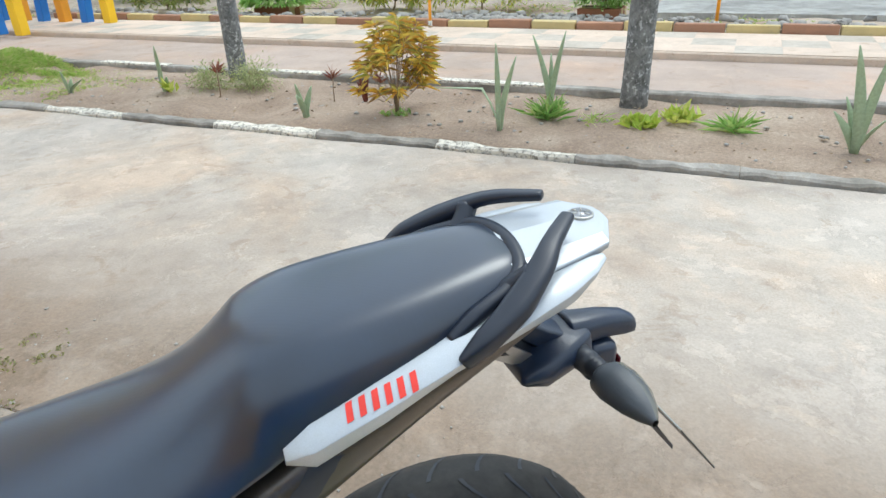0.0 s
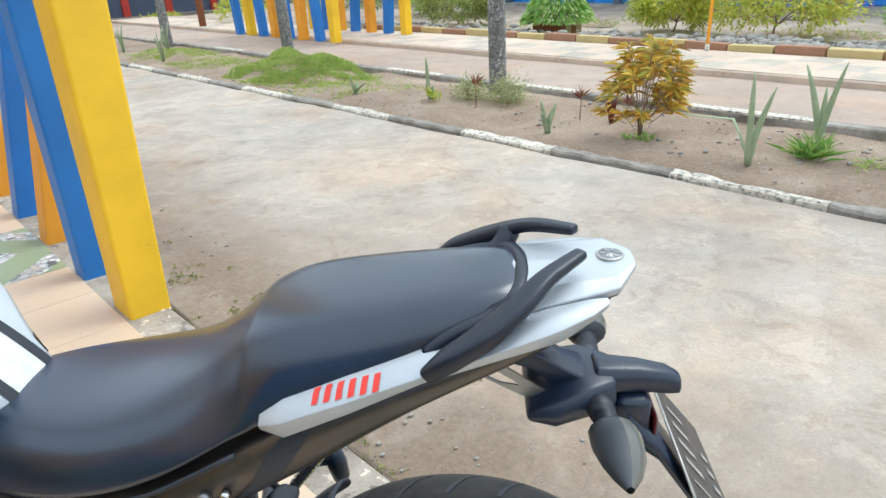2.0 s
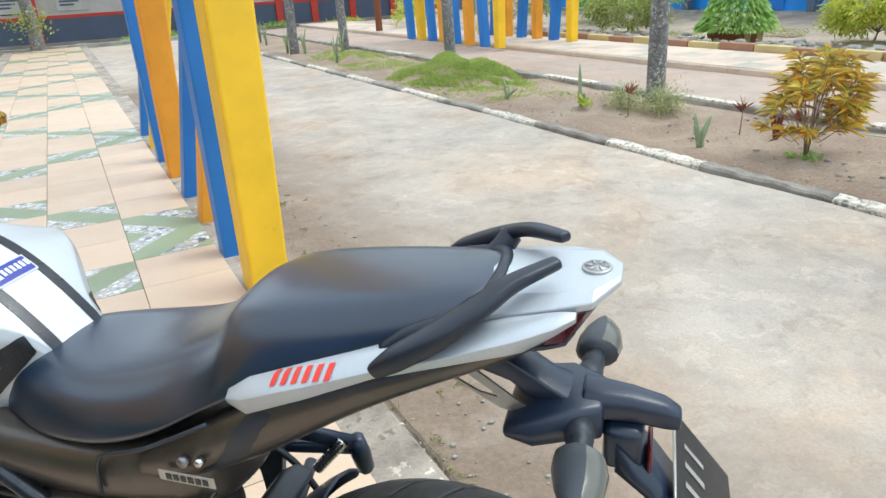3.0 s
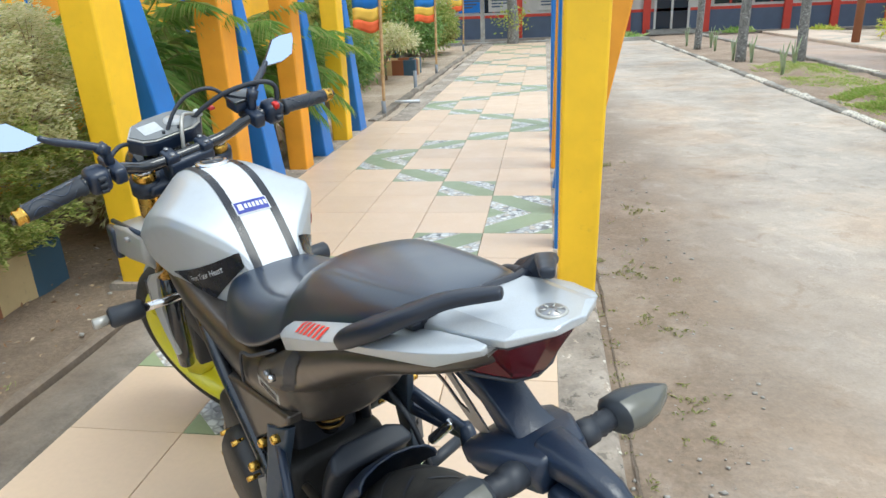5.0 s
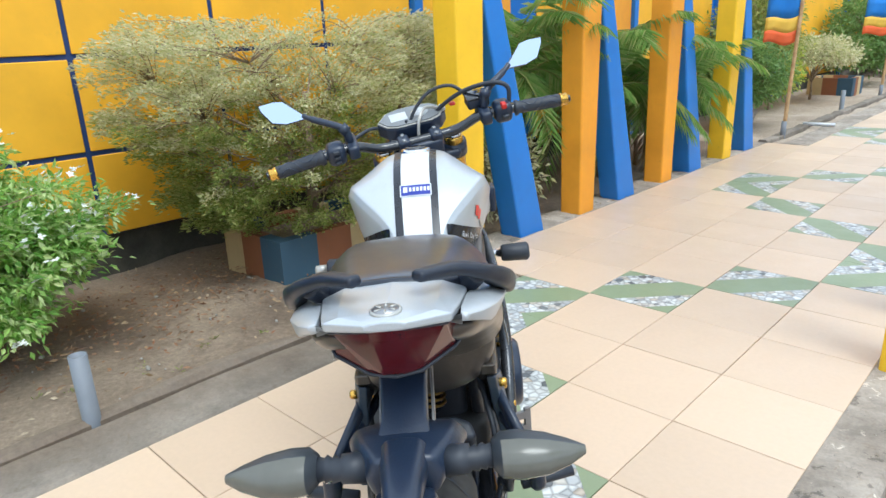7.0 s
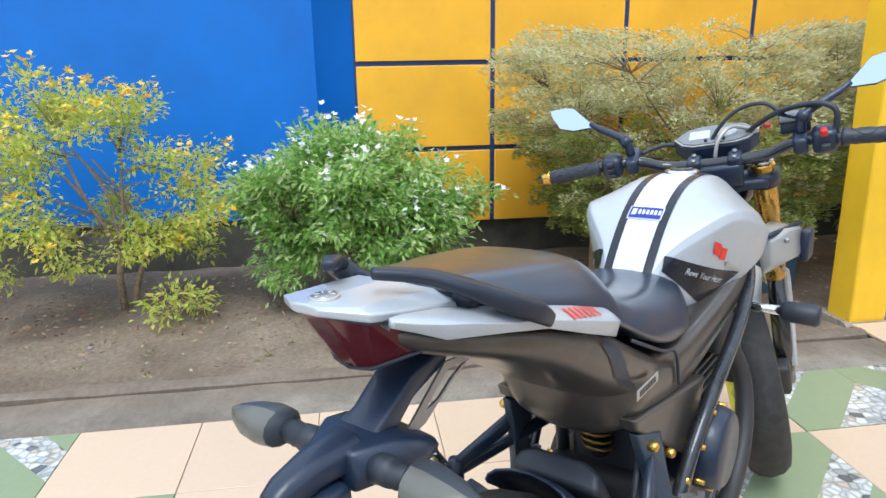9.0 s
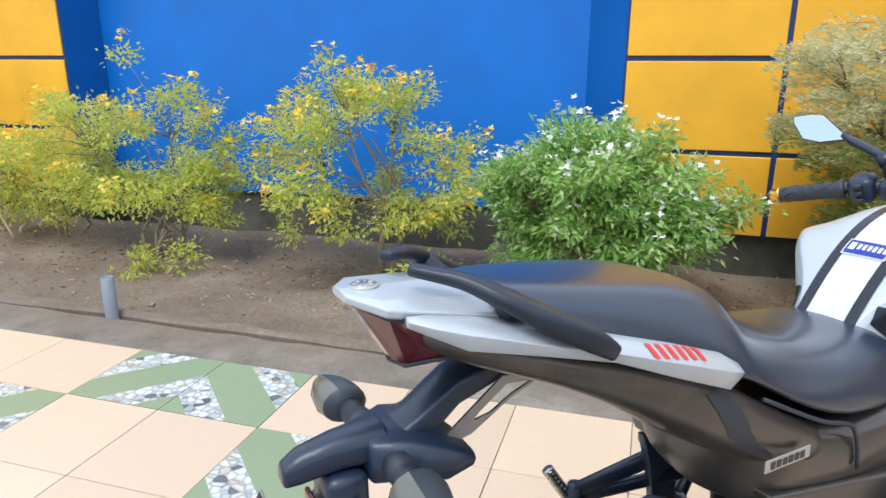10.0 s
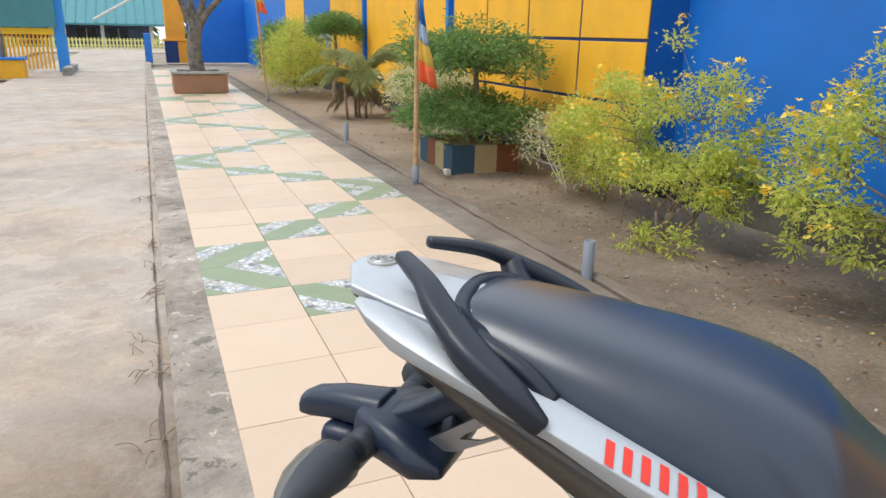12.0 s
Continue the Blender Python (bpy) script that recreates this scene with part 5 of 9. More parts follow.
def signal(s):
    arm = bpart("signal_stalk", tube([(-0.110, s * 0.040, 0.812), (-0.113, s * 0.066, 0.814), (-0.114, s * 0.068, 0.814), (-0.114, s * 0.074, 0.815), (-0.114, s * 0.076, 0.815), (-0.114, s * 0.082, 0.816), (-0.114, s * 0.084, 0.816), (-0.115, s * 0.094, 0.817)], [0.017, 0.0155, 0.0115, 0.0145, 0.0115, 0.0145, 0.0115, 0.0145], 16), M_RUBBER, "ribbed rubber lamp stalk", m=Matrix.Translation((0, 0, -0.009)))
    st = []
    for y, rx, rz, ox in ((0.090, 0.016, 0.015, 0.0), (0.099, 0.027, 0.022, -0.002), (0.118, 0.029, 0.0235, -0.004), (0.145, 0.024, 0.020, -0.006), (0.168, 0.015, 0.0125, -0.006), (0.185, 0.004, 0.005, -0.005)):
        st.append([(-0.115 + ox + rx * math.cos(a), s * y, 0.818 + rz * math.sin(a)) for a in [2 * math.pi * k / 14 for k in range(14)]])
    # the lens is the rear and lower half, the shell the rest
    ang = [2 * math.pi * (k + 0.5) / 14 for k in range(14)]
    lens = [-0.85 * math.cos(a) - 0.53 * math.sin(a) > -0.3 for a in ang]
    for nm, want, m, lb in (("signal_shell", False, M_SHELL, "black teardrop lamp shell"), ("signal_lens", True, M_SMOKE, "smoked amber-grey lens")):
        bm = bmesh.new()
        rings = [[bm.verts.new(p) for p in r] for r in st]
        for i, (a, b) in enumerate(zip(rings, rings[1:])):
            for j in range(14):
                if (lens[j] and i > 0) == want:
                    bm.faces.new((a[j], a[(j + 1) % 14], b[(j + 1) % 14], b[j]))
        if not want:
            bm.faces.new(rings[0])
        bmesh.ops.delete(bm, geom=[v for v in bm.verts if not v.link_faces], context="VERTS")
        bpart(nm, bm, m, lb, parent=arm)


both(signal)
# plate: black, tilted back, with pale bars
plate_m = Matrix.Translation((-0.248, 0, 0.658)) @ Matrix.Rotation(radians(-52), 4, "Y")
bpart("rear_flap", loft([(-0.285, [(0, 0.592), (0.05, 0.592), (0.05, 0.584), (0, 0.584)]), (-0.232, [(0, 0.668), (0.055, 0.666), (0.055, 0.655), (0, 0.652)]), (-0.190, [(0, 0.735), (0.045, 0.733), (0.045, 0.715), (0, 0.710)]), (-0.150, [(0, 0.78), (0.034, 0.778), (0.034, 0.74), (0, 0.738)])]), M_PLASTIC, "black mudguard flap behind the plate")
plate = bpart("number_plate", box_bm(-0.062, 0.062, -0.125, 0.125, 0.008, 0.0105, 0.001, 1), M_PLATE, "black number plate with pale bars", smooth=False, m=plate_m)
for k, w in enumerate((0.026, 0.012, 0.026, 0.026, 0.026, 0.022)):
    y0 = 0.098 - k * 0.034
    bpart("plate_bar", box_bm(0.002, 0.042, y0 - w * 0.36, y0, 0.0108, 0.0116), M_GREYDECAL, "", smooth=False, parent=plate)
for k in range(4):
    y0 = 0.055 - k * 0.030
    bpart("plate_bar", box_bm(-0.046, -0.030, y0 - 0.010, y0, 0.0108, 0.0118), M_GREYDECAL, "", smooth=False, parent=plate)
bpart("plate_rim", tube([(0.062, -0.125, 0.0095), (0.062, 0.125, 0.0095)], 0.002, 6), M_GREYDECAL, "", parent=plate)


# wheels
def wheel(parent, R, w, spokes, tread=True, ri=0.62, arm=0.018):
    n = 72
    prof = [(ri * R, 0.42), (ri * R + 0.08 * R, 0.50), (0.84 * R, 0.52), (0.92 * R, 0.46), (0.975 * R, 0.28), (R, 0.0), (0.975 * R, -0.28), (0.92 * R, -0.46), (0.84 * R, -0.52), (ri * R + 0.08 * R, -0.50), (ri * R, -0.42)]
    bm = bmesh.new()
    rings = [[bm.verts.new((r * math.cos(2 * math.pi * k / n), o * w, r * math.sin(2 * math.pi * k / n))) for r, o in prof] for k in range(n)]
    for k in range(n):
        a, b = rings[k], rings[(k + 1) % n]
        for j in range(len(prof) - 1):
            bm.faces.new((a[j], a[j + 1], b[j + 1], b[j]))
    ty = bpart("tyre", bm, M_TYRE, "black road tyre with curved tread grooves", parent=parent)
    if tread:
        bm = bmesh.new()
        for k in range(26):
            a0 = 2 * math.pi * k / 26
            for sd in (1, -1):
                V = []
                for q in range(6):
                    f = q / 5
                    o = sd * (0.03 + 0.40 * f)
                    rr = np.interp(abs(o), [0.0, 0.28, 0.46], [R, 0.975 * R, 0.92 * R]) + 0.0012
                    for dw in (-0.012, 0.012):
                        a = a0 + (0.10 if sd < 0 else 0) + 0.16 * f ** 1.4 + dw * (1 - 0.3 * f)
                        V.append((rr * math.cos(a), o * w, rr * math.sin(a)))
                add_data(bm, V, [(2 * q, 2 * q + 1, 2 * q + 3, 2 * q + 2) for q in range(5)])
        bpart("tread_groove", bm, M_RUBBER, "", parent=ty)
    bm = bmesh.new()
    prof = [((ri + d) * R, o) for d, o in ((0.08, 0.44), (0.04, 0.54), (-0.005, 0.50), (-0.05, 0.20), (-0.05, -0.20), (-0.005, -0.50), (0.04, -0.54), (0.08, -0.44))]
    rings = [[bm.verts.new((r * math.cos(2 * math.pi * k / n), o * w, r * math.sin(2 * math.pi * k / n))) for r, o in prof] for k in range(n)]
    for k in range(n):
        a, b = rings[k], rings[(k + 1) % n]
        for j in range(len(prof)):
            bm.faces.new((a[j], a[(j + 1) % len(prof)], b[(j + 1) % len(prof)], b[j]))
    rim = bpart("rim", bm, M_YRIM, "lemon yellow cast rim", parent=parent)
    for k in range(spokes):
        a = 2 * math.pi * k / spokes
        bm = bmesh.new()
        V, Fs = tube_data([(0.035 * math.cos(a), 0, 0.035 * math.sin(a)), (0.3 * R * math.cos(a + 0.05), 0, 0.3 * R * math.sin(a + 0.05)), ((ri - 0.02) * R * math.cos(a + 0.16), 0, (ri - 0.02) * R * math.sin(a + 0.16))], [arm * 1.1, arm * 0.9, arm * 1.1], 8)
        add_data(bm, V, Fs)
        bpart("spoke", bm, M_YRIM, "", parent=rim)
    bpart("hub", tube([(0, -0.06, 0), (0, -0.045, 0), (0, 0.045, 0), (0, 0.06, 0)], [0.03, 0.042, 0.042, 0.03], 20), M_YRIM, "", parent=rim)


def disc_bm(r0, r1, y, th=0.005, n=48):
    bm = bmesh.new()
    rings = [[bm.verts.new((r * math.cos(2 * math.pi * k / n), yy, r * math.sin(2 * math.pi * k / n))) for r, yy in ((r0, y - th / 2), (r1, y - th / 2), (r1, y + th / 2), (r0, y + th / 2))] for k in range(n)]
    for k in range(n):
        a, b = rings[k], rings[(k + 1) % n]
        for j in range(4):
            bm.faces.new((a[j], a[(j + 1) % 4], b[(j + 1) % 4], b[j]))
    return bm


rear = new("rear_wheel")
rear.parent = bike
rear.matrix_basis = Matrix.Translation((0.075, 0, 0.304))
wheel(rear, 0.304, 0.140, 5)
bpart("brake_disc", disc_bm(0.075, 0.11, -0.075), M_STEEL, "steel brake disc", parent=rear)
bpart("sprocket", disc_bm(0.05, 0.095, 0.075), M_GOLD, "gold sprocket", parent=rear)
# hugger over the rear tyre
bm = bmesh.new()
rings = []
for k in range(13):
    a = radians(2 + k * 4.6)
    rings.append([bm.verts.new((0.075 + r * math.cos(a), y, 0.318 + r * math.sin(a))) for y, r in ((-0.076, 0.285), (-0.07, 0.312), (0, 0.327), (0.07, 0.312), (0.076, 0.285))])
for a, b in zip(rings, rings[1:]):
    for j in range(4):
        bm.faces.new((a[j], a[j + 1], b[j + 1], b[j]))
hug = bpart("hugger", bm, M_PLASTIC, "black hugger over the rear tyre", sub=1)
sol = hug.modifiers.new("thick", "SOLIDIFY")
sol.thickness = 0.004
bm = bmesh.new()
rings = [[bm.verts.new((0.075 + (0.372 - q) * math.cos(radians(a)), y, 0.318 + (0.372 - q) * math.sin(radians(a)))) for y, q in ((-0.078, 0.046), (-0.080, 0.036), (-0.072, 0.012), (-0.045, 0.0), (0.045, 0.0), (0.072, 0.012), (0.080, 0.036), (0.078, 0.046))] for a in range(-2, 44, 3)]
for a, b in zip(rings, rings[1:]):
    for j in range(8):
        bm.faces.new((a[j], a[(j + 1) % 8], b[(j + 1) % 8], b[j]))
bm.faces.new(rings[0][::-1])
bm.faces.new(rings[-1])
flare = bpart("mudguard_flare", bm, M_RUBBER, "dusty black flare of the rear mudguard")
bevelled(flare, 0.010, 3)
bpart("inner_mudguard", rough_up(box_bm(0.515, 0.60, -0.070, 0.070, 0.40, 0.62, 0.02, 3), 0.005, 9), M_RUBBER, "black inner mudguard ahead of the rear wheel")
shock = bpart("rear_shock", tube([(0.455, 0.0, 0.625), (0.500, 0.0, 0.500)], 0.017, 14), M_GLOSSBLK, "black rear shock")
bpart("spring", tube([(0.455 + 0.040 * k / 60 + 0.026 * math.cos(k * 0.62), 0.026 * math.sin(k * 0.62), 0.618 - 0.105 * k / 60) for k in range(61)], 0.0036, 6), M_BRASS, "dull gold coil spring", parent=shock)
bpart("hose", tube(smooth_path([(0.50, -0.085, 0.60), (0.44, -0.100, 0.575), (0.38, -0.115, 0.515), (0.34, -0.12, 0.44)], 5), 0.006, 8), M_RUBBER, "black hose")
bpart("chain", tube([(0.075, 0.082, 0.415), (0.46, 0.082, 0.43)], 0.009, 6), M_STEEL, "steel drive chain")
bpart("chain_guard", box_bm(0.02, 0.36, 0.066, 0.094, 0.428, 0.446, 0.005), M_PLASTIC, "black chain guard")

# engine
eng = bpart("engine", rough_up(box_bm(0.48, 0.86, -0.115, 0.115, 0.24, 0.47, 0.03, 3), 0.006, 14), M_ENGINE, "dark cast engine block")
for k in range(7):
    bpart("cooling_fin", box_bm(0.69 + k * 0.010, 0.85 + k * 0.010, -0.092, 0.092, 0.452 + k * 0.02, 0.459 + k * 0.02, 0.002, 1), M_ENGINE, "", smooth=False, parent=eng)
bpart("cylinder", tube([(0.76, 0, 0.43), (0.87, 0, 0.66)], [0.075, 0.07], 20), M_ENGINE, "", parent=eng)
both(lambda s: bpart("cylinder_head", box_bm(0.80, 0.93, s * 0.095 - 0.03, s * 0.095 + 0.03, 0.60, 0.66, 0.014), M_ENGINE, "", parent=eng))
bpart("clutch_cover", tube([(0.63, -0.10, 0.495), (0.63, -0.165, 0.495), (0.63, -0.186, 0.495), (0.63, -0.192, 0.495)], [0.080, 0.078, 0.073, 0.066], 36), M_PLASTIC, "round blue-black clutch cover", parent=eng)
bpart("generator_cover", tube([(0.66, 0.10, 0.37), (0.66, 0.145, 0.37), (0.66, 0.158, 0.37)], [0.098, 0.092, 0.075], 32), M_ENGINE, "round generator cover", parent=eng)
for k in range(7):
    a = 2 * math.pi * k / 7
    bpart("bolt", tube([(0.63 + 0.079 * math.cos(a), -0.14, 0.495 + 0.079 * math.sin(a)), (0.63 + 0.079 * math.cos(a), -0.172, 0.495 + 0.079 * math.sin(a))], 0.0055, 10), M_GOLD, "gold bolt", parent=eng)
    bpart("bolt", tube([(0.66 + 0.09 * math.cos(a), 0.13, 0.37 + 0.09 * math.sin(a)), (0.66 + 0.09 * math.cos(a), 0.156, 0.37 + 0.09 * math.sin(a))], 0.0055, 10), M_GOLD, "gold bolt", parent=eng)
bpart("exhaust_header", tube(smooth_path([(0.92, -0.04, 0.60), (1.00, -0.075, 0.56), (1.04, -0.11, 0.46), (1.00, -0.13, 0.34), (0.88, -0.135, 0.24), (0.66, -0.13, 0.205), (0.50, -0.11, 0.20)], 6), 0.021, 14), M_ENGINE, "dark heat-stained exhaust header")
bpart("muffler", tube([(0.52, -0.10, 0.20), (0.44, -0.10, 0.20), (0.30, -0.115, 0.205), (0.24, -0.12, 0.21)], [0.03, 0.055, 0.055, 0.04], 20), M_PLASTIC, "stubby black muffler")
bpart("radiator", box_bm(1.03, 1.07, -0.10, 0.10, 0.44, 0.69, 0.006), M_ENGINE, "black radiator")
bpart("belly_pan", loft([(0.55, [(0, 0.25), (0.10, 0.25), (0.125, 0.23), (0.10, 0.165), (0, 0.15)]), (0.80, [(0, 0.26), (0.11, 0.27), (0.14, 0.25), (0.11, 0.165), (0, 0.15)]), (1.02, [(0, 0.34), (0.10, 0.36), (0.12, 0.33), (0.09, 0.23), (0, 0.21)])]), M_GLOSSBLK, "black belly pan", sub=1)
stand = bpart("side_stand", tube([(0.62, 0.12, 0.24), (0.60, 0.21, 0.10), (0.585, 0.27, 0.022)], [0.014, 0.012, 0.011], 10), M_STEEL, "steel side stand, folded out")
bpart("stand_foot", tube([(0.56, 0.272, 0.022), (0.62, 0.272, 0.022)], 0.014, 10), M_STEEL, "", parent=stand)

# ---- front end, turned a little to the left ----
S0 = Vector((1.159, 0.0, 0.94))
ly = Vector((-0.187, 0.975, -0.133)).normalized()
lz = Vector((-0.375, 0, 0.927))
lz = (lz - ly * lz.dot(ly)).normalized()
lx = ly.cross(lz).normalized()
FM = Matrix(((lx.x, ly.x, lz.x, S0.x), (lx.y, ly.y, lz.y, S0.y), (lx.z, ly.z, lz.z, S0.z), (0, 0, 0, 1)))
front = new("front_fork")
front.parent = bike
front.matrix_basis = FM


def fpart(name, bm, mat, label="", sub=0, smooth=True, parent=None, m=None):
    return bpart(name, bm, mat, label, smooth, parent or front, sub, m)


def fork_leg(s):
    leg = fpart("fork_leg", tube([(0, s * 0.1, -0.34), (0, s * 0.1, -0.01), (0, s * 0.1, 0.0)], [0.027, 0.027, 0.025], 22), M_GOLD, "gold upside-down fork leg")
    fpart("fork_slider", tube([(0, s * 0.1, -0.72), (0, s * 0.1, -0.66), (0, s * 0.1, -0.33)], [0.024, 0.026, 0.021], 18), M_GLOSSBLK, "dark lower fork leg")
    fpart("fork_cap", tube([(0, s * 0.1, -0.002), (0, s * 0.1, 0.006), (0, s * 0.1, 0.012)], [0.024, 0.024, 0.013], 20), M_CHROME, "bright fork cap")
    fpart("clamp", tube([(0, s * 0.1, -0.060), (0, s * 0.1, -0.022)], 0.035, 20), M_PLASTIC, "black fork clamp")
    fpart("clamp", tube([(0, s * 0.1, -0.25), (0, s * 0.1, -0.205)], 0.035, 20), M_PLASTIC, "black fork clamp")


both(fork_leg)
fpart("top_yoke", box_bm(-0.045, 0.02, -0.11, 0.11, -0.055, -0.026, 0.010), M_PLASTIC, "black top yoke")
fpart("steering_stem", tube([(-0.03, 0, -0.26), (-0.03, 0, -0.02)], 0.03, 16), M_PLASTIC, "")
fpart("lower_yoke", box_bm(-0.05, 0.02, -0.11, 0.11, -0.248, -0.21, 0.010), M_PLASTIC, "black lower yoke")
fpart("bar_riser", box_bm(-0.062, -0.012, -0.060, 0.060, -0.03, 0.030, 0.009), M_PLASTIC, "black handlebar riser")
fpart("handlebar", tube(smooth_path([(-0.085, 0.40, 0.070), (-0.068, 0.26, 0.072), (-0.050, 0.175, 0.066), (-0.036, 0.115, 0.036), (-0.036, 0.05, 0.030), (-0.036, -0.05, 0.030), (-0.036, -0.115, 0.036), (-0.050, -0.175, 0.066), (-0.068, -0.26, 0.072), (-0.085, -0.40, 0.070)], 6), 0.0135, 14), M_GLOSSBLK, "wide black handlebar")
both(lambda s: fpart("bar_clamp", box_bm(-0.058, -0.014, s * 0.045 - 0.016, s * 0.045 + 0.016, 0.024, 0.047, 0.006), M_PLASTIC, "black bar clamp"))
for s1 in (1, -1):
    for dx in (-0.05, -0.022):
        fpart("clamp_bolt", tube([(dx, s1 * 0.045, 0.046), (dx, s1 * 0.045, 0.051)], 0.006, 10), M_STEEL, "")


def grip(s):
    g = fpart("grip", tube([(-0.0685, s * 0.262, 0.072), (-0.070, s * 0.268, 0.072), (-0.0705, s * 0.275, 0.072), (-0.0835, s * 0.383, 0.0702), (-0.0838, s * 0.386, 0.0702)], [0.021, 0.021, 0.0165, 0.0165, 0.0155], 18), M_RUBBER, "black rubber grip with wavy grooves")
    bm = bmesh.new()
    for k in range(5):
        a0 = 2 * math.pi * k / 5
        tube([(-0.0705 - 0.013 * f + 0.0165 * math.cos(a0 + 1.3 * math.sin(f * 6)), s * (0.278 + 0.10 * f), 0.072 - 0.0018 * f + 0.0165 * math.sin(a0 + 1.3 * math.sin(f * 6))) for f in [q / 12 for q in range(13)]], 0.0016, 5, bm)
    fpart("grip_rib", bm, M_PLASTIC, "", parent=g)
    e = fpart("bar_end", tube([(-0.0838, s * 0.386, 0.0702), (-0.0843, s * 0.390, 0.0701), (-0.0846, s * 0.393, 0.070), (-0.086, s * 0.404, 0.0699), (-0.0862, s * 0.4065, 0.0698)], [0.0175, 0.0175, 0.014, 0.0165, 0.012], 18), M_GOLD, "gold bar end weight")
    fpart("bar_end_cap", tube([(-0.0862, s * 0.4065, 0.0698), (-0.087, s * 0.413, 0.0697)], [0.0115, 0.009], 12), M_GLOSSBLK, "", parent=e)
    # switch housing
    sw = fpart("switch_housing", box_bm(-0.092, -0.040, s * 0.228 - 0.024, s * 0.228 + 0.024, 0.045, 0.100, 0.014, 3), M_PLASTIC, "black switch housing")
    if s < 0:
        fpart("kill_switch", box_bm(-0.094, -0.076, -0.234, -0.220, 0.090, 0.106, 0.003), M_REDPLASTIC, "red kill switch", parent=sw)
        fpart("switch_button", box_bm(-0.102, -0.09, -0.238, -0.220, 0.062, 0.075, 0.003), M_RUBBER, "", parent=sw)
    else:
        for k, z in enumerate((0.06, 0.075, 0.09)):
            fpart("switch_button", box_bm(-0.100, -0.09, 0.220, 0.236, z - 0.005, z + 0.004, 0.002), M_RUBBER, "", parent=sw)
    # lever and its bracket
    lev = fpart("lever", tube(smooth_path([(-0.012, s * 0.185, 0.058), (-0.020, s * 0.225, 0.060), (-0.032, s * 0.30, 0.060), (-0.044, s * 0.365, 0.059), (-0.043, s * 0.378, 0.059)], 4), [0.010, 0.009] + [0.007] * 13 + [0.007, 0.009], 8), M_PLASTIC, "black lever")
    fpart("lever_bracket", box_bm(-0.085, -0.002, s * 0.182 - 0.015, s * 0.182 + 0.015, 0.048, 0.086, 0.008), M_PLASTIC, "", parent=lev)
    # mirror
    st = fpart("mirror_stalk", tube(smooth_path([(-0.045, s * 0.185, 0.085), (-0.040, s * 0.190, 0.118), (-0.022, s * 0.215, 0.130), (0.010, s * 0.262, 0.142), (0.026, s * 0.285, 0.152)], 4), [0.011] * 5 + [0.009] * 8 + [0.007] * 4, 10), M_PLASTIC, "black mirror stalk with a swivel")
    fpart("swivel", tube([(-0.044, s * 0.186, 0.112), (-0.036, s * 0.198, 0.128)], 0.0145, 12), M_PLASTIC, "", parent=st)
    out = [(-0.060, -0.010), (-0.054, 0.002), (0.000, 0.029), (0.024, 0.025), (0.060, 0.010), (0.053, -0.003), (0.021, -0.030), (-0.016, -0.028)]
    u = Vector((0.012, s * 0.085, 0.029)).normalized()
    nrm = Vector((-0.90, -s * 0.20, 0.56))
    nrm = (nrm - u * nrm.dot(u)).normalized()
    v = nrm.cross(u) * s
    if v.z < 0:
        v = -v
    c = Vector((0.034, s * 0.336, 0.170))
    bm = bmesh.new()
    fr = [bm.verts.new(c + u * a + v * b) for a, b in out]
    mid = [bm.verts.new(c + (u * a + v * b) * 1.02 - nrm * 0.008) for a, b in out]
    bk = [bm.verts.new(c + (u * a + v * b) * 0.6 - nrm * 0.022) for a, b in out]
    bm.faces.new(bk)
    for p, q in ((fr, mid), (mid, bk)):
        for k in range(8):
            bm.faces.new((p[k], p[(k + 1) % 8], q[(k + 1) % 8], q[k]))
    bm.faces.new(fr)
    mir = fpart("mirror_shell", bm, M_PLASTIC, "black mirror shell", smooth=False)
    bm = bmesh.new()
    bm.faces.new([bm.verts.new(c + (u * a + v * b) * 0.965 + nrm * 0.0015) for a, b in out])
    fpart("mirror_glass", bm, M_MIRROR, "angular mirror glass", smooth=False, parent=mir)


both(grip)
res = fpart("brake_reservoir", box_bm(-0.036, 0.010, -0.205, -0.145, 0.078, 0.106, 0.005), M_PLASTIC, "black brake fluid reservoir")
fpart("reservoir_lid", box_bm(-0.039, 0.013, -0.208, -0.142, 0.106, 0.113, 0.003), M_GLOSSBLK, "black lid", parent=res)
fpart("brake_hose", tube(smooth_path([(0.0, -0.165, 0.085), (0.03, -0.12, 0.13), (0.045, -0.05, 0.115), (0.03, 0.01, 0.05), (0.02, 0.02, -0.05)], 6), 0.0048, 8), M_RUBBER, "black brake hose")
fpart("throttle_cable", tube(smooth_path([(-0.06, -0.250, 0.085), (-0.050, -0.252, 0.130), (-0.030, -0.21, 0.142), (0.02, -0.13, 0.105), (0.05, -0.05, 0.03), (0.03, 0.0, -0.08)], 6), 0.0062, 8), M_RUBBER, "looped throttle cable")
fpart("clutch_cable", tube(smooth_path([(0.0, 0.17, 0.062), (0.05, 0.11, 0.05), (0.05, 0.05, 0.01), (0.02, 0.02, -0.09)], 6), 0.0052, 8), M_RUBBER, "black clutch cable")
fpart("grey_cable", tube(smooth_path([(0.050, -0.085, 0.060), (0.03, -0.04, 0.085), (-0.004, -0.012, 0.072), (-0.02, 0.0, 0.03), (-0.02, 0.01, -0.04)], 6), 0.0046, 8), M_GREYDECAL, "pale grey cable over the dash")
fpart("connector", box_bm(0.040, 0.066, -0.098, -0.084, 0.055, 0.066, 0.003), M_WHITEDECAL, "small white connector")
fpart("connector", box_bm(0.024, 0.040, -0.125, -0.108, 0.072, 0.079, 0.003), M_REDPLASTIC, "small red connector")
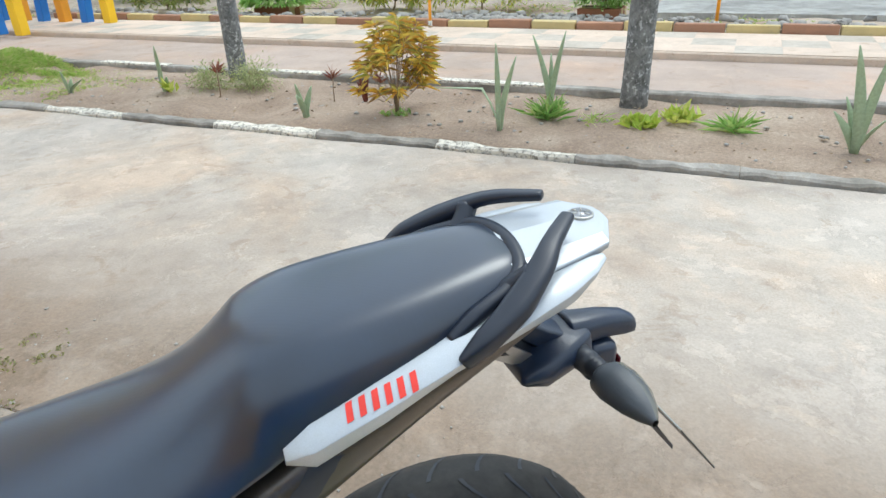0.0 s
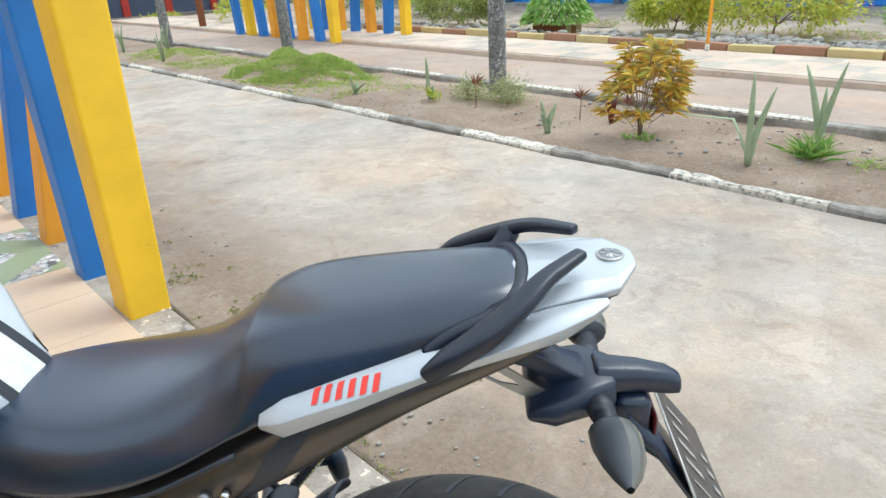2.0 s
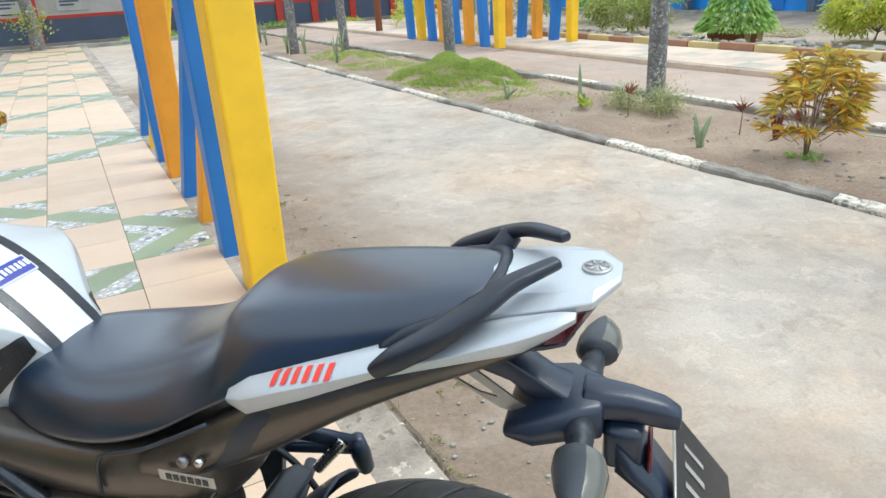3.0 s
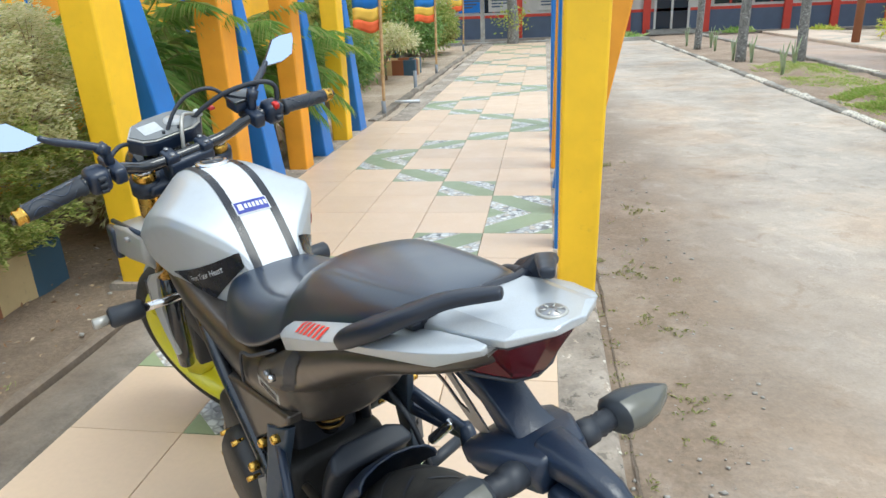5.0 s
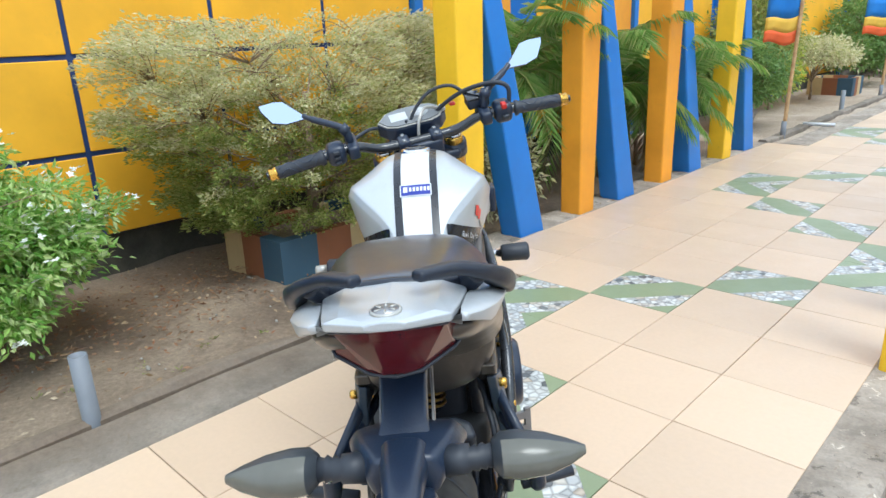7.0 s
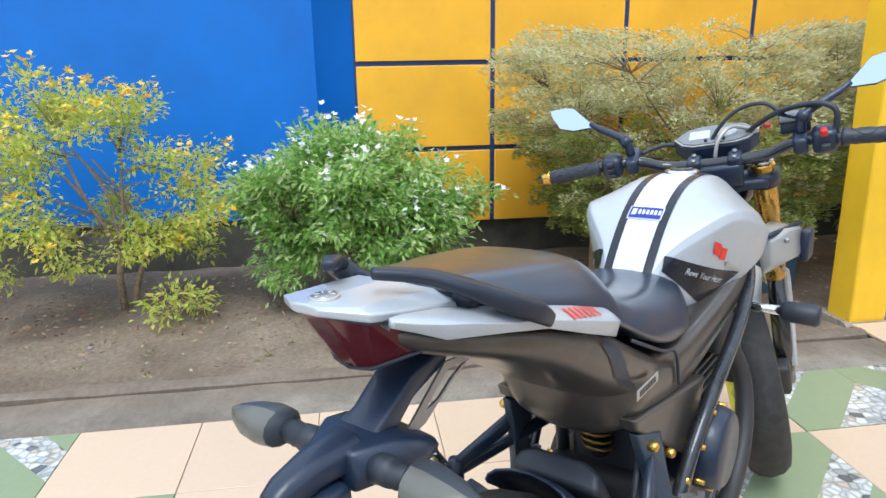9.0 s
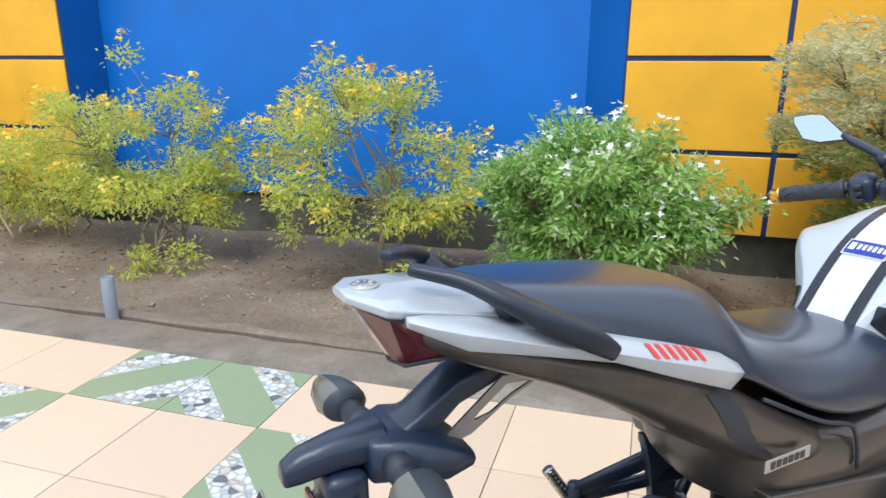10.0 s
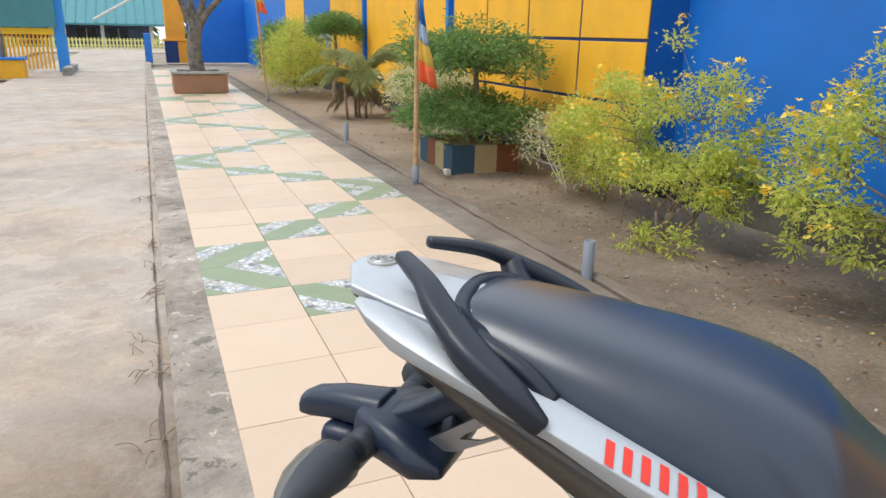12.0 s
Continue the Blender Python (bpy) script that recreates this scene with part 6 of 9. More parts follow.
# instrument: a faceted hood tilted to the rider
met_m = Matrix.Translation((0.062, 0.0, 0.052)) @ Matrix.Rotation(radians(-2), 4, "Y")
out = [(-0.054, -0.050), (-0.042, -0.078), (-0.008, -0.100), (0.032, -0.070), (0.042, -0.034), (0.042, 0.034), (0.032, 0.070), (-0.008, 0.100), (-0.042, 0.078), (-0.054, 0.050)]
met = fpart("instrument", prism(out, -0.034, 0.004, bev=0.006), M_PLASTIC, "faceted black instrument pod", smooth=False, m=met_m)
fpart("instrument_rim", prism([(x * 0.97, y * 0.97) for x, y in out], 0.0035, 0.0068, bev=0.0015), M_GREYDECAL, "thin grey rim", smooth=False, parent=met)
fpart("instrument_glass", prism([(x * 0.90, y * 0.91) for x, y in out], 0.006, 0.0095), M_GLASS, "dark glossy instrument glass", smooth=False, parent=met)
fpart("dial", tube([(-0.004, -0.026, 0.0097), (-0.004, -0.026, 0.0101)], 0.024, 24), M_LCD, "round grey dial", parent=met)
fpart("display", box_bm(-0.024, 0.016, 0.012, 0.060, 0.0095, 0.0100), M_LCD, "small grey display", smooth=False, parent=met)
both(lambda s: fpart("knob", tube([(-0.038, s * 0.020, 0.0095), (-0.038, s * 0.020, 0.015)], 0.004, 10), M_RUBBER, "", parent=met))
# head lamp and screen ahead of the forks
fpart("head_lamp", loft([(0.05, [(0, -0.02), (0.07, -0.025), (0.085, -0.09), (0.06, -0.17), (0, -0.18)]), (0.12, [(0, 0.00), (0.085, -0.01), (0.098, -0.09), (0.07, -0.175), (0, -0.19)]), (0.18, [(0, -0.03), (0.06, -0.04), (0.075, -0.09), (0.05, -0.15), (0, -0.16)])]), M_GLOSSBLK, "dark head lamp shell", sub=2)
# mudguard
bm = bmesh.new()
rings = []
for k in range(11):
    a = radians(22 + k * 7.8)
    rings.append([bm.verts.new((0.0 + r * math.cos(a), y, -0.69 + r * math.sin(a))) for y, r in ((-0.062, 0.285), (-0.056, 0.310), (0, 0.320), (0.056, 0.310), (0.062, 0.285))])
for a, b in zip(rings, rings[1:]):
    for j in range(4):
        bm.faces.new((a[j], a[j + 1], b[j + 1], b[j]))
mg = fpart("front_mudguard", bm, M_PEARL, "pearl white front mudguard", sub=1)


def mudguard_stay(s):
    """A white fang-shaped wing outside the fork leg, with three dark stripes."""
    front = [(0.070, -0.385), (0.104, -0.440), (0.108, -0.490), (0.085, -0.535), (0.044, -0.592), (-0.012, -0.649)]
    back = [(-0.034, -0.290), (0.008, -0.350), (0.020, -0.420), (0.018, -0.490), (0.004, -0.560), (-0.022, -0.645)]
    bm = bmesh.new()
    rings = []
    for (fx, fz), (kx, kz) in zip(front, back):
        mx, mz = (fx + kx) / 2, (fz + kz) / 2
        rings.append([bm.verts.new((x, s * y, z)) for x, y, z in ((fx, 0.120, fz), (mx, 0.134, mz), (kx, 0.128, kz), (kx, 0.118, kz), (mx, 0.124, mz))])
    for a, b in zip(rings, rings[1:]):
        for k in range(5):
            bm.faces.new((a[k], a[(k + 1) % 5], b[(k + 1) % 5], b[k]))
    bm.faces.new(rings[0])
    bm.faces.new(rings[-1][::-1])
    bmesh.ops.recalc_face_normals(bm, faces=bm.faces[:])
    stay = fpart("mudguard_stay", bm, M_PEARL, "pearl white wing beside the fork", smooth=False)
    bevelled(stay, 0.002)
    for k in range(3):
        x = 0.056 + k * 0.014
        fpart("stripe", box_bm(x, x + 0.006, s * 0.1295 - 0.004 + 0.003 * (1 - k), s * 0.1295 + 0.004 - 0.003 * k, -0.474 + 0.006 * k, -0.415, 0), M_STRIPE, "", smooth=False, parent=stay)


both(mudguard_stay)
sol = mg.modifiers.new("thick", "SOLIDIFY")
sol.thickness = 0.004
fw = new("front_wheel")
fw.parent = bike
fw.matrix_basis = FM @ Matrix.Translation((0.0, 0, -0.69)) @ Matrix.Rotation(radians(12), 4, "Z")
wheel(fw, 0.298, 0.110, 5, False, 0.72, 0.046)
bpart("brake_disc", disc_bm(0.09, 0.135, -0.062), M_STEEL, "steel brake disc", parent=fw)
fpart("caliper", box_bm(-0.085, -0.03, -0.115, -0.06, -0.70, -0.60, 0.012), M_ENGINE, "dark brake caliper")

# ---- plants ----
M_LEAF_DK = leafy("dark_green_leaves", [(0.15, 0.27, 0.075), (0.21, 0.35, 0.10), (0.30, 0.43, 0.14), (0.17, 0.30, 0.08)], 0.4, 0.4)
M_LEAF_WB = leafy("glossy_green_leaves", [(0.22, 0.44, 0.09), (0.36, 0.58, 0.14), (0.54, 0.70, 0.25), (0.72, 0.80, 0.42), (0.30, 0.52, 0.11)], 0.38, 0.5)
M_LEAF_YG = leafy("yellow_green_leaves", [(0.48, 0.59, 0.10), (0.63, 0.69, 0.14), (0.77, 0.75, 0.19), (0.54, 0.64, 0.11), (0.86, 0.75, 0.20)], 0.6, 0.55)
M_LEAF_VAR = leafy("pale_variegated_leaves", [(0.66, 0.64, 0.40), (0.82, 0.78, 0.54), (0.57, 0.57, 0.29), (0.43, 0.47, 0.19), (0.72, 0.69, 0.43)], 0.55, 0.5)
M_LEAF_FTH = leafy("feathery_green_leaves", [(0.23, 0.31, 0.08), (0.34, 0.41, 0.11), (0.45, 0.48, 0.16), (0.54, 0.52, 0.21), (0.27, 0.36, 0.08)], 0.55, 0.5)
M_LEAF_CRO = leafy("orange_yellow_croton_leaves", [(0.82, 0.52, 0.07), (0.88, 0.72, 0.16), (0.64, 0.36, 0.08), (0.28, 0.18, 0.07), (0.42, 0.46, 0.11), (0.86, 0.68, 0.14), (0.50, 0.50, 0.12), (0.74, 0.42, 0.07)], 0.4, 0.4)
M_LEAF_PALM = leafy("palm_leaflets", [(0.20, 0.37, 0.08), (0.29, 0.47, 0.12), (0.39, 0.56, 0.17), (0.50, 0.55, 0.22)], 0.4, 0.5)
M_LEAF_DUSTY = leafy("dusty_palm_leaflets", [(0.36, 0.42, 0.17), (0.48, 0.50, 0.24), (0.56, 0.54, 0.30), (0.30, 0.37, 0.14)], 0.5, 0.45)
M_LEAF_DRY = leafy("dry_palm_leaflets", [(0.28, 0.20, 0.10), (0.20, 0.15, 0.08), (0.36, 0.28, 0.15)], 0.7, 0.2)
M_LEAF_SAN = leafy("sword_leaves", [(0.40, 0.50, 0.30), (0.48, 0.57, 0.37), (0.30, 0.40, 0.22)], 0.5, 0.25)
M_LEAF_RED = leafy("dark_red_leaves", [(0.16, 0.04, 0.03), (0.24, 0.07, 0.04), (0.30, 0.12, 0.06)], 0.5, 0.2)
M_LEAF_LIME = leafy("lime_leaves", [(0.36, 0.48, 0.06), (0.47, 0.55, 0.09), (0.58, 0.60, 0.14)], 0.45, 0.35)
M_GRASS = leafy("short_grass", [(0.35, 0.50, 0.10), (0.45, 0.59, 0.15), (0.54, 0.63, 0.20), (0.62, 0.60, 0.28)], 0.65, 0.5)
M_WEED = leafy("olive_weed_leaves", [(0.25, 0.28, 0.09), (0.32, 0.33, 0.12), (0.40, 0.36, 0.18), (0.19, 0.21, 0.07)], 0.6, 0.3)
M_LITTER = leafy("fallen_leaves", [(0.26, 0.17, 0.09), (0.38, 0.28, 0.17), (0.14, 0.09, 0.05), (0.46, 0.37, 0.26)], 0.8, 0.05)
M_LITTER2 = leafy("reddish_fallen_leaves", [(0.22, 0.10, 0.05), (0.30, 0.17, 0.09), (0.14, 0.07, 0.04), (0.36, 0.24, 0.14)], 0.8, 0.05)
M_PETAL_W = leafy("white_petals", [(0.80, 0.80, 0.78), (0.86, 0.86, 0.84)], 0.6, 0.2)
M_PETAL_Y = leafy("yellow_petals", [(0.88, 0.62, 0.04), (0.90, 0.72, 0.10), (0.86, 0.54, 0.04)], 0.6, 0.2)
M_PETAL_P = leafy("purple_petals", [(0.42, 0.06, 0.40), (0.52, 0.10, 0.46)], 0.6, 0.2)
M_TWIG = bark("shrub_twig_bark", (0.20, 0.14, 0.09), (0.36, 0.27, 0.19), 30)
M_TWIG_PALE = bark("pale_twig_bark", (0.50, 0.45, 0.38), (0.70, 0.65, 0.57), 30)
M_TRUNK_BR = bark("grey_brown_trunk_bark", (0.07, 0.06, 0.05), (0.24, 0.21, 0.175), 9)
M_RIB = bark("green_palm_rib", (0.20, 0.24, 0.06), (0.30, 0.30, 0.10), 20)
M_TRUNK = bark("grey_palm_bark", (0.085, 0.085, 0.08), (0.235, 0.235, 0.225), 16, (0.50, 0.50, 0.485))
R = np.random.RandomState


def star_flowers(name, P, size, mat, petals=5, rs=None):
    """Small open flowers: petals round each point."""
    rs = rs or R(3)
    B, D, U = [], [], []
    for p in P:
        up = Vector((rs.normal() * 0.5, rs.normal() * 0.5, 1)).normalized()
        u, w = frame_at(up)
        for k in range(petals):
            a = 2 * math.pi * k / petals + rs.rand()
            d = u * math.cos(a) + w * math.sin(a) + up * 0.25
            B.append(p)
            D.append(d)
            U.append(up)
    n = len(B)
    return leaf_mesh(name, B, D, size * (0.8 + 0.4 * rs.rand(n)), size * 0.62, mat, U, 0.05)


def shrub(name, loc, centre, radii, seed, leaf, leaf_n, leaf_l, leaf_w, label, limbs=26, trunk=0.25, stem_r=0.012, stem_mat=None, gap=0.0, spread=0.07, flowers=None, droop=0.1, low=-0.75, shell=0.55, lump=0.18, stems=1, along=0.2, flat=0.75):
    """A shrub: stems fork into limbs and twigs that end all over an uneven crown and carry bunches of leaves."""
    rs = R(seed)
    root = thing(name, Matrix.Translation(loc), label, "shrub")
    c, rad = Vector(centre), Vector(radii)
    tips = []
    tries = 0
    while len(tips) < limbs and tries < 9000:
        tries += 1
        d = Vector(rs.normal(size=3)).normalized()
        if d.z < low:
            continue
        f = shell + (1 - shell) * rs.rand() ** 0.6
        p = c + Vector((d.x * rad.x, d.y * rad.y, d.z * rad.z)) * f * (1 + lump * noise.noise(d * 2.3 + Vector((seed, 0, 0))))
        if noise.noise(p * 3.1 + Vector((seed * 1.7, 0, 0))) < gap - 0.5:
            continue
        if p.z > 0.03:
            tips.append(p)
    bmb = bmesh.new()
    feet = [Vector((0.05 * math.cos(k * 2.4), 0.05 * math.sin(k * 2.4), -0.05)) * (k > 0) for k in range(stems)]
    crotch = [f + Vector((f.x * 1.5 + 0.03 * rs.normal(), f.y * 1.5 + 0.03 * rs.normal(), trunk * (0.85 + 0.3 * rs.rand()))) for f in feet]
    for f, k in zip(feet, crotch):
        tube([f + Vector((0, 0, -0.04)), f.lerp(k, 0.5) + Vector((0.012, -0.01, 0)), k], [stem_r * 1.5, stem_r * 1.25, stem_r], 7, bmb)
    # main limbs reach into the crown; twigs leave the nearest one
    nodes = []
    for i in range(max(4, limbs // 9)):
        p = tips[(i * 9) % len(tips)]
        k = crotch[i % stems]
        e = k.lerp(p, 0.72)
        pts = smooth_path([k, k.lerp(e, 0.4) + Vector((rs.normal() * 0.03, rs.normal() * 0.03, 0.12 * (e - k).length)), e], 4)
        tube(pts, [stem_r * (0.75 - 0.42 * q / (len(pts) - 1)) for q in range(len(pts))], 5, bmb)
        nodes += pts[2:]
    B, D = [], []
    m = max(4, int(leaf_n / max(1, len(tips))))
    for i, p in enumerate(tips):
        k = min(nodes, key=lambda q: (q - p).length + 0.6 * max(0, q.z - p.z))
        bow = Vector((rs.normal() * 0.025, rs.normal() * 0.025, 0.08 * (p - k).length))
        pts = [k, k.lerp(p, 0.5) + bow, p]
        tube(pts, [stem_r * 0.30, stem_r * 0.22, stem_r * 0.12], 4, bmb)
        size = 0.7 + 0.7 * rs.rand()
        out = (p - c).normalized()
        for q in range(int(m * size)):
            if rs.rand() < along:
                b = k.lerp(p, 0.35 + 0.65 * rs.rand())
                o = Vector(rs.normal(size=3)) * spread * 0.5
            else:
                b = p
                o = Vector(rs.normal(size=3)) * spread * size ** 0.5
            o.z *= flat
            b = b + o
            if b.z < 0.02:
                continue
            B.append(b)
            D.append(o.normalized() * 0.8 + out * 0.45 + Vector(rs.normal(size=3)) * 0.5)
    part("stem", bmb, stem_mat or M_TWIG, root, "", True)
    n = len(B)
    np.random.seed(seed)
    part("crown", leaf_mesh("crown", B, D, leaf_l * (0.65 + 0.7 * rs.rand(n)), leaf_w * (0.7 + 0.6 * rs.rand(n)), leaf, None, 0.22, droop), None, root)
    if flowers:
        fm, fn, fs = flowers[:3]
        per = flowers[3] if len(flowers) > 3 else 1
        top = sorted(tips, key=lambda q: -((q - c).z / rad.z * 0.55 + (q - c).x / rad.x * 0.35 + (q - c).length / max(rad) + 0.9 * rs.rand()))[:fn]
        Pf = []
        for q in top:
            base = q + (q - c).normalized() * spread * 1.7 + Vector((0, 0, spread * 0.7))
            for _ in range(per):
                Pf.append(base + Vector(rs.normal(size=3)) * fs * 1.1)
        tagged(part("blossom", star_flowers("blossom", Pf, fs, fm, rs=rs), None, root), kind="stuff")
    return root


shrub("flowering_shrub", (-2.38, 0.60, -0.02), (0, -0.02, 0.49), (0.44, 0.53, 0.375), 11, M_LEAF_WB, 32000, 0.042, 0.018, "dense green shrub with small white star flowers", 300, 0.12, 0.010, gap=0.22, spread=0.045, flowers=(M_PETAL_W, 130, 0.0185, 4), shell=0.5, stems=4, lump=0.55, low=-0.85, flat=0.6)
shrub("flowering_shrub", (-2.56, -0.66, -0.02), (0.02, -0.12, 0.62), (0.40, 0.74, 0.48), 5, M_LEAF_YG, 9660, 0.031, 0.017, "airy shrub with yellow-green leaves and yellow flowers", 84, 0.30, 0.014, gap=0.46, spread=0.046, flowers=(M_PETAL_Y, 42, 0.020, 10), shell=0.6, lump=0.45, stems=2, low=-0.85, along=0.07, flat=0.65)
shrub("flowering_shrub", (-2.46, -2.12, -0.02), (0.0, -0.10, 0.62), (0.42, 0.66, 0.52), 8, M_LEAF_YG, 10580, 0.031, 0.017, "full yellow-green shrub with yellow flowers by the wall", 96, 0.16, 0.012, gap=0.42, spread=0.048, flowers=(M_PETAL_Y, 28, 0.020, 10), shell=0.55, lump=0.4, stems=4, low=-0.9, along=0.07, flat=0.65)
shrub("flowering_shrub", (-2.62, -3.02, -0.02), (0.0, -0.1, 0.50), (0.34, 0.50, 0.44), 18, M_LEAF_YG, 5750, 0.031, 0.017, "smaller yellow-green shrub with few flowers", 64, 0.12, 0.009, gap=0.25, spread=0.050, flowers=(M_PETAL_Y, 10, 0.017, 5), shell=0.5, stems=3, low=-0.9, along=0.07)
shrub("bare_shrub", (-2.62, -3.46, -0.02), (0.02, -0.36, 0.36), (0.26, 0.40, 0.22), 21, M_LEAF_VAR, 700, 0.046, 0.020, "sparse pale shrub with bare whitish twigs", 90, 0.05, 0.009, M_TWIG_PALE, 0.1, 0.03, stems=4, along=0.0)
shrub("seedling", (-2.25, -0.30, -0.02), (0.0, 0.0, 0.10), (0.12, 0.15, 0.09), 31, M_LEAF_YG, 340, 0.038, 0.017, "low yellow-green seedling at a shrub's foot", 36, 0.02, 0.004, spread=0.035)
shrub("seedling", (-2.15, -1.72, -0.02), (0.0, 0.0, 0.10), (0.08, 0.10, 0.09), 33, M_LEAF_YG, 170, 0.038, 0.017, "low weedy seedling beside a shrub", 24, 0.02, 0.004, spread=0.035)
shrub("weed", (-2.05, -2.02, -0.02), (0.0, 0.0, 0.08), (0.11, 0.15, 0.09), 32, M_LEAF_YG, 260, 0.036, 0.016, "low weedy seedling in the soil bed", 20, 0.02, 0.004, spread=0.03)


def striped_planter(loc, w, d, h, label, turn=0.0, ends=None):
    """A low masonry planter whose faces carry painted stripes."""
    root = thing("planter", Matrix.Translation(loc) @ Matrix.Rotation(radians(turn), 4, "Z"), label, "planter")
    t = 0.07
    for ax, (a0, a1), sgn in (("x", (-w / 2, w / 2), -1), ("x", (-w / 2, w / 2), 1), ("y", (-d / 2, d / 2), -1), ("y", (-d / 2, d / 2), 1)):
        cols = (ends or [M_CREAM, M_BRICKRED, M_SLATE]) if ax == "x" else [M_SLATE, M_BRICKRED, M_CREAM, M_SLATE]
        n = len(cols)
        for k in range(n):
            u0, u1 = a0 + (a1 - a0) * k / n, a0 + (a1 - a0) * (k + 1) / n
            if ax == "x":
                y = sgn * d / 2
                bm = box_bm(u0, u1, min(y, y - sgn * t), max(y, y - sgn * t), -0.06, h)
            else:
                x = sgn * w / 2
                e0, e1 = (u0 + t if k == 0 else u0), (u1 - t if k == n - 1 else u1)
                bm = box_bm(min(x, x - sgn * t), max(x, x - sgn * t), e0, e1, -0.06, h)
            part("stripe_panel", bm, cols[k], root)
    part("soil", box_bm(-w / 2 + t, w / 2 - t, -d / 2 + t, d / 2 - t, -0.05, h - 0.06), M_SOIL, root, "dark planter soil")
    return root


striped_planter((-2.43, 2.42, 0), 0.58, 0.94, 0.215, "low planter painted in cream, rust and blue stripes")
striped_planter((-2.285, -4.83, 0), 0.69, 0.80, 0.22, "low striped planter under a clipped shrub", ends=[M_BRICKRED, M_CREAM, M_SLATE])


def feathery(loc, seed):
    """A broad, flat-tiered bush of thin level sprays, pale on top."""
    rs = R(seed)
    root = thing("bush", Matrix.Translation(loc), "broad feathery bush, pale variegated above and green below", "bush")
    bmb = bmesh.new()
    tube([(0, 0, 0.02), (0.01, 0, 0.3), (0, 0.02, 0.75)], [0.035, 0.03, 0.016], 8, bmb)
    nodes = []
    for k in range(26):
        a = 2.4 * k
        t = k / 25
        p0 = Vector((0, 0, 0.15 + 0.5 * t))
        reach = 0.50 + 0.28 * math.sin(math.pi * t)
        p = Vector((max(-0.42, math.cos(a) * reach * 0.7), math.sin(a) * reach * 1.05, 0.36 + 0.80 * t))
        pts = smooth_path([p0, p0.lerp(p, 0.5) + Vector((0, 0, -0.03)), p], 4)
        tube(pts, [0.008 * (1 - 0.7 * q / (len(pts) - 1)) for q in range(len(pts))], 5, bmb)
        nodes += pts[3:]
    B, D, pale = [], [], []
    for k in range(820):
        a = rs.rand() * 2 * math.pi
        t = rs.rand() ** 0.85
        # outline: narrow at the foot, widest at three quarters, flat above
        ry = np.interp(t, [0, 0.15, 0.45, 0.72, 0.9, 1.0], [0.66, 0.80, 0.98, 1.14, 1.12, 0.90])
        rx = np.interp(t, [0, 0.15, 0.45, 0.72, 0.9, 1.0], [0.52, 0.60, 0.62, 0.66, 0.60, 0.42])
        f = (0.35 + 0.65 * rs.rand() ** 0.45) * (1 + 0.14 * noise.noise(Vector((math.cos(a) * 2, math.sin(a) * 2, t * 5))))
        p = Vector((max(-0.56, math.cos(a) * rx * f), math.sin(a) * ry * f, 0.07 + 1.07 * t + 0.10 * (f - 0.7) - 0.03 * rs.rand()))
        nd = min(nodes, key=lambda q: (q - p).length + max(0, q.z - p.z))
        tube([nd, nd.lerp(p, 0.55) + Vector((0, 0, 0.02)), p], [0.003, 0.002, 0.001], 4, bmb)
        way = Vector((p.x, p.y, 0.10)).normalized()
        sd = Vector((-way.y, way.x, 0))
        up_pale = t + 0.13 * rs.normal() > 0.50
        for q in range(int(150 - 85 * t)):
            s = rs.rand()
            w = rs.normal() * 0.050 * (1.15 - s)
            b = p + way * (0.20 * s - 0.12) + sd * w + Vector((0, 0, 0.018 * rs.normal() + 0.03 * s - 0.05 * s * s))
            B.append(b)
            D.append(way * 0.8 + sd * (6 * w) + Vector((0.3 * rs.normal(), 0.3 * rs.normal(), 0.25 * rs.normal() + 0.1)))
            pale.append(up_pale)
    part("stem", bmb, M_TWIG, root, "", True)
    np.random.seed(seed)
    n = len(B)
    top = [i for i in range(n) if pale[i]]
    low = [i for i in range(n) if not pale[i]]
    part("crown", leaf_mesh("crown", [B[i] for i in top], [D[i] for i in top], 0.028, 0.012, M_LEAF_VAR, None, 0.2, 0.05), None, root, "pale variegated upper sprays")
    part("lower_crown", leaf_mesh("lower_crown", [B[i] for i in low], [D[i] for i in low], 0.030, 0.012, M_LEAF_FTH, None, 0.2, 0.1), None, root, "green lower sprays")


feathery((-2.48, 2.42, 0.19), 4)


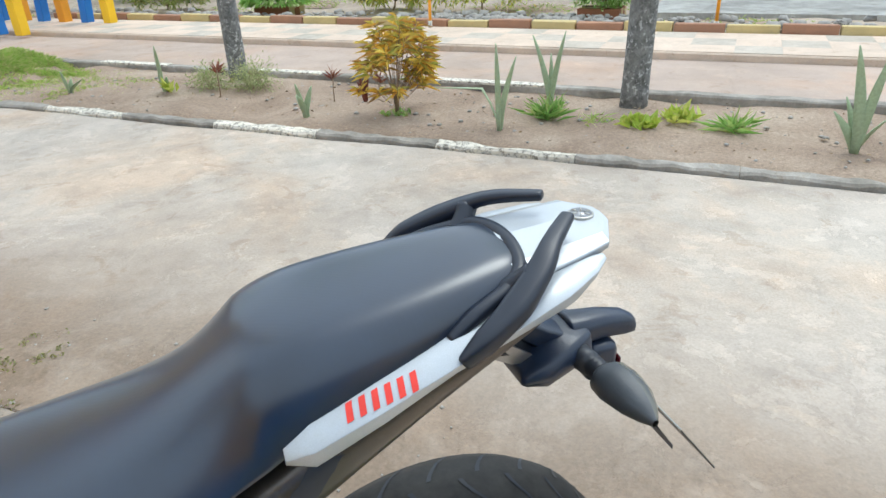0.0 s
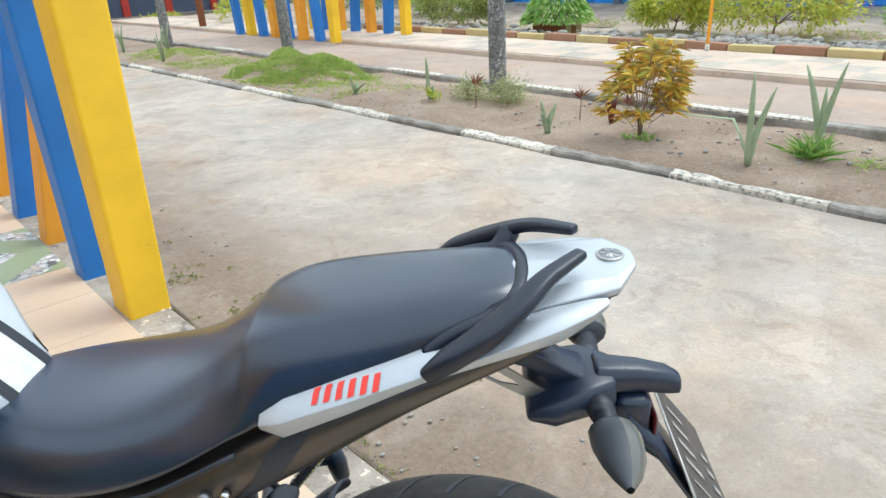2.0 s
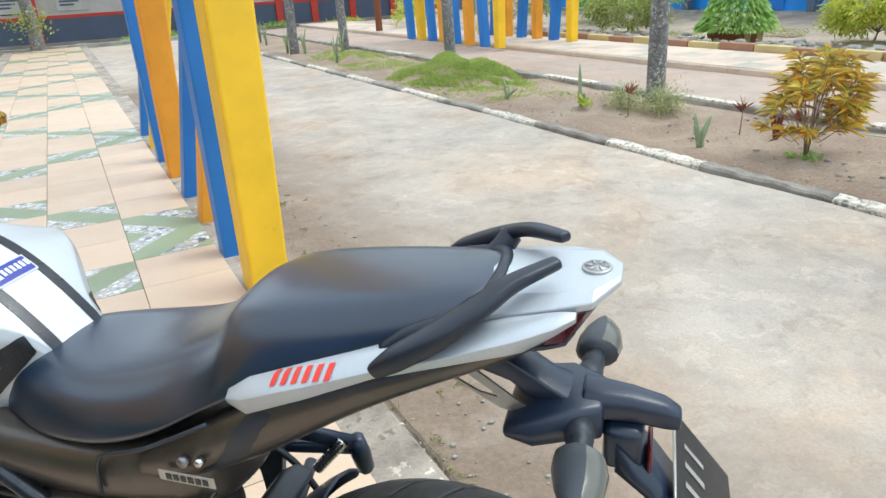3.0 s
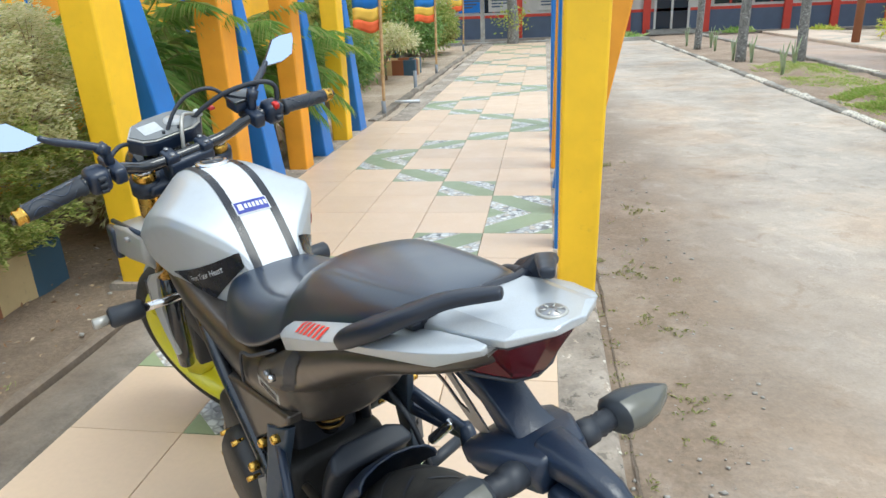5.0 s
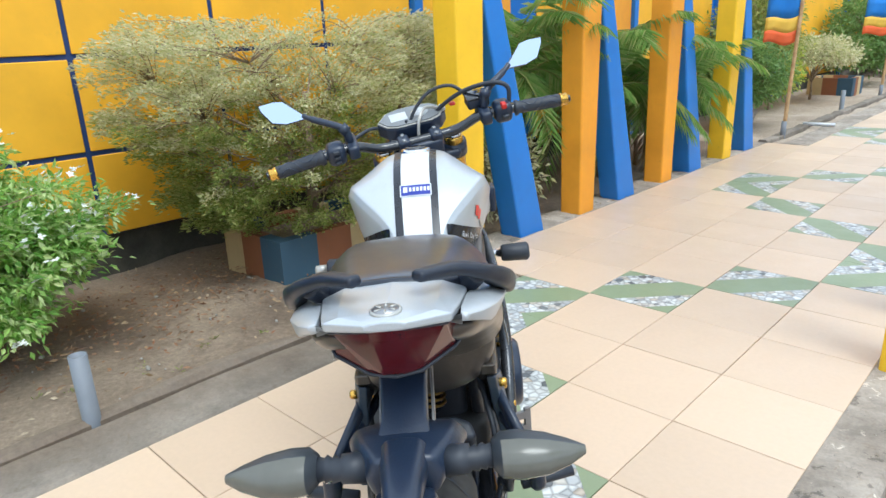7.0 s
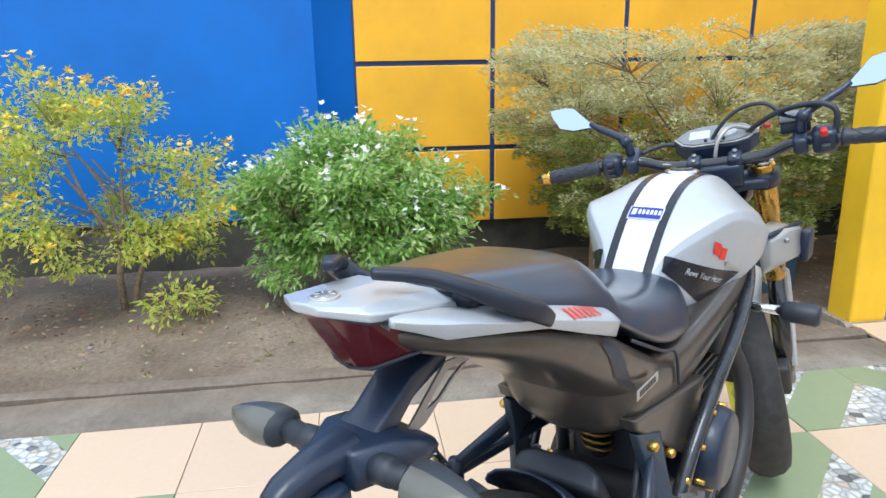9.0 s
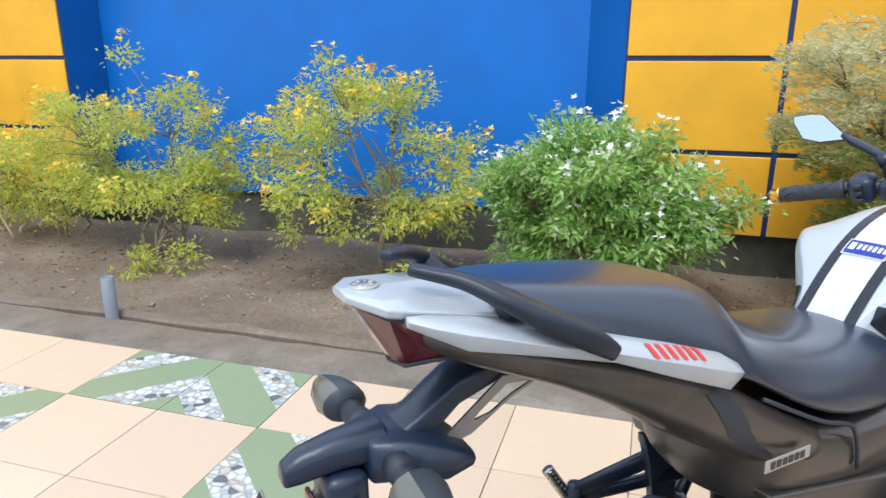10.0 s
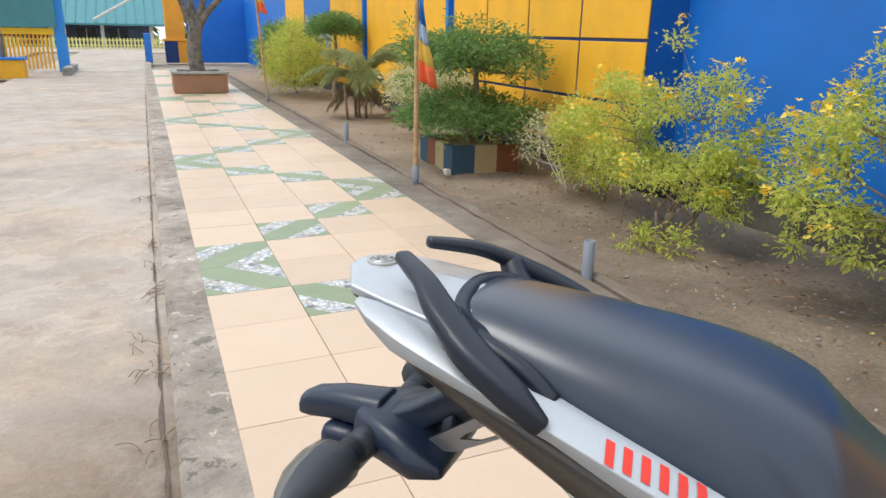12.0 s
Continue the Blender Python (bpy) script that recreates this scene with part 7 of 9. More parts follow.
def tiered(loc, tiers, seed, label, leaf=None):
    """A clipped shrub: a bent trunk and flat clouds of small leaves."""
    rs = R(seed)
    root = thing("clipped_shrub", Matrix.Translation(loc), label, "shrub")
    bmb = bmesh.new()
    top = tiers[-1][2]
    trunk = smooth_path([(0, 0, -0.04), (0.04, 0.02, 0.25), (-0.03, 0.03, 0.55), (0.0, 0.0, top - 0.02)], 4)
    tube(trunk, [0.045 * (1 - 0.5 * k / (len(trunk) - 1)) for k in range(len(trunk))], 8, bmb)
    B, D = [], []
    for cx, cy, cz, rr, th in tiers:
        for k in range(150):
            a, f = rs.rand() * 6.283, rs.rand() ** 0.5
            rim = 1 + 0.16 * noise.noise(Vector((math.cos(a) * 1.8, math.sin(a) * 1.8, cz + seed)))
            e = Vector((cx + rr * rim * f * math.cos(a), cy + rr * rim * f * math.sin(a) * 1.05, cz + th * (0.55 * (1 - f * f) - 0.30) + th * 0.22 * rs.normal()))
            s = Vector((0, 0, cz - 0.16))
            if k % 8 == 0:
                tube([s, s.lerp(e, 0.5) + Vector((0, 0, -0.02)), e], [0.013, 0.008, 0.003], 5, bmb)
            for q in range(56):
                o = Vector(rs.normal(size=3)) * 0.055
                o.z *= 0.6
                B.append(e + o)
                D.append(o.normalized() + Vector((math.cos(a), math.sin(a), 0.35)) * 0.5)
    part("stem", bmb, M_TWIG, root, "", True)
    np.random.seed(seed)
    part("crown", leaf_mesh("crown", B, D, 0.050, 0.022, leaf or M_LEAF_DK, None, 0.2, 0.1), None, root)
    return root


tiered((-2.32, -4.85, 0.14), ((0.05, 0.05, 0.36, 0.66, 0.30), (0.02, 0.0, 0.92, 0.64, 0.36)), 6, "dark green shrub clipped into two flat tiers")
tiered((-2.6, -11.2, 0.0), ((0, 0, 1.32, 0.5, 0.3),), 9, "dark clipped shrub far along the wall")


def frond(root, base, a, length, lift, rs, drp=0.55, n=34, leaf=0.26, width=0.02, mat=None, label=""):
    """A palm frond: an arching rib and two rows of leaflets."""
    pts = []
    B, D = [], []
    dirv = Vector((math.cos(a), math.sin(a), 0))
    for k in range(9):
        t = k / 8
        pts.append(Vector(base) + dirv * length * (t * 0.75 + 0.1 * t * t) + Vector((0, 0, lift * length * t - drp * length * t * t)))
    for k in range(n):
        t = 0.16 + 0.84 * k / n
        j = min(7, int(t * 8))
        b = pts[j].lerp(pts[j + 1], t * 8 - j)
        tan = (pts[j + 1] - pts[j]).normalized()
        sd = tan.cross(Vector((0, 0, 1))).normalized()
        for s in (1, -1):
            B.append(b)
            D.append(sd * s + tan * 0.85 + Vector((0, 0, 0.05 - 0.6 * rs.rand())))
    m = len(B)
    taper = np.array([1.0 - 0.45 * abs(2 * (i / m) - 0.8) for i in range(m)])
    fr = part("frond", leaf_mesh("frond", B, D, leaf * taper * (0.8 + 0.35 * rs.rand(m)), width, mat or M_LEAF_PALM, None, 0.25, 0.35), None, root, label)
    part("rib", tube(pts, [0.009 * (1 - 0.8 * k / 8) for k in range(9)], 5), M_RIB, fr, "", True)


def palm(loc, fronds, length, seed, label, stem=0.25, dry=0, leaf=0.28, mat=None):
    rs = R(seed)
    np.random.seed(seed)
    root = thing("palm", Matrix.Translation(loc), label, "palm")
    for k in range(4):
        x, y = 0.10 * rs.normal(), 0.10 * rs.normal()
        part("stem", tube([(x, y, -0.05), (x * 1.2, y * 1.2, stem * (0.7 + 0.6 * rs.rand()))], [0.025, 0.018], 7), M_TWIG, root, "", True)
    for k in range(fronds):
        a = 2.39996 * k + 0.4 * rs.rand()
        ln = length * (0.8 + 0.4 * rs.rand())
        frond(root, (0.08 * rs.normal(), 0.08 * rs.normal(), stem), a, ln, 0.75 + 0.85 * rs.rand(), rs, 0.75 + 0.5 * rs.rand(), 60, leaf, 0.0105, mat)
    for k in range(dry):
        frond(root, (0.05 * rs.normal(), 0.05 * rs.normal(), stem), rs.rand() * 6.28, length * 0.7, 0.1, rs, 0.8, 26, leaf * 0.8, 0.016, M_LEAF_DRY, "dry brown frond")
    return root


palm((-2.50, 4.15, 0), 28, 1.08, 2, "clump of arching green palm fronds behind the pillars", 0.70, 6)
palm((-2.42, 5.25, 0), 24, 1.08, 3, "clump of arching green palm fronds between pillars", 0.6, 3)
palm((-2.28, 6.15, 0), 24, 0.98, 14, "drooping palm clump at the walkway", 0.4, 1)
palm((-2.38, -8.7, 0), 18, 0.80, 12, "small palm with dry lower fronds by the wall", 0.50, 12, 0.24, M_LEAF_DUSTY)
shrub("bush", (-2.2, 3.75, -0.02), (0, 0, 0.30), (0.28, 0.30, 0.32), 41, M_LEAF_VAR, 2200, 0.06, 0.024, "small pale-leaved bush between the pillars", 60, 0.1, 0.008)
shrub("bush", (-2.55, -6.5, -0.02), (0, 0, 0.55), (0.46, 0.62, 0.28), 42, M_LEAF_VAR, 6000, 0.055, 0.026, "low bush with cream variegated leaves", 130, 0.25, 0.012, low=-0.3)
shrub("bush", (-2.25, -13.0, -0.02), (0, 0.3, 0.68), (0.62, 1.1, 0.62), 43, M_LEAF_YG, 11000, 0.075, 0.016, "large feathery yellow-green bush by the wall", 220, 0.2, 0.012, spread=0.10, gap=0.2, lump=0.4)
shrub("bush", (-2.5, -15.6, -0.02), (0, 0, 0.75), (0.6, 0.9, 0.62), 44, M_LEAF_DK, 7000, 0.09, 0.04, "dark green bush by the wall", 180, 0.2, 0.015, spread=0.08)
# beds north of the gateway
shrub("bush", (-2.35, 8.7, 0.18), (0, 0, 0.45), (0.50, 0.60, 0.40), 45, M_LEAF_DK, 8000, 0.06, 0.026, "dark green bush in a concrete pot", 180, 0.12, 0.012)
shrub("bush", (-2.5, 12.2, -0.02), (0, 0, 0.66), (0.55, 0.80, 0.26), 46, M_LEAF_VAR, 7000, 0.07, 0.03, "umbrella-shaped bush with pale leaves", 150, 0.3, 0.016, low=-0.2)
shrub("bush", (-2.6, 9.9, -0.02), (0, 0, 1.15), (0.5, 0.8, 0.5), 47, M_LEAF_FTH, 6500, 0.08, 0.03, "tall feathery bush against the wall", 160, 0.4, 0.016)
shrub("bush", (-2.6, 15.4, -0.02), (0, 0, 0.85), (0.6, 1.2, 0.75), 48, M_LEAF_DK, 8000, 0.09, 0.04, "dark bush along the wall", 200, 0.2, 0.016, spread=0.09)
shrub("bush", (-2.6, 18.4, -0.02), (0, 0, 0.75), (0.6, 1.2, 0.65), 49, M_LEAF_FTH, 7000, 0.10, 0.045, "rounded bush along the wall", 180, 0.2, 0.016, spread=0.09)
shrub("bush", (-2.7, 10.9, -0.02), (0, 0, 0.55), (0.32, 0.45, 0.45), 50, M_LEAF_LIME, 3000, 0.07, 0.035, "small bright bush by the wall", 80, 0.12, 0.01)
striped_planter((-2.5, 13.6, 0), 0.7, 0.7, 0.25, "striped planter in the bed")
pot = thing("plant_pot", Matrix.Translation((-2.35, 8.7, 0)), "squat grey concrete plant pot", "pot")
part("bowl", tube([(0, 0, -0.03), (0, 0, 0.0), (0, 0, 0.18), (0, 0, 0.20)], [0.16, 0.18, 0.24, 0.235], 20), M_EDGE, pot, "", True)

# ---- planting strip across the driveway ----
def trunk_tree(loc, r, h, seed, label, lean=(0.0, 0.0)):
    """A grey palm trunk, ringed and blotched, with a crown of fronds high up."""
    rs = R(seed)
    root = thing("palm_tree", Matrix.Translation(loc), label, "tree")
    pts, rad = [], []
    for k in range(25):
        t = k / 24
        pts.append((lean[0] * t * h + 0.02 * math.sin(3 * t + seed), lean[1] * t * h + 0.02 * math.cos(2.6 * t + seed), -0.08 + t * h))
        rad.append(r * (0.98 + 0.06 * math.exp(-t * 30) + 0.035 * rs.rand()) * (1 - 0.10 * t))
    part("trunk", tube(pts, rad, 16), M_TRUNK, root, "blotched grey trunk", True)
    np.random.seed(seed)
    for k in range(11):
        frond(root, pts[-1], 2 * math.pi * k / 11 + rs.rand(), 1.3 + 0.3 * rs.rand(), 0.3 + 0.6 * rs.rand(), rs, 0.7, 26, 0.34, 0.03)


trunk_tree((5.05, 1.11, -0.02), 0.106, 4.2, 1, "straight grey palm trunk with peeling bark blotches", (0.0, -0.008))
trunk_tree((5.06, 5.04, -0.02), 0.092, 4.4, 2, "dark grey palm trunk standing in the strip", (0.0, 0.01))
trunk_tree((5.05, 9.2, -0.02), 0.085, 4.2, 3, "slim grey trunk rising from a grassy mound", (0.0, 0.02))
trunk_tree((5.1, 13.7, -0.02), 0.088, 4.2, 4, "leaning grey trunk far along the strip", (0.0, 0.03))
trunk_tree((4.15, 14.1, -0.02), 0.095, 4.2, 5, "grey trunk with sword plants at its foot", (0.0, 0.0))
trunk_tree((4.05, 17.6, -0.02), 0.085, 4.0, 6, "slim grey trunk near the lane's end", (0.0, 0.0))


def croton(loc, seed, h=0.82):
    rs = R(seed)
    root = thing("croton", Matrix.Translation(loc), "bushy croton with orange and yellow strap leaves", "shrub")
    bmb = bmesh.new()
    B, D, L = [], [], []
    for k in range(44):
        a = rs.rand() * 6.283
        up = 0.24 + 0.66 * rs.rand()
        e = Vector((math.cos(a), math.sin(a), 0)) * (0.05 + 0.32 * rs.rand() ** 0.8) * (1.1 - 0.75 * up * up) + Vector((0, 0, h * up))
        m = Vector((e.x * 0.35, e.y * 0.35, e.z * 0.5))
        tube([(0.008 * math.cos(a), 0.008 * math.sin(a), -0.03), (0.02 * math.cos(a), 0.02 * math.sin(a), 0.12 + 0.1 * rs.rand()), m, e], [0.004, 0.0035, 0.003, 0.0025], 5, bmb)
        for _ in range(27):
            b = m.lerp(e, 0.62 + 0.40 * rs.rand())
            aa = rs.rand() * 6.283
            B.append(b)
            D.append(Vector((math.cos(aa), math.sin(aa), 0.2 + 1.3 * rs.rand())) + Vector((e.x, e.y, 0)) * 1.6)
            L.append(0.09 + 0.09 * rs.rand())
    tagged(part("stem", bmb, M_TWIG, root, "", True), kind="stuff")
    np.random.seed(seed)
    part("crown", leaf_mesh("crown", B, D, L, 0.017, M_LEAF_CRO, None, 0.25, 0.5), None, root)
    gb = [Vector((0.06 * rs.normal(), 0.06 * rs.normal(), 0.0)) for _ in range(40)]
    tagged(part("sprout", leaf_mesh("sprout", gb, [Vector((rs.normal(), rs.normal(), 0.8)) for _ in gb], 0.06, 0.03, M_LEAF_PALM, None), None, root, "green sprouts at the foot"), kind="stuff")


croton((4.28, 2.83, -0.04), 7)


def blades(name, loc, spec, mat, label, cat, width=0.046):
    """Stiff sword leaves: spec lists lean in x and y, and height."""
    root = thing(name, Matrix.Translation(loc), label, cat)
    for k, (dx, dy, h) in enumerate(spec):
        bm = bmesh.new()
        rows = []
        for q in range(8):
            t = q / 7
            w = width * (0.30 + 1.25 * t - 1.50 * t * t) + 0.002
            c = Vector((dx * t ** 1.6 + 0.01 * k, dy * t ** 1.6, h * (t if abs(dy) < 0.3 else min(1.0, 2.4 * t) - 0.12 * t * t)))
            tw = (1.25 + 0.25 * k + 0.5 * t) if abs(dy) < 0.3 else 0.15
            u = Vector((math.cos(tw), math.sin(tw), 0))
            n = Vector((-u.y, u.x, 0))
            rows.append([bm.verts.new(c - u * w), bm.verts.new(c - n * w * 0.35), bm.verts.new(c + u * w)])
        for a, b in zip(rows, rows[1:]):
            for j in range(2):
                bm.faces.new((a[j], a[j + 1], b[j + 1], b[j]))
        ob = part("leaf", bm, mat, root, "", True)
        s = ob.modifiers.new("thick", "SOLIDIFY")
        s.thickness = 0.004
    return root


SW = "upright grey-green sword plant in bare soil"
blades("sword_plant", (4.05, 1.90, -0.06), [(0.02, 0.03, 0.63), (0.0, -0.12, 0.55), (0.10, 0.55, 0.32), (0.05, -0.02, 0.3)], M_LEAF_SAN, SW, "plant", 0.036)
blades("sword_plant", (4.70, 1.70, -0.05), [(0.0, -0.10, 0.62), (0.02, 0.16, 0.58), (0.03, 0.02, 0.45)], M_LEAF_SAN, SW, "plant", 0.036)
blades("sword_plant", (4.2, -0.34, -0.06), [(0.0, 0.10, 0.66), (0.02, -0.08, 0.64), (-0.05, 0.16, 0.28), (0.03, 0.1, 0.35), (0, -0.2, 0.3)], M_LEAF_SAN, SW, "plant", 0.055)
blades("sword_plant", (4.35, 5.32, -0.05), [(0.0, 0.02, 0.46), (0.02, 0.06, 0.22), (0, -0.04, 0.18)], M_LEAF_SAN, "single sword leaf with lime shoots", "plant", 0.05)
blades("sword_plant", (3.98, 3.50, -0.05), [(0.0, 0.06, 0.28), (0.05, -0.05, 0.26), (-0.06, 0.02, 0.2), (0.02, 0.1, 0.18)], M_LEAF_SAN, "small clump of grey-green sword leaves", "plant")
blades("sword_plant", (4.15, 6.35, -0.05), [(0.0, 0.05, 0.22), (0.0, -0.22, 0.16), (0.05, 0.02, 0.14)], M_LEAF_SAN, "small fallen sword plant", "plant")
for k, (x, y) in enumerate(((4.2, 13.7), (4.05, 14.4), (4.2, 16.6), (4.4, 17.9), (4.0, 18.8), (4.5, 15.4), (4.1, 11.6), (4.6, 12.6))):
    blades("sword_plant", (x, y, -0.05), [(0.02, 0.08, 0.5), (0.05, -0.1, 0.55), (-0.06, 0.05, 0.42), (-0.04, -0.12, 0.38)], M_LEAF_SAN, "tall sword plants far along the strip", "plant", 0.05)


def tuft(name, loc, n, l, w, mat, label, cat="plant", up=0.8, seed=1, spread=0.04, droop=0.3):
    rs = R(seed)
    root = thing(name, Matrix.Translation(loc), label, cat)
    B = [Vector((spread * rs.normal(), spread * rs.normal(), 0.0 + 0.02 * rs.rand())) for _ in range(n)]
    D = [Vector((rs.normal(), rs.normal(), up + 0.5 * rs.rand())) for _ in range(n)]
    np.random.seed(seed)
    tagged(part("leaf_tuft", leaf_mesh("leaf_tuft", B, D, l * (0.6 + 0.6 * rs.rand(n)), w, mat, None, 0.2, droop), None, root), kind="stuff")
    return root


tuft("grass_plant", (4.46, 1.66, -0.04), 110, 0.27, 0.014, M_LEAF_PALM, "tuft of arching green strap leaves", seed=2, up=1.5)
tuft("grass_plant", (4.5, 0.36, -0.04), 60, 0.24, 0.018, M_LEAF_PALM, "tuft of arching leaves with a dry tip", seed=3)
tuft("leafy_plant", (4.38, 0.98, -0.04), 60, 0.16, 0.055, M_LEAF_LIME, "small plant with broad lime green leaves", seed=4, spread=0.05, up=1.7)
tuft("leafy_plant", (4.66, 0.72, -0.04), 50, 0.16, 0.055, M_LEAF_LIME, "small plant with broad lime leaves", seed=5, spread=0.05, up=1.7)
tuft("leafy_plant", (4.34, 5.22, -0.02), 14, 0.20, 0.05, M_LEAF_LIME, "lime green shoot in bare soil", seed=6, spread=0.02, up=2)
blades("red_plant", (4.60, 3.31, -0.05), [(0.0, 0.03, 0.24), (0.02, -0.04, 0.22), (0.0, 0.07, 0.18), (-0.02, -0.01, 0.2)], M_LEAF_RED, "small clump of upright dark red leaves", "plant", 0.03)
for k, (x, y, h) in enumerate(((4.42, 4.72, 0.24), (4.5, 3.55, 0.22), (4.85, 3.3, 0.12))):
    root = thing("red_seedling", Matrix.Translation((x, y, -0.04)), "thin seedling with a tuft of dark red leaves", "plant")
    part("stem", tube([(0, 0, -0.02), (0.01, 0, h)], 0.006, 6), M_TWIG, root, "", True)
    rs = R(k + 60)
    part("leaf_tuft", leaf_mesh("leaf_tuft", [Vector((0.01, 0, h * (0.85 + 0.15 * rs.rand()))) for _ in range(20)], [Vector((rs.normal(), rs.normal(), 1.1)) for _ in range(20)], 0.12, 0.016, M_LEAF_RED, None), None, root)
shrub("weed_bush", (4.72, 4.55, -0.03), (0, 0.0, 0.09), (0.12, 0.20, 0.11), 71, M_LEAF_DUSTY, 1900, 0.032, 0.009, "scrubby olive-yellow weed at a trunk's foot", 60, 0.03, 0.004)
shrub("weed_bush", (4.62, 5.0, -0.03), (0, 0.0, 0.08), (0.11, 0.15, 0.09), 72, M_LEAF_DUSTY, 1200, 0.035, 0.011, "scrubby olive weed at a trunk's foot", 36, 0.03, 0.004)


def lawn(name, cx, cy, rx, ry, top, n, seed, label, bl=0.07):
    """A grassy mound: a low hump of soil with many blades."""
    rs = R(seed)
    root = thing(name, Matrix(), label, "grass", kind="stuff")
    V, Fs = [], []
    rings, seg = 7, 28
    for i in range(rings + 1):
        f = i / rings
        for k in range(seg):
            a = 2 * math.pi * k / seg
            rr = 1 + 0.12 * noise.noise(Vector((math.cos(a) * 2, math.sin(a) * 2, seed)))
            V.append((cx + rx * f * rr * math.cos(a), cy + ry * f * rr * math.sin(a), -0.05 + top * (1 - f * f) * (0.75 + 0.5 * noise.noise(Vector((math.cos(a) * f * 2.2, math.sin(a) * f * 2.2, seed + 3.0)))) + 0.015 * noise.noise(Vector((f * 4, a, seed)))))
    for i in range(rings):
        for k in range(seg):
            Fs.append((i * seg + k, (i + 1) * seg + k, (i + 1) * seg + (k + 1) % seg, i * seg + (k + 1) % seg))
    part("mound", mesh_of("mound", V, Fs, M_BED, True), None, root)
    a = rs.rand(n) * 2 * np.pi
    f = rs.rand(n) ** 0.5 * 1.18
    lump = np.array([noise.noise(Vector((math.cos(q) * g * 3.1, math.sin(q) * g * 3.1, seed + 9.0))) for q, g in zip(a, f)])
    keep = rs.rand(n) < np.clip(1.35 - f + 0.9 * lump, 0.0, 1.0)
    a, f, lump = a[keep], f[keep], lump[keep]
    n = len(a)
    height = np.maximum(0, top * (1 - np.minimum(f, 1) ** 2) * (0.75 + 0.5 * np.array([noise.noise(Vector((math.cos(q) * g * 2.2, math.sin(q) * g * 2.2, seed + 3.0))) for q, g in zip(a, f)])))
    B = np.stack([cx + rx * f * np.cos(a), cy + ry * f * np.sin(a), -0.055 + height], 1)
    D = np.stack([rs.normal(size=n) * 0.6, rs.normal(size=n) * 0.6, 0.6 + 0.6 * rs.rand(n)], 1)
    bl = bl * (1 + 0.9 * lump)
    np.random.seed(seed)
    tagged(part("turf", leaf_mesh("turf", B, D, bl * (0.6 + 0.8 * rs.rand(n)), 0.0055, M_GRASS, None, 0.2, 0.45), None, root), kind="stuff")


lawn("grass_mound", 4.62, 8.3, 0.70, 1.15, 0.33, 42000, 1, "grassy mound at the foot of a trunk", 0.095)
lawn("grass_patch", 4.5, 6.9, 0.72, 1.0, 0.03, 6500, 2, "thin grass on the strip", 0.05)
lawn("grass_patch", 4.6, 12.2, 0.62, 1.4, 0.14, 11000, 3, "thin grass further along the strip", 0.06)
lawn("grass_patch", 4.55, 10.6, 0.64, 0.9, 0.04, 6000, 6, "thin grass on the strip", 0.05)



def weeds(spots, seed, label):
    """Single sprigs that grow in cracks."""
    rs = R(seed)
    B, D = [], []
    for x, y, z in spots:
        for _ in range(int(5 + 7 * rs.rand())):
            B.append(Vector((x + 0.012 * rs.normal(), y + 0.012 * rs.normal(), z)))
            D.append(Vector((rs.normal() * 0.8, rs.normal() * 0.8, 0.7 + 0.4 * rs.rand())))
    np.random.seed(seed)
    n = len(B)
    tagged(new("weeds", leaf_mesh("weeds", B, D, 0.012 + 0.022 * rs.rand(n), 0.007, M_WEED, None, 0.2, 0.3)), label, "weeds", kind="stuff")


wr = R(91)
weeds([(0.61 + 0.05 * wr.rand() ** 2, -0.5 + 9 * wr.rand(), -0.072) for _ in range(110)] + [(0.75 + 0.5 * wr.rand(), 1.5 + 5 * wr.rand(), -0.073) for _ in range(7)], 1, "sparse weeds at the walkway edge")
tuft("grass_plant", (4.48, 1.31, -0.04), 40, 0.11, 0.008, M_GRASS, "faint tuft of low grass in bare soil", seed=9, spread=0.07)
mats = [(0.74 + 0.22 * wr.rand(), y, 0.05 + 0.04 * wr.rand()) for y in (1.95, 2.62, 3.25, 4.3, 5.6)]
weeds([(x + q * wr.normal(), y + q * 1.4 * wr.normal(), -0.072) for x, y, q in mats for _ in range(15)], 3, "low mats of weeds on the dirty driveway edge")
weeds([(-1.9 + 0.3 * wr.rand(), -4 + 6 * wr.rand(), -0.03) for _ in range(40)], 2, "sparse seedlings in the soil bed")

# dry twigs and root threads washed against the walkway edge
tw = R(140)
for k, (x, y) in enumerate(((0.64, -4.4), (0.66, -3.1), (0.64, -2.25), (0.68, -1.75), (0.65, -1.42), (0.67, -0.9), (0.65, -5.6), (0.64, -2.7))):
    bm = bmesh.new()
    for _ in range(5 if k % 2 else 9):
        a, ln = tw.rand() * 6.283, 0.05 + 0.10 * tw.rand()
        p = Vector((x + 0.03 * tw.normal(), y + 0.06 * tw.normal(), -0.058))
        d = Vector((math.cos(a) * 0.5, math.sin(a), 0))
        sd = Vector((-d.y, d.x, 0))
        bend = tw.normal() * 0.35
        tube([p + d * ln * f + sd * ln * bend * f * f + Vector((0, 0, 0.012 * math.sin(3.1 * f))) for f in [q / 5 for q in range(6)]], 0.0022, 5, bm)
    tagged(new("dry_twigs", from_bm("dry_twigs", bm, M_TWIG, True)), "tangle of thin dry twigs on the driveway", "twigs", kind="stuff")

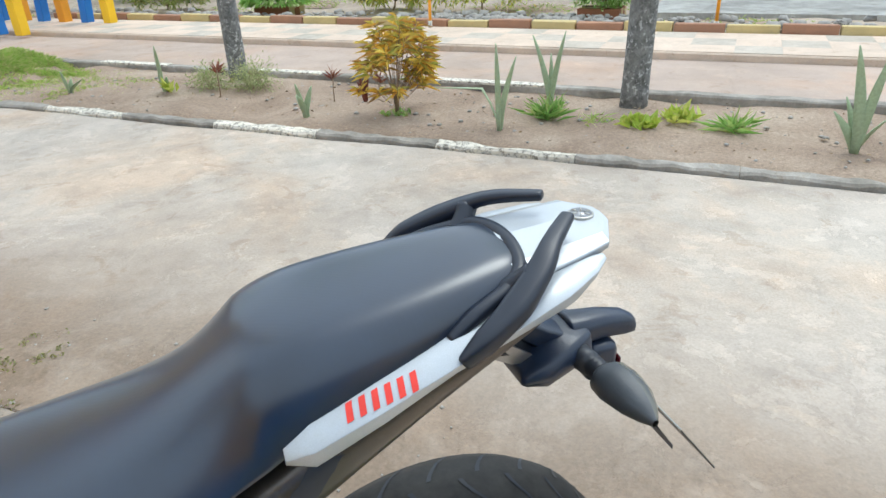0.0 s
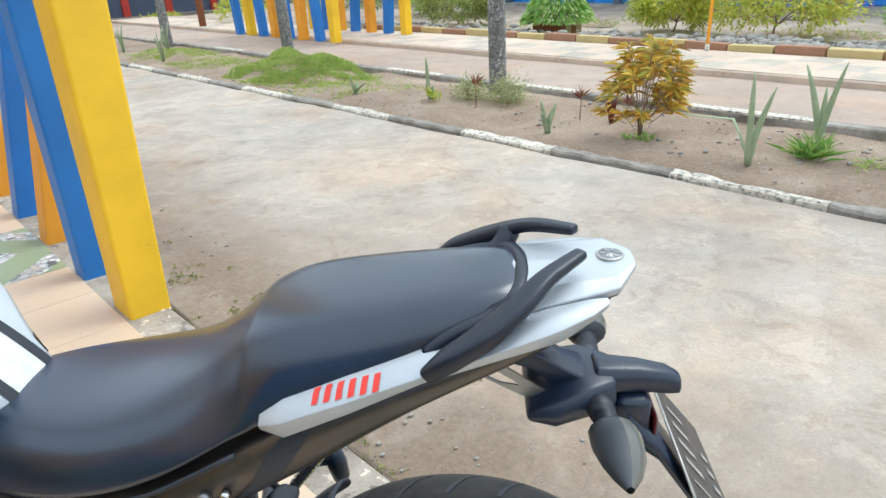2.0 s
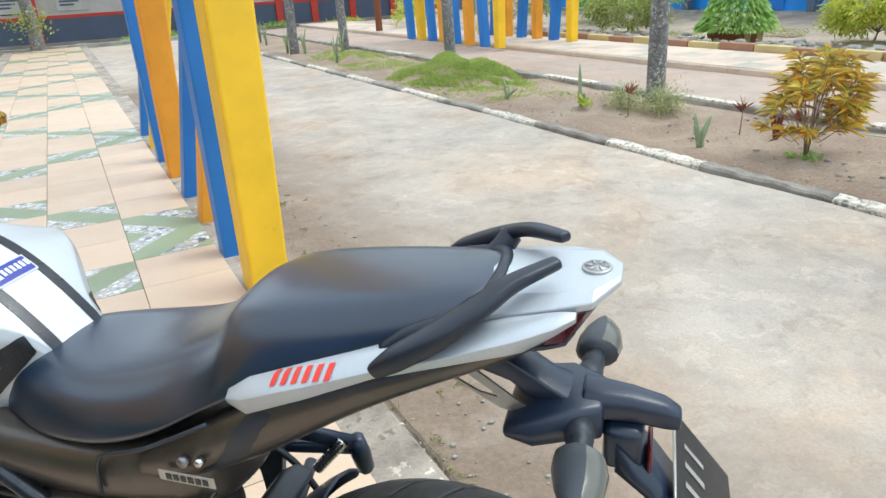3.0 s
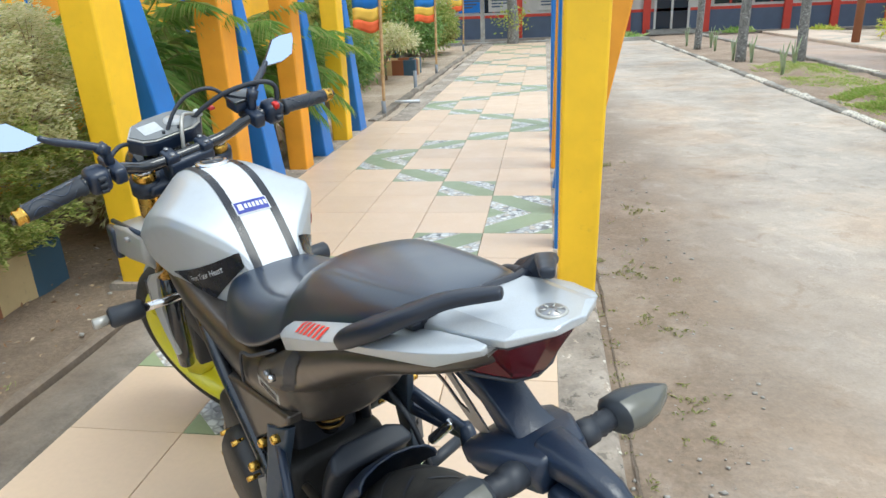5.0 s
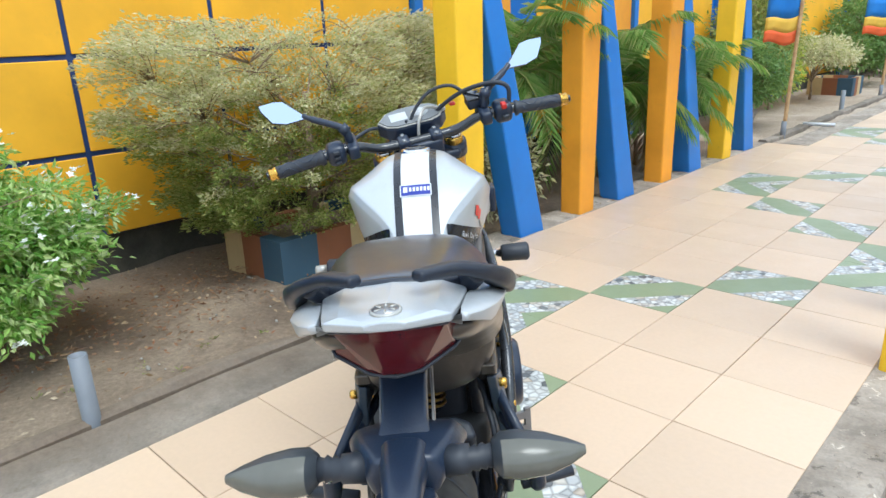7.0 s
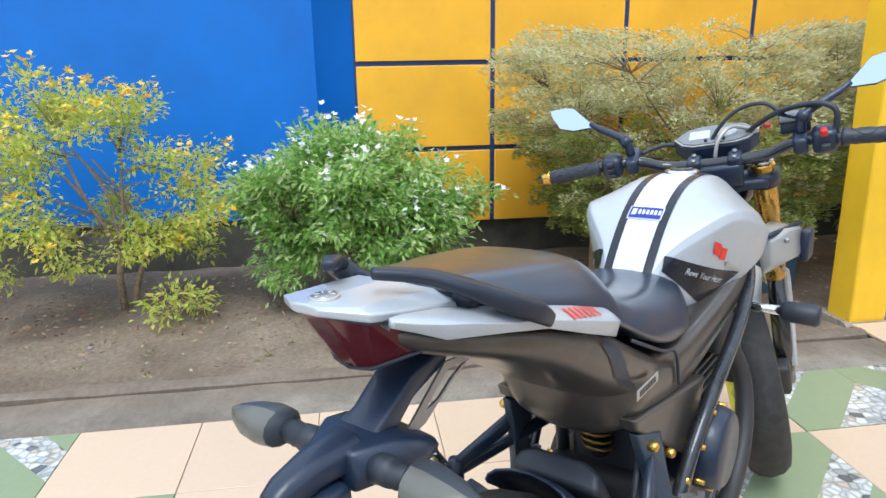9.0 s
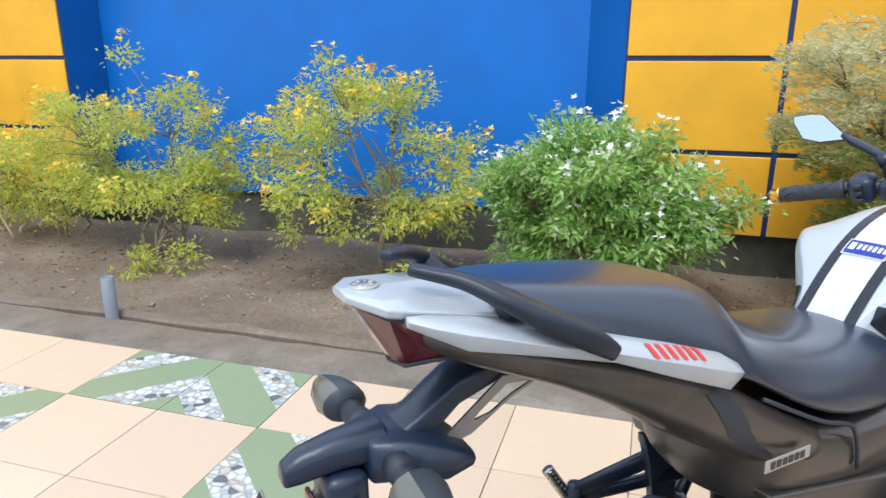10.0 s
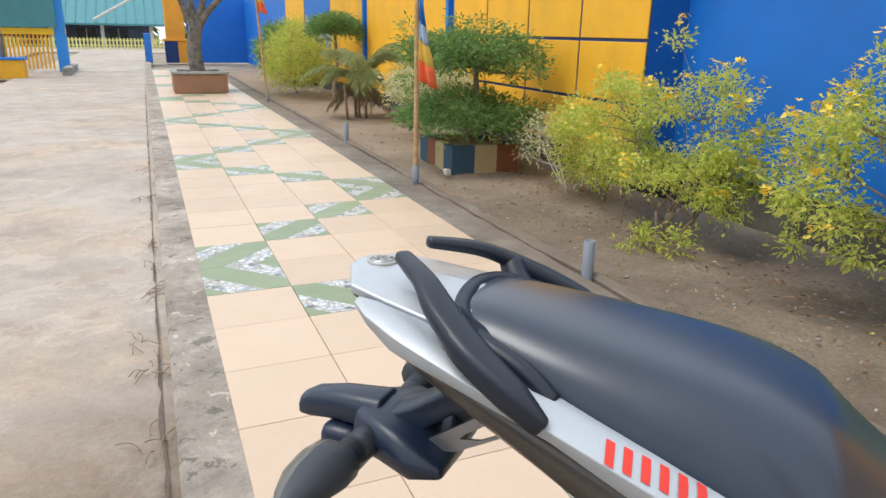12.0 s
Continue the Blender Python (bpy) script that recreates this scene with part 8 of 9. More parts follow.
# leaf litter and pebbles on the beds
rs = R(77)
B = [Vector((-2.35 + 0.28 * rs.normal(), c + 0.42 * rs.normal(), -0.012 + 0.014 * rs.rand())) for c in (-0.9, -2.3, 0.5, -3.6, 1.25, 1.75) for _ in range(330)]
B = [b for b in B if -3.05 < b.x < -1.58]
tagged(new("leaf_litter", leaf_mesh("leaf_litter", B, [Vector((rs.normal(), rs.normal(), 0.2)) for _ in B], 0.022 + 0.022 * rs.rand(len(B)), 0.012, M_LITTER2, None, 0.15, 0.1)), "reddish brown fallen leaves under the shrubs", "leaves", kind="stuff")
B = [Vector((-3.0 + 1.4 * rs.rand(), -7 + 13 * rs.rand(), -0.005 + 0.012 * rs.rand())) for _ in range(1500)]
tagged(new("leaf_litter", leaf_mesh("leaf_litter", B, [Vector((rs.normal(), rs.normal(), 0.15)) for _ in B], 0.020 + 0.02 * rs.rand(len(B)), 0.013, M_LITTER, None, 0.1, 0.1)), "small dry leaves scattered on the soil", "leaves", kind="stuff")
B = [Vector((3.8 + 1.4 * rs.rand(), -2 + 9 * rs.rand(), -0.012 + 0.01 * rs.rand())) for _ in range(420)]
tagged(new("leaf_litter", leaf_mesh("leaf_litter", B, [Vector((rs.normal(), rs.normal(), 0.2)) for _ in B], 0.025 + 0.02 * rs.rand(len(B)), 0.016, M_LITTER, None, 0.1, 0.1)), "small dry leaves scattered on the strip", "leaves", kind="stuff")


def pebbles(name, spots, smin, smax, mat, label, seed):
    rs = R(seed)
    V, Fs = [], []
    base = [(-1, -1, -0.5), (1, -1, -0.5), (1, 1, -0.5), (-1, 1, -0.5), (-0.6, -0.7, 0.6), (0.7, -0.6, 0.5), (0.6, 0.6, 0.7), (-0.7, 0.6, 0.5)]
    fc = [(0, 3, 2, 1), (4, 5, 6, 7), (0, 1, 5, 4), (1, 2, 6, 5), (2, 3, 7, 6), (3, 0, 4, 7)]
    for x, y, z in spots:
        s = smin + (smax - smin) * rs.rand() ** 2
        a = rs.rand() * 6.28
        n = len(V)
        for bx, by, bz in base:
            j = 1 + 0.3 * rs.normal()
            V.append((x + s * j * (bx * math.cos(a) - by * math.sin(a)), y + s * (bx * math.sin(a) + by * math.cos(a)) * 0.8, z + s * bz * 0.7))
        Fs += [tuple(n + i for i in f) for f in fc]
    return tagged(new(name, mesh_of(name, V, Fs, mat, True)), label, "stones", kind="stuff")


pebbles("pebbles", [(3.8 + 1.4 * rs.rand(), -2 + 12 * rs.rand(), -0.03) for _ in range(420)], 0.005, 0.022, M_STONE, "small pale stones in the strip's soil", 5)
pebbles("pebbles", [(-3.0 + 1.45 * rs.rand(), -8 + 14 * rs.rand(), -0.02) for _ in range(260)], 0.004, 0.014, M_STONE, "small stones in the soil bed", 6)
pebbles("pebbles", [(0.60 + 0.55 * rs.rand() ** 1.6, 1 + 7 * rs.rand(), -0.072) for _ in range(520)], 0.002, 0.009, M_STONE, "grit along the walkway edge", 8)
pebbles("paint_flakes", [(0.50 + 0.075 * rs.rand() ** 0.5, -0.5 + 9 * rs.rand(), -0.006) for _ in range(150)], 0.003, 0.011, M_WHITEPAINT, "pale flakes and crumbs on the concrete edge", 12)
pebbles("rubble", [(9.02 + 0.8 * rs.rand() ** 1.5, -6 + 20 * rs.rand() if k % 3 else 2.2 + 2.6 * rs.rand(), 0.03 + 0.07 * rs.rand()) for k in range(900)], 0.02, 0.10, M_STONE, "grey rubble heaped behind the garden kerb", 7)

# ---- poles, flags and pipes beside the walkway ----
M_FLAG_B = painted("blue_flag_cloth", (0.03, 0.22, 0.68), 0.8, 0.1, scale=6)
M_FLAG_W = painted("pale_blue_flag_cloth", (0.45, 0.58, 0.72), 0.8, 0.1, scale=6)
M_FLAG_Y = painted("yellow_flag_cloth", (0.80, 0.52, 0.08), 0.8, 0.1, scale=6)
M_FLAG_R = painted("red_flag_cloth", (0.80, 0.14, 0.04), 0.8, 0.1, scale=6)


def flag_pole(x, y, h, label, tilt=(0, 0), flag=None, drape=False, sock=0.16):
    root = thing("flag_pole", Matrix.Translation((x, y, 0)), label, "flag pole")
    pts = [Vector((tilt[0] * t * h, tilt[1] * t * h, -0.1 + t * (h + 0.1))) for t in [k / 8 for k in range(9)]]
    part("pole", tube(pts, [0.021 - 0.004 * k / 8 for k in range(9)], 12), M_BAMBOO, root, "weathered bamboo pole", True)
    for k in range(1, 7):
        z = h * k / 7 + 0.03 * math.sin(k * 2.1)
        part("knot", tube([(tilt[0] * z, tilt[1] * z, z - 0.006), (tilt[0] * z, tilt[1] * z, z + 0.006)], 0.0225, 12), M_BAMBOO, root, "", True)
    part("socket", tube([(0, 0, -0.1), (0, 0, sock)], 0.028, 14), M_PVC, root, "grey pipe socket", True)
    if flag:
        z1, z0, w, d = flag
        bands = [(M_FLAG_B, "blue band"), (M_FLAG_W if drape else M_FLAG_B, "upper band"), (M_FLAG_Y, "yellow band"), (M_FLAG_R, "red band")]
        n = 8
        cut = [0, 0.30, 0.52, 0.76, 1.0] if drape else [0, 0.35, 0.68, 0.85, 1.0]
        for k, (m, lb) in enumerate(bands):
            V, Fs = [], []
            for i in range(n + 1):
                for j in range(4):
                    u = i / n
                    z = z1 - (z1 - z0) * (cut[k] + (cut[k + 1] - cut[k]) * j / 3)
                    fold = math.sin(u * 9 + z * 5) * (0.035 if drape else 0.022) * (0.3 + u)
                    uu = u * w * ((0.18 + 0.82 * ((z1 - z) / (z1 - z0)) ** 1.3) if drape else 1.0)
                    V.append((tilt[0] * z + d[0] * (uu + 0.018) - d[1] * fold, tilt[1] * z + d[1] * (uu + 0.018) + d[0] * fold, z - 0.05 * u * (1.2 if drape else 0.5) - (0 if drape else 0.03 * math.sin(u * 5.5) * (z1 - z) / (z1 - z0))))
            for i in range(n):
                for j in range(3):
                    a = i * 4 + j
                    Fs.append((a, a + 4, a + 5, a + 1))
            ob = part("flag_band", mesh_of("flag_band", V, Fs, m, True), None, root, lb)
            s = ob.modifiers.new("thick", "SOLIDIFY")
            s.thickness = 0.002
    return root


flag_pole(-1.42, -4.0, 1.9, "bamboo flag pole with a draped blue, yellow and red flag", (0.0, 0.0), (1.50, 0.84, 0.15, (-0.75, 0.66)), True)
flag_pole(-1.37, -11.2, 2.2, "thin bamboo flag pole with a red flag", (0.06, 0.0), (2.2, 1.5, 0.2, (-0.8, 0.6)), True)
flag_pole(-1.62, 8.15, 2.3, "bamboo pole with a blue, yellow and orange flag", (0.03, 0.0), (1.82, 1.00, 0.31, (-0.95, -0.3)))
flag_pole(-1.72, 13.2, 2.4, "bamboo pole with a blue, yellow and orange flag", (0.02, 0.0), (1.80, 0.96, 0.38, (-0.98, -0.2)))
flag_pole(-1.9, 19.5, 2.4, "bamboo pole with a blue, yellow and orange flag", (0.02, 0.0), (1.95, 1.07, 0.40, (-0.98, -0.2)))
for x, y, h, tl in ((-1.465, -1.60, 0.20, 0.0), (-1.50, 0.74, 0.25, -0.02), (-1.47, -6.36, 0.22, 0.0), (-1.72, 10.9, 0.26, 0.0)):
    p = thing("pipe_stub", Matrix.Translation((x, y, 0)), "short grey pipe stub standing in the edge", "pipe")
    n = 18
    bm = bmesh.new()
    ro, ri = 0.030, 0.025
    rr = [[bm.verts.new((r * math.cos(6.2832 * k / n) + tl * z, r * math.sin(6.2832 * k / n), z)) for r, z in ((ro, -0.1), (ro, h), (ri, h), (ri, h - 0.08))] for k in range(n)]
    for k in range(n):
        a, b = rr[k], rr[(k + 1) % n]
        for j in range(3):
            bm.faces.new((a[j], b[j], b[j + 1], a[j + 1]))
    bm.faces.new([rr[k][3] for k in range(n)])
    part("pipe", bm, M_PVC, p, "", True)

pp = thing("loose_pipe", pose(-1.50, 9.05, 0.025, 0, 0, 8), "short white pipe lying across the gutter", "pipe")
part("pipe", tube([(-0.17, 0, 0), (0.17, 0, 0)], 0.022, 14), M_WHITEDECAL, pp, "", True)
# a small stone in the bed
root = thing("stone", Matrix.Translation((-1.86, -4.35, 0.0)), "small white stone by the planter", "stone")
part("rock", rough_up(box_bm(-0.03, 0.03, -0.025, 0.025, -0.02, 0.035, 0.012), 0.012, 30), M_WHITEPAINT, root, "", True)

# ---- the far school building at the north end ----
M_SLATEWALL = painted("slate_blue_wall", (0.10, 0.13, 0.19), 0.7, 0.3)
M_REDPAINT = painted("red_column_paint", (0.62, 0.06, 0.035), 0.6, 0.25)
M_CREAMWALL = painted("off_white_wall", (0.62, 0.60, 0.56), 0.7, 0.25)
M_DARKGLASS = plain("dark_window_glass", (0.02, 0.03, 0.045), 0.1)
M_ROOFRED = painted("dull_roof_sheet", (0.20, 0.09, 0.07), 0.7, 0.4)
M_TEAL = painted("teal_roof_sheet", (0.075, 0.25, 0.28), 0.6, 0.5)
M_CEMENT = concrete("plain_cement", (0.42, 0.41, 0.38), (0.22, 0.21, 0.19), (0.33, 0.32, 0.29), 1.5, False)
BY = 27.0
school = thing("school_building", Matrix.Translation((0, BY, -0.1)), "long low building with slate base and red columns", "building")
part("base_wall", box_bm(-9, 16, 0, 0.2, 0, 0.78), M_SLATEWALL, school, "slate blue lower wall")
part("upper_wall", box_bm(-9, 16, 0.04, 0.18, 0.78, 3.2), M_CREAMWALL, school, "off-white upper wall")
part("band", box_bm(-9, 16, -0.02, 0.03, 0.76, 0.86), M_REDPAINT, school, "red band")
part("roof", loft([(-9.6, [(0, 4.3), (2.2, 3.3), (2.2, 3.2), (0, 3.3)]), (16.6, [(0, 4.3), (2.2, 3.3), (2.2, 3.2), (0, 3.3)])]), M_ROOFRED, school, "low pitched roof")
for x in (-6, -3.2, -0.6, 3.4, 4.1, 6.2, 7.6, 9.0, 10.6, 12.4, 14.4):
    part("column", box_bm(x - 0.13, x + 0.13, -0.12, 0.0, 0, 3.2, 0.01), M_REDPAINT, school, "red column")
for k, x in enumerate((-5, -2.1, 6.5, 7.9, 9.4, 11.0, 12.9)):
    w = part("window", box_bm(x - 0.02, x + 1.1, 0.0, 0.06, 0.95, 2.3), M_DARKGLASS, school, "dark window behind bars")
    part("window_frame", box_bm(x + 0.5, x + 0.56, -0.02, 0.02, 0.95, 2.3), M_REDPAINT, w)
    part("window_rail", box_bm(x, x + 1.1, -0.02, 0.02, 1.55, 1.62), M_REDPAINT, w)
d = part("door", box_bm(4.45, 5.6, -0.02, 0.05, 0.05, 2.3), M_DARKGLASS, school, "dark glass double door")
for x in (4.4, 5.0, 5.6):
    part("door_frame", box_bm(x - 0.04, x + 0.04, -0.05, 0.02, 0.0, 2.36), M_CREAMWALL, d)
part("step", box_bm(4.1, 5.9, -0.7, 0, 0, 0.14), M_CEMENT, school, "cement step")
for k, (x, m) in enumerate(((-2.9, M_FLAG_B), (-1.75, M_CREAMWALL), (0.1, M_CREAMWALL), (-5.0, M_CREAMWALL))):
    sgn = part("sign_board", box_bm(x, x + 1.0, -0.05, -0.02, 0.98, 1.5, 0.01), m, school, "small sign board with plain bars")
    for q in range(3):
        part("sign_bar", box_bm(x + 0.12, x + 0.85 - 0.15 * q, -0.056, -0.051, 1.36 - 0.11 * q, 1.42 - 0.11 * q), M_SLATEWALL, sgn)
for x, y in ((2.0, 22.9), (2.7, 24.8), (9.4, 24.6), (11.2, 23.2), (-3.2, 24.2), (7.0, 25.4), (3.1, 25.0)):
    tuft("bush", (x, y, -0.1), 260, 0.34, 0.07, M_LEAF_YG if x > 8 else M_LEAF_WB, "small green bush before the far building", "bush", 0.7, int(x * 10 + 80), 0.22)
t = thing("tree", Matrix.Translation((-0.62, 21.8, -0.05)), "dark slender tree trunk at the walkway's end", "tree")
part("trunk", tube(smooth_path([(0, 0, -0.1), (0.03, 0, 0.7), (-0.03, 0.02, 1.6), (0.05, 0, 2.8)], 4), [0.19 - 0.006 * k for k in range(13)], 12), M_TRUNK, t, "", True)
rs = R(90)
B = [Vector((-0.62, 21.8, 2.9)) * 0 + Vector((0.7 * rs.normal(), 0.7 * rs.normal(), 2.9 + 0.5 * rs.normal())) for _ in range(1500)]
part("crown", leaf_mesh("crown", B, [Vector(rs.normal(size=3)) for _ in B], 0.12, 0.05, M_LEAF_DK, None), None, t)
B = [Vector((0.25 * rs.normal(), 0.2 * rs.normal(), 0.75 + 0.2 * rs.normal())) for _ in range(260)]
tagged(part("shoot", leaf_mesh("shoot", B, [Vector(rs.normal(size=3)) for _ in B], 0.12, 0.05, M_LEAF_LIME, None), None, t, "lime shoots on the trunk"), kind="stuff")
cp = thing("lamp_post", Matrix.Translation((-1.75, 24.2, -0.1)), "plain cement post before the building", "post")
part("post", box_bm(-0.07, 0.07, -0.07, 0.07, 0, 3.0, 0.01), M_CEMENT, cp)
edge_beam("pavement", -9, 3.6, 22.4, 22.7, -0.2, 0.03, M_CEMENT, "cement apron before the far building", "pavement", 0.3, 0.0)

# ---- garden across the lane ----
blue = thing("blue_building", Matrix.Translation((16.0, 8, -0.1)), "long blue building beyond the garden", "building")
part("wall", box_bm(0, 0.2, -16, 14, 0.14, 3.4), M_BLUE_LIT, blue, "bright blue wall")
part("base", box_bm(-0.35, 0.2, -16, 14, -0.1, 0.14), M_CEMENT, blue, "cement plinth")
part("roof", box_bm(-0.9, 4, -16.4, 14.4, 3.4, 3.55, 0.02), M_ROOFRED, blue, "thin roof")
for y in (-13, -9, -5, -1.2, 2.6, 6.4, 10.2):
    part("column", box_bm(-0.3, -0.1, y - 0.1, y + 0.1, 0.143, 3.4, 0.01), M_SLATEWALL, blue, "dark column")
    dd = part("door", box_bm(-0.03, 0.01, y + 0.9, y + 1.8, 0.16, 2.3), M_BLUE2, blue, "darker blue door")
    part("door_handle", box_bm(-0.06, -0.03, y + 1.65, y + 1.7, 1.5, 1.62), M_STEEL, dd)
tagged(new("pavement", from_bm("pavement", box_bm(10.6, 15.6, -3.5, 1.8, -0.12, 0.03), M_CEMENT)), "cement apron leading to the blue building", "pavement", kind="structure")


def brick_planter(x, y, w, label):
    r = thing("planter", Matrix.Translation((x, y, -0.03)), label, "planter")
    for k in range(4):
        part("side", box_bm(-w / 2 + k * w / 4, -w / 2 + (k + 1) * w / 4, -w / 2, w / 2, -0.05, 0.2), M_CREAM if k % 2 else M_BRICKRED, r)
    return r


brick_planter(9.9, 8.0, 0.62, "small rust and cream planter under a conifer")
rs = R(95)
con = thing("conifer", Matrix.Translation((9.9, 8.0, 0.1)), "dense dark green conifer-like bush", "bush")
B, D = [], []
for k in range(2600):
    h = rs.rand() ** 1.3
    a = rs.rand() * 6.28
    r0 = 0.62 * (1 - h) ** 0.8 * (0.7 + 0.3 * rs.rand())
    B.append(Vector((r0 * math.cos(a), r0 * math.sin(a), 0.12 + 1.0 * h)))
    D.append(Vector((math.cos(a), math.sin(a), -0.1)))
part("crown", leaf_mesh("crown", B, D, 0.12, 0.05, M_LEAF_WB, None, 0.2, 0.4), None, con)
part("trunk", tube([(0, 0, -0.1), (0, 0, 0.9)], [0.04, 0.015], 8), M_TWIG, con, "", True)
brick_planter(9.98, 2.36, 0.6, "small rust and white planter by the garden kerb")
shrub("bush", (9.98, 2.36, 0.12), (0, 0, 0.34), (0.34, 0.38, 0.30), 96, M_LEAF_WB, 4200, 0.07, 0.03, "leafy green bush in a painted planter", 90, 0.06, 0.010)
shrub("bougainvillea", (10.75, 4.55, -0.05), (0, 0, 0.66), (0.7, 1.25, 0.55), 97, M_LEAF_YG, 4800, 0.08, 0.04, "loose shrub with purple flowers", 110, 0.2, 0.016, spread=0.11, flowers=(M_PETAL_P, 60, 0.05, 4))
shrub("bush", (10.8, 6.25, -0.05), (0, 0, 0.55), (0.6, 0.7, 0.5), 98, M_LEAF_YG, 6000, 0.1, 0.03, "bright yellow-green feathery bush", 110, 0.2, 0.014)
shrub("bush", (10.6, 11.3, -0.05), (0, 0, 0.45), (0.7, 1.1, 0.45), 99, M_LEAF_FTH, 5000, 0.09, 0.03, "scrubby green bush in the garden", 110, 0.1, 0.012)
shrub("bush", (12.5, 13.5, -0.05), (0, 0, 0.7), (1.0, 1.6, 0.7), 100, M_LEAF_WB, 5000, 0.12, 0.05, "dark bush in the garden", 110, 0.1, 0.014)
shrub("bush", (10.4, 15.5, -0.05), (0, 0, 0.6), (0.8, 1.6, 0.6), 101, M_LEAF_FTH, 1800, 0.11, 0.04, "scrubby bush beyond the gateway", 50, 0.1, 0.014)
shrub("bush", (9.2, 18.2, -0.05), (0, 0, 0.55), (0.8, 1.0, 0.5), 102, M_LEAF_YG, 1500, 0.11, 0.04, "rounded bush by the lane", 44, 0.1, 0.014)
for k, (x, y) in enumerate(((10.0, 4.4), (10.6, 9.6), (9.9, 0.2), (11.5, 3.9), (12.0, 8.6), (9.8, 12.8))):
    lawn("grass_patch", x, y, 0.8, 1.1, 0.03, 700, 110 + k, "rough grass among garden rubble", 0.10)
for x, y, h in ((8.72, 4.55, 1.4), (9.15, 0.75, 1.4)):
    st = thing("stake", Matrix.Translation((x, y, 0)), "thin orange painted stake with a white foot", "stake")
    part("pole", tube([(0, 0, -0.1), (0.02, 0, h)], 0.022, 10), M_ORG, st, "", True)
    part("foot", tube([(0, 0, -0.1), (0, 0, 0.1)], 0.03, 10), M_WHITEPAINT, st, "", True)
pst = thing("post", Matrix.Translation((7.6, 17.6, 0)), "brown wooden post by the lane", "post")
part("pole", tube([(0, 0, -0.1), (0, 0, 2.4)], 0.09, 10), M_BRICKRED, pst, "", True)

# ---- the gate and house at the south end ----
edge_beam("road", -20, 30, -52, -40, -0.3, -0.09, M_ROAD, "pale street beyond the gate", "road", 1.0, 0.0)
gate = thing("gate_post", Matrix.Translation((-0.62, -28.5, 0)), "stout gate post in orange and navy blue", "gate post")
part("shaft", box_bm(-0.35, 0.35, -0.3, 0.3, 0.75, 3.6, 0.015), M_ORG, gate, "orange shaft")
part("foot", box_bm(-0.05, 0.42, -0.36, 0.36, -0.1, 0.72, 0.015), M_LINE, gate, "navy foot")
part("foot", box_bm(-0.42, -0.054, -0.36, 0.36, -0.1, 0.72, 0.015), M_ORG, gate, "orange foot")
part("cap", box_bm(-0.46, 0.46, -0.4, 0.4, 0.723, 0.80, 0.01), M_ORG, gate)
gl = thing("gate_leaf", Matrix.Translation((0.42, -27.5, 0)), "open blue gate leaf beside the walkway", "gate")
part("panel", box_bm(-0.12, 0.12, -0.6, 0.6, -0.05, 1.0, 0.01), M_BLUE2, gl)
part("wing_wall", box_bm(-3.4, -1.06, -28.6, -28.4, -0.1, 2.4), M_BLUE, wall, "blue end wall by the gate")
part("return_wall", box_bm(-3.42, -3.3, -28.4, -24.02, -0.1, 2.3), M_BLUE, wall, "blue wall towards the gate")
tp = thing("planter", Matrix.Translation((-0.40, -13.5, 0)), "square masonry planter on the walkway under a tree", "planter")
for a in range(4):
    m = Matrix.Rotation(a * math.pi / 2, 4, "Z")
    part("side", box_bm(-0.5, 0.42, -0.5, -0.42, 0.004, 0.36, 0.01), M_RUST, tp, "", m=m)
    part("rim", box_bm(-0.53, 0.40, -0.53, -0.40, 0.364, 0.41, 0.008), M_CEMENT, tp, "", m=m)
part("soil", box_bm(-0.42, 0.42, -0.42, 0.42, 0.004, 0.33), M_SOIL, tp)
ft = thing("tree", Matrix.Translation((-0.40, -13.5, 0.3)), "thick grey-brown forked tree trunk in a planter", "tree")
bm = bmesh.new()
tube(smooth_path([(0, 0, 0), (0.05, 0, 0.5), (-0.03, 0, 1.0)], 4), [0.17, 0.15, 0.14, 0.14, 0.135, 0.13, 0.13, 0.13, 0.14], 12, bm)
for dx, dy, h in ((0.35, 0.1, 1.6), (-0.30, 0.0, 1.5), (0.05, -0.25, 1.8), (-0.6, 0.1, 1.3)):
    tube(smooth_path([(-0.02, 0, 0.85), (dx * 0.4, dy * 0.4, 1.2), (dx, dy, h + 0.3), (dx * 1.5, dy * 1.5, h + 1.0)], 4), [0.09 - 0.005 * k for k in range(13)], 9, bm)
part("trunk", bm, M_TRUNK_BR, ft, "", True)
rs = R(120)
B = [Vector((0.8 * rs.normal(), 0.8 * rs.normal(), 2.7 + 0.4 * rs.normal())) for _ in range(2200)]
part("crown", leaf_mesh("crown", B, [Vector(rs.normal(size=3)) for _ in B], 0.11, 0.045, M_LEAF_WB, None), None, ft)
pav = thing("pavilion", Matrix.Translation((3.6, -22, 0)), "small open pavilion with blue posts and yellow beam", "pavilion")
for x in (-0.85, 0.75):
    part("post", box_bm(x - 0.14, x + 0.14, -0.14, 0.14, -0.1, 2.6, 0.01), M_BLUE_LIT, pav, "blue post")
part("beam", box_bm(-1.0, 1.6, -0.12, 0.12, 0.95, 1.13, 0.02), M_YEL2, pav, "yellow beam")
for k in range(12):
    part("baluster", box_bm(-0.6 + k * 0.105, -0.55 + k * 0.105, -0.03, 0.03, 0.0, 0.95), M_YEL, pav, "ochre baluster")
part("back_panel", box_bm(-0.8, 1.6, 0.2, 0.24, 1.15, 2.6), M_TEAL, pav, "teal panel")
part("ramp", box_bm(-1.15, -0.95, -0.6, 2.0, -0.1, 0.12), M_CEMENT, pav, "cement step")
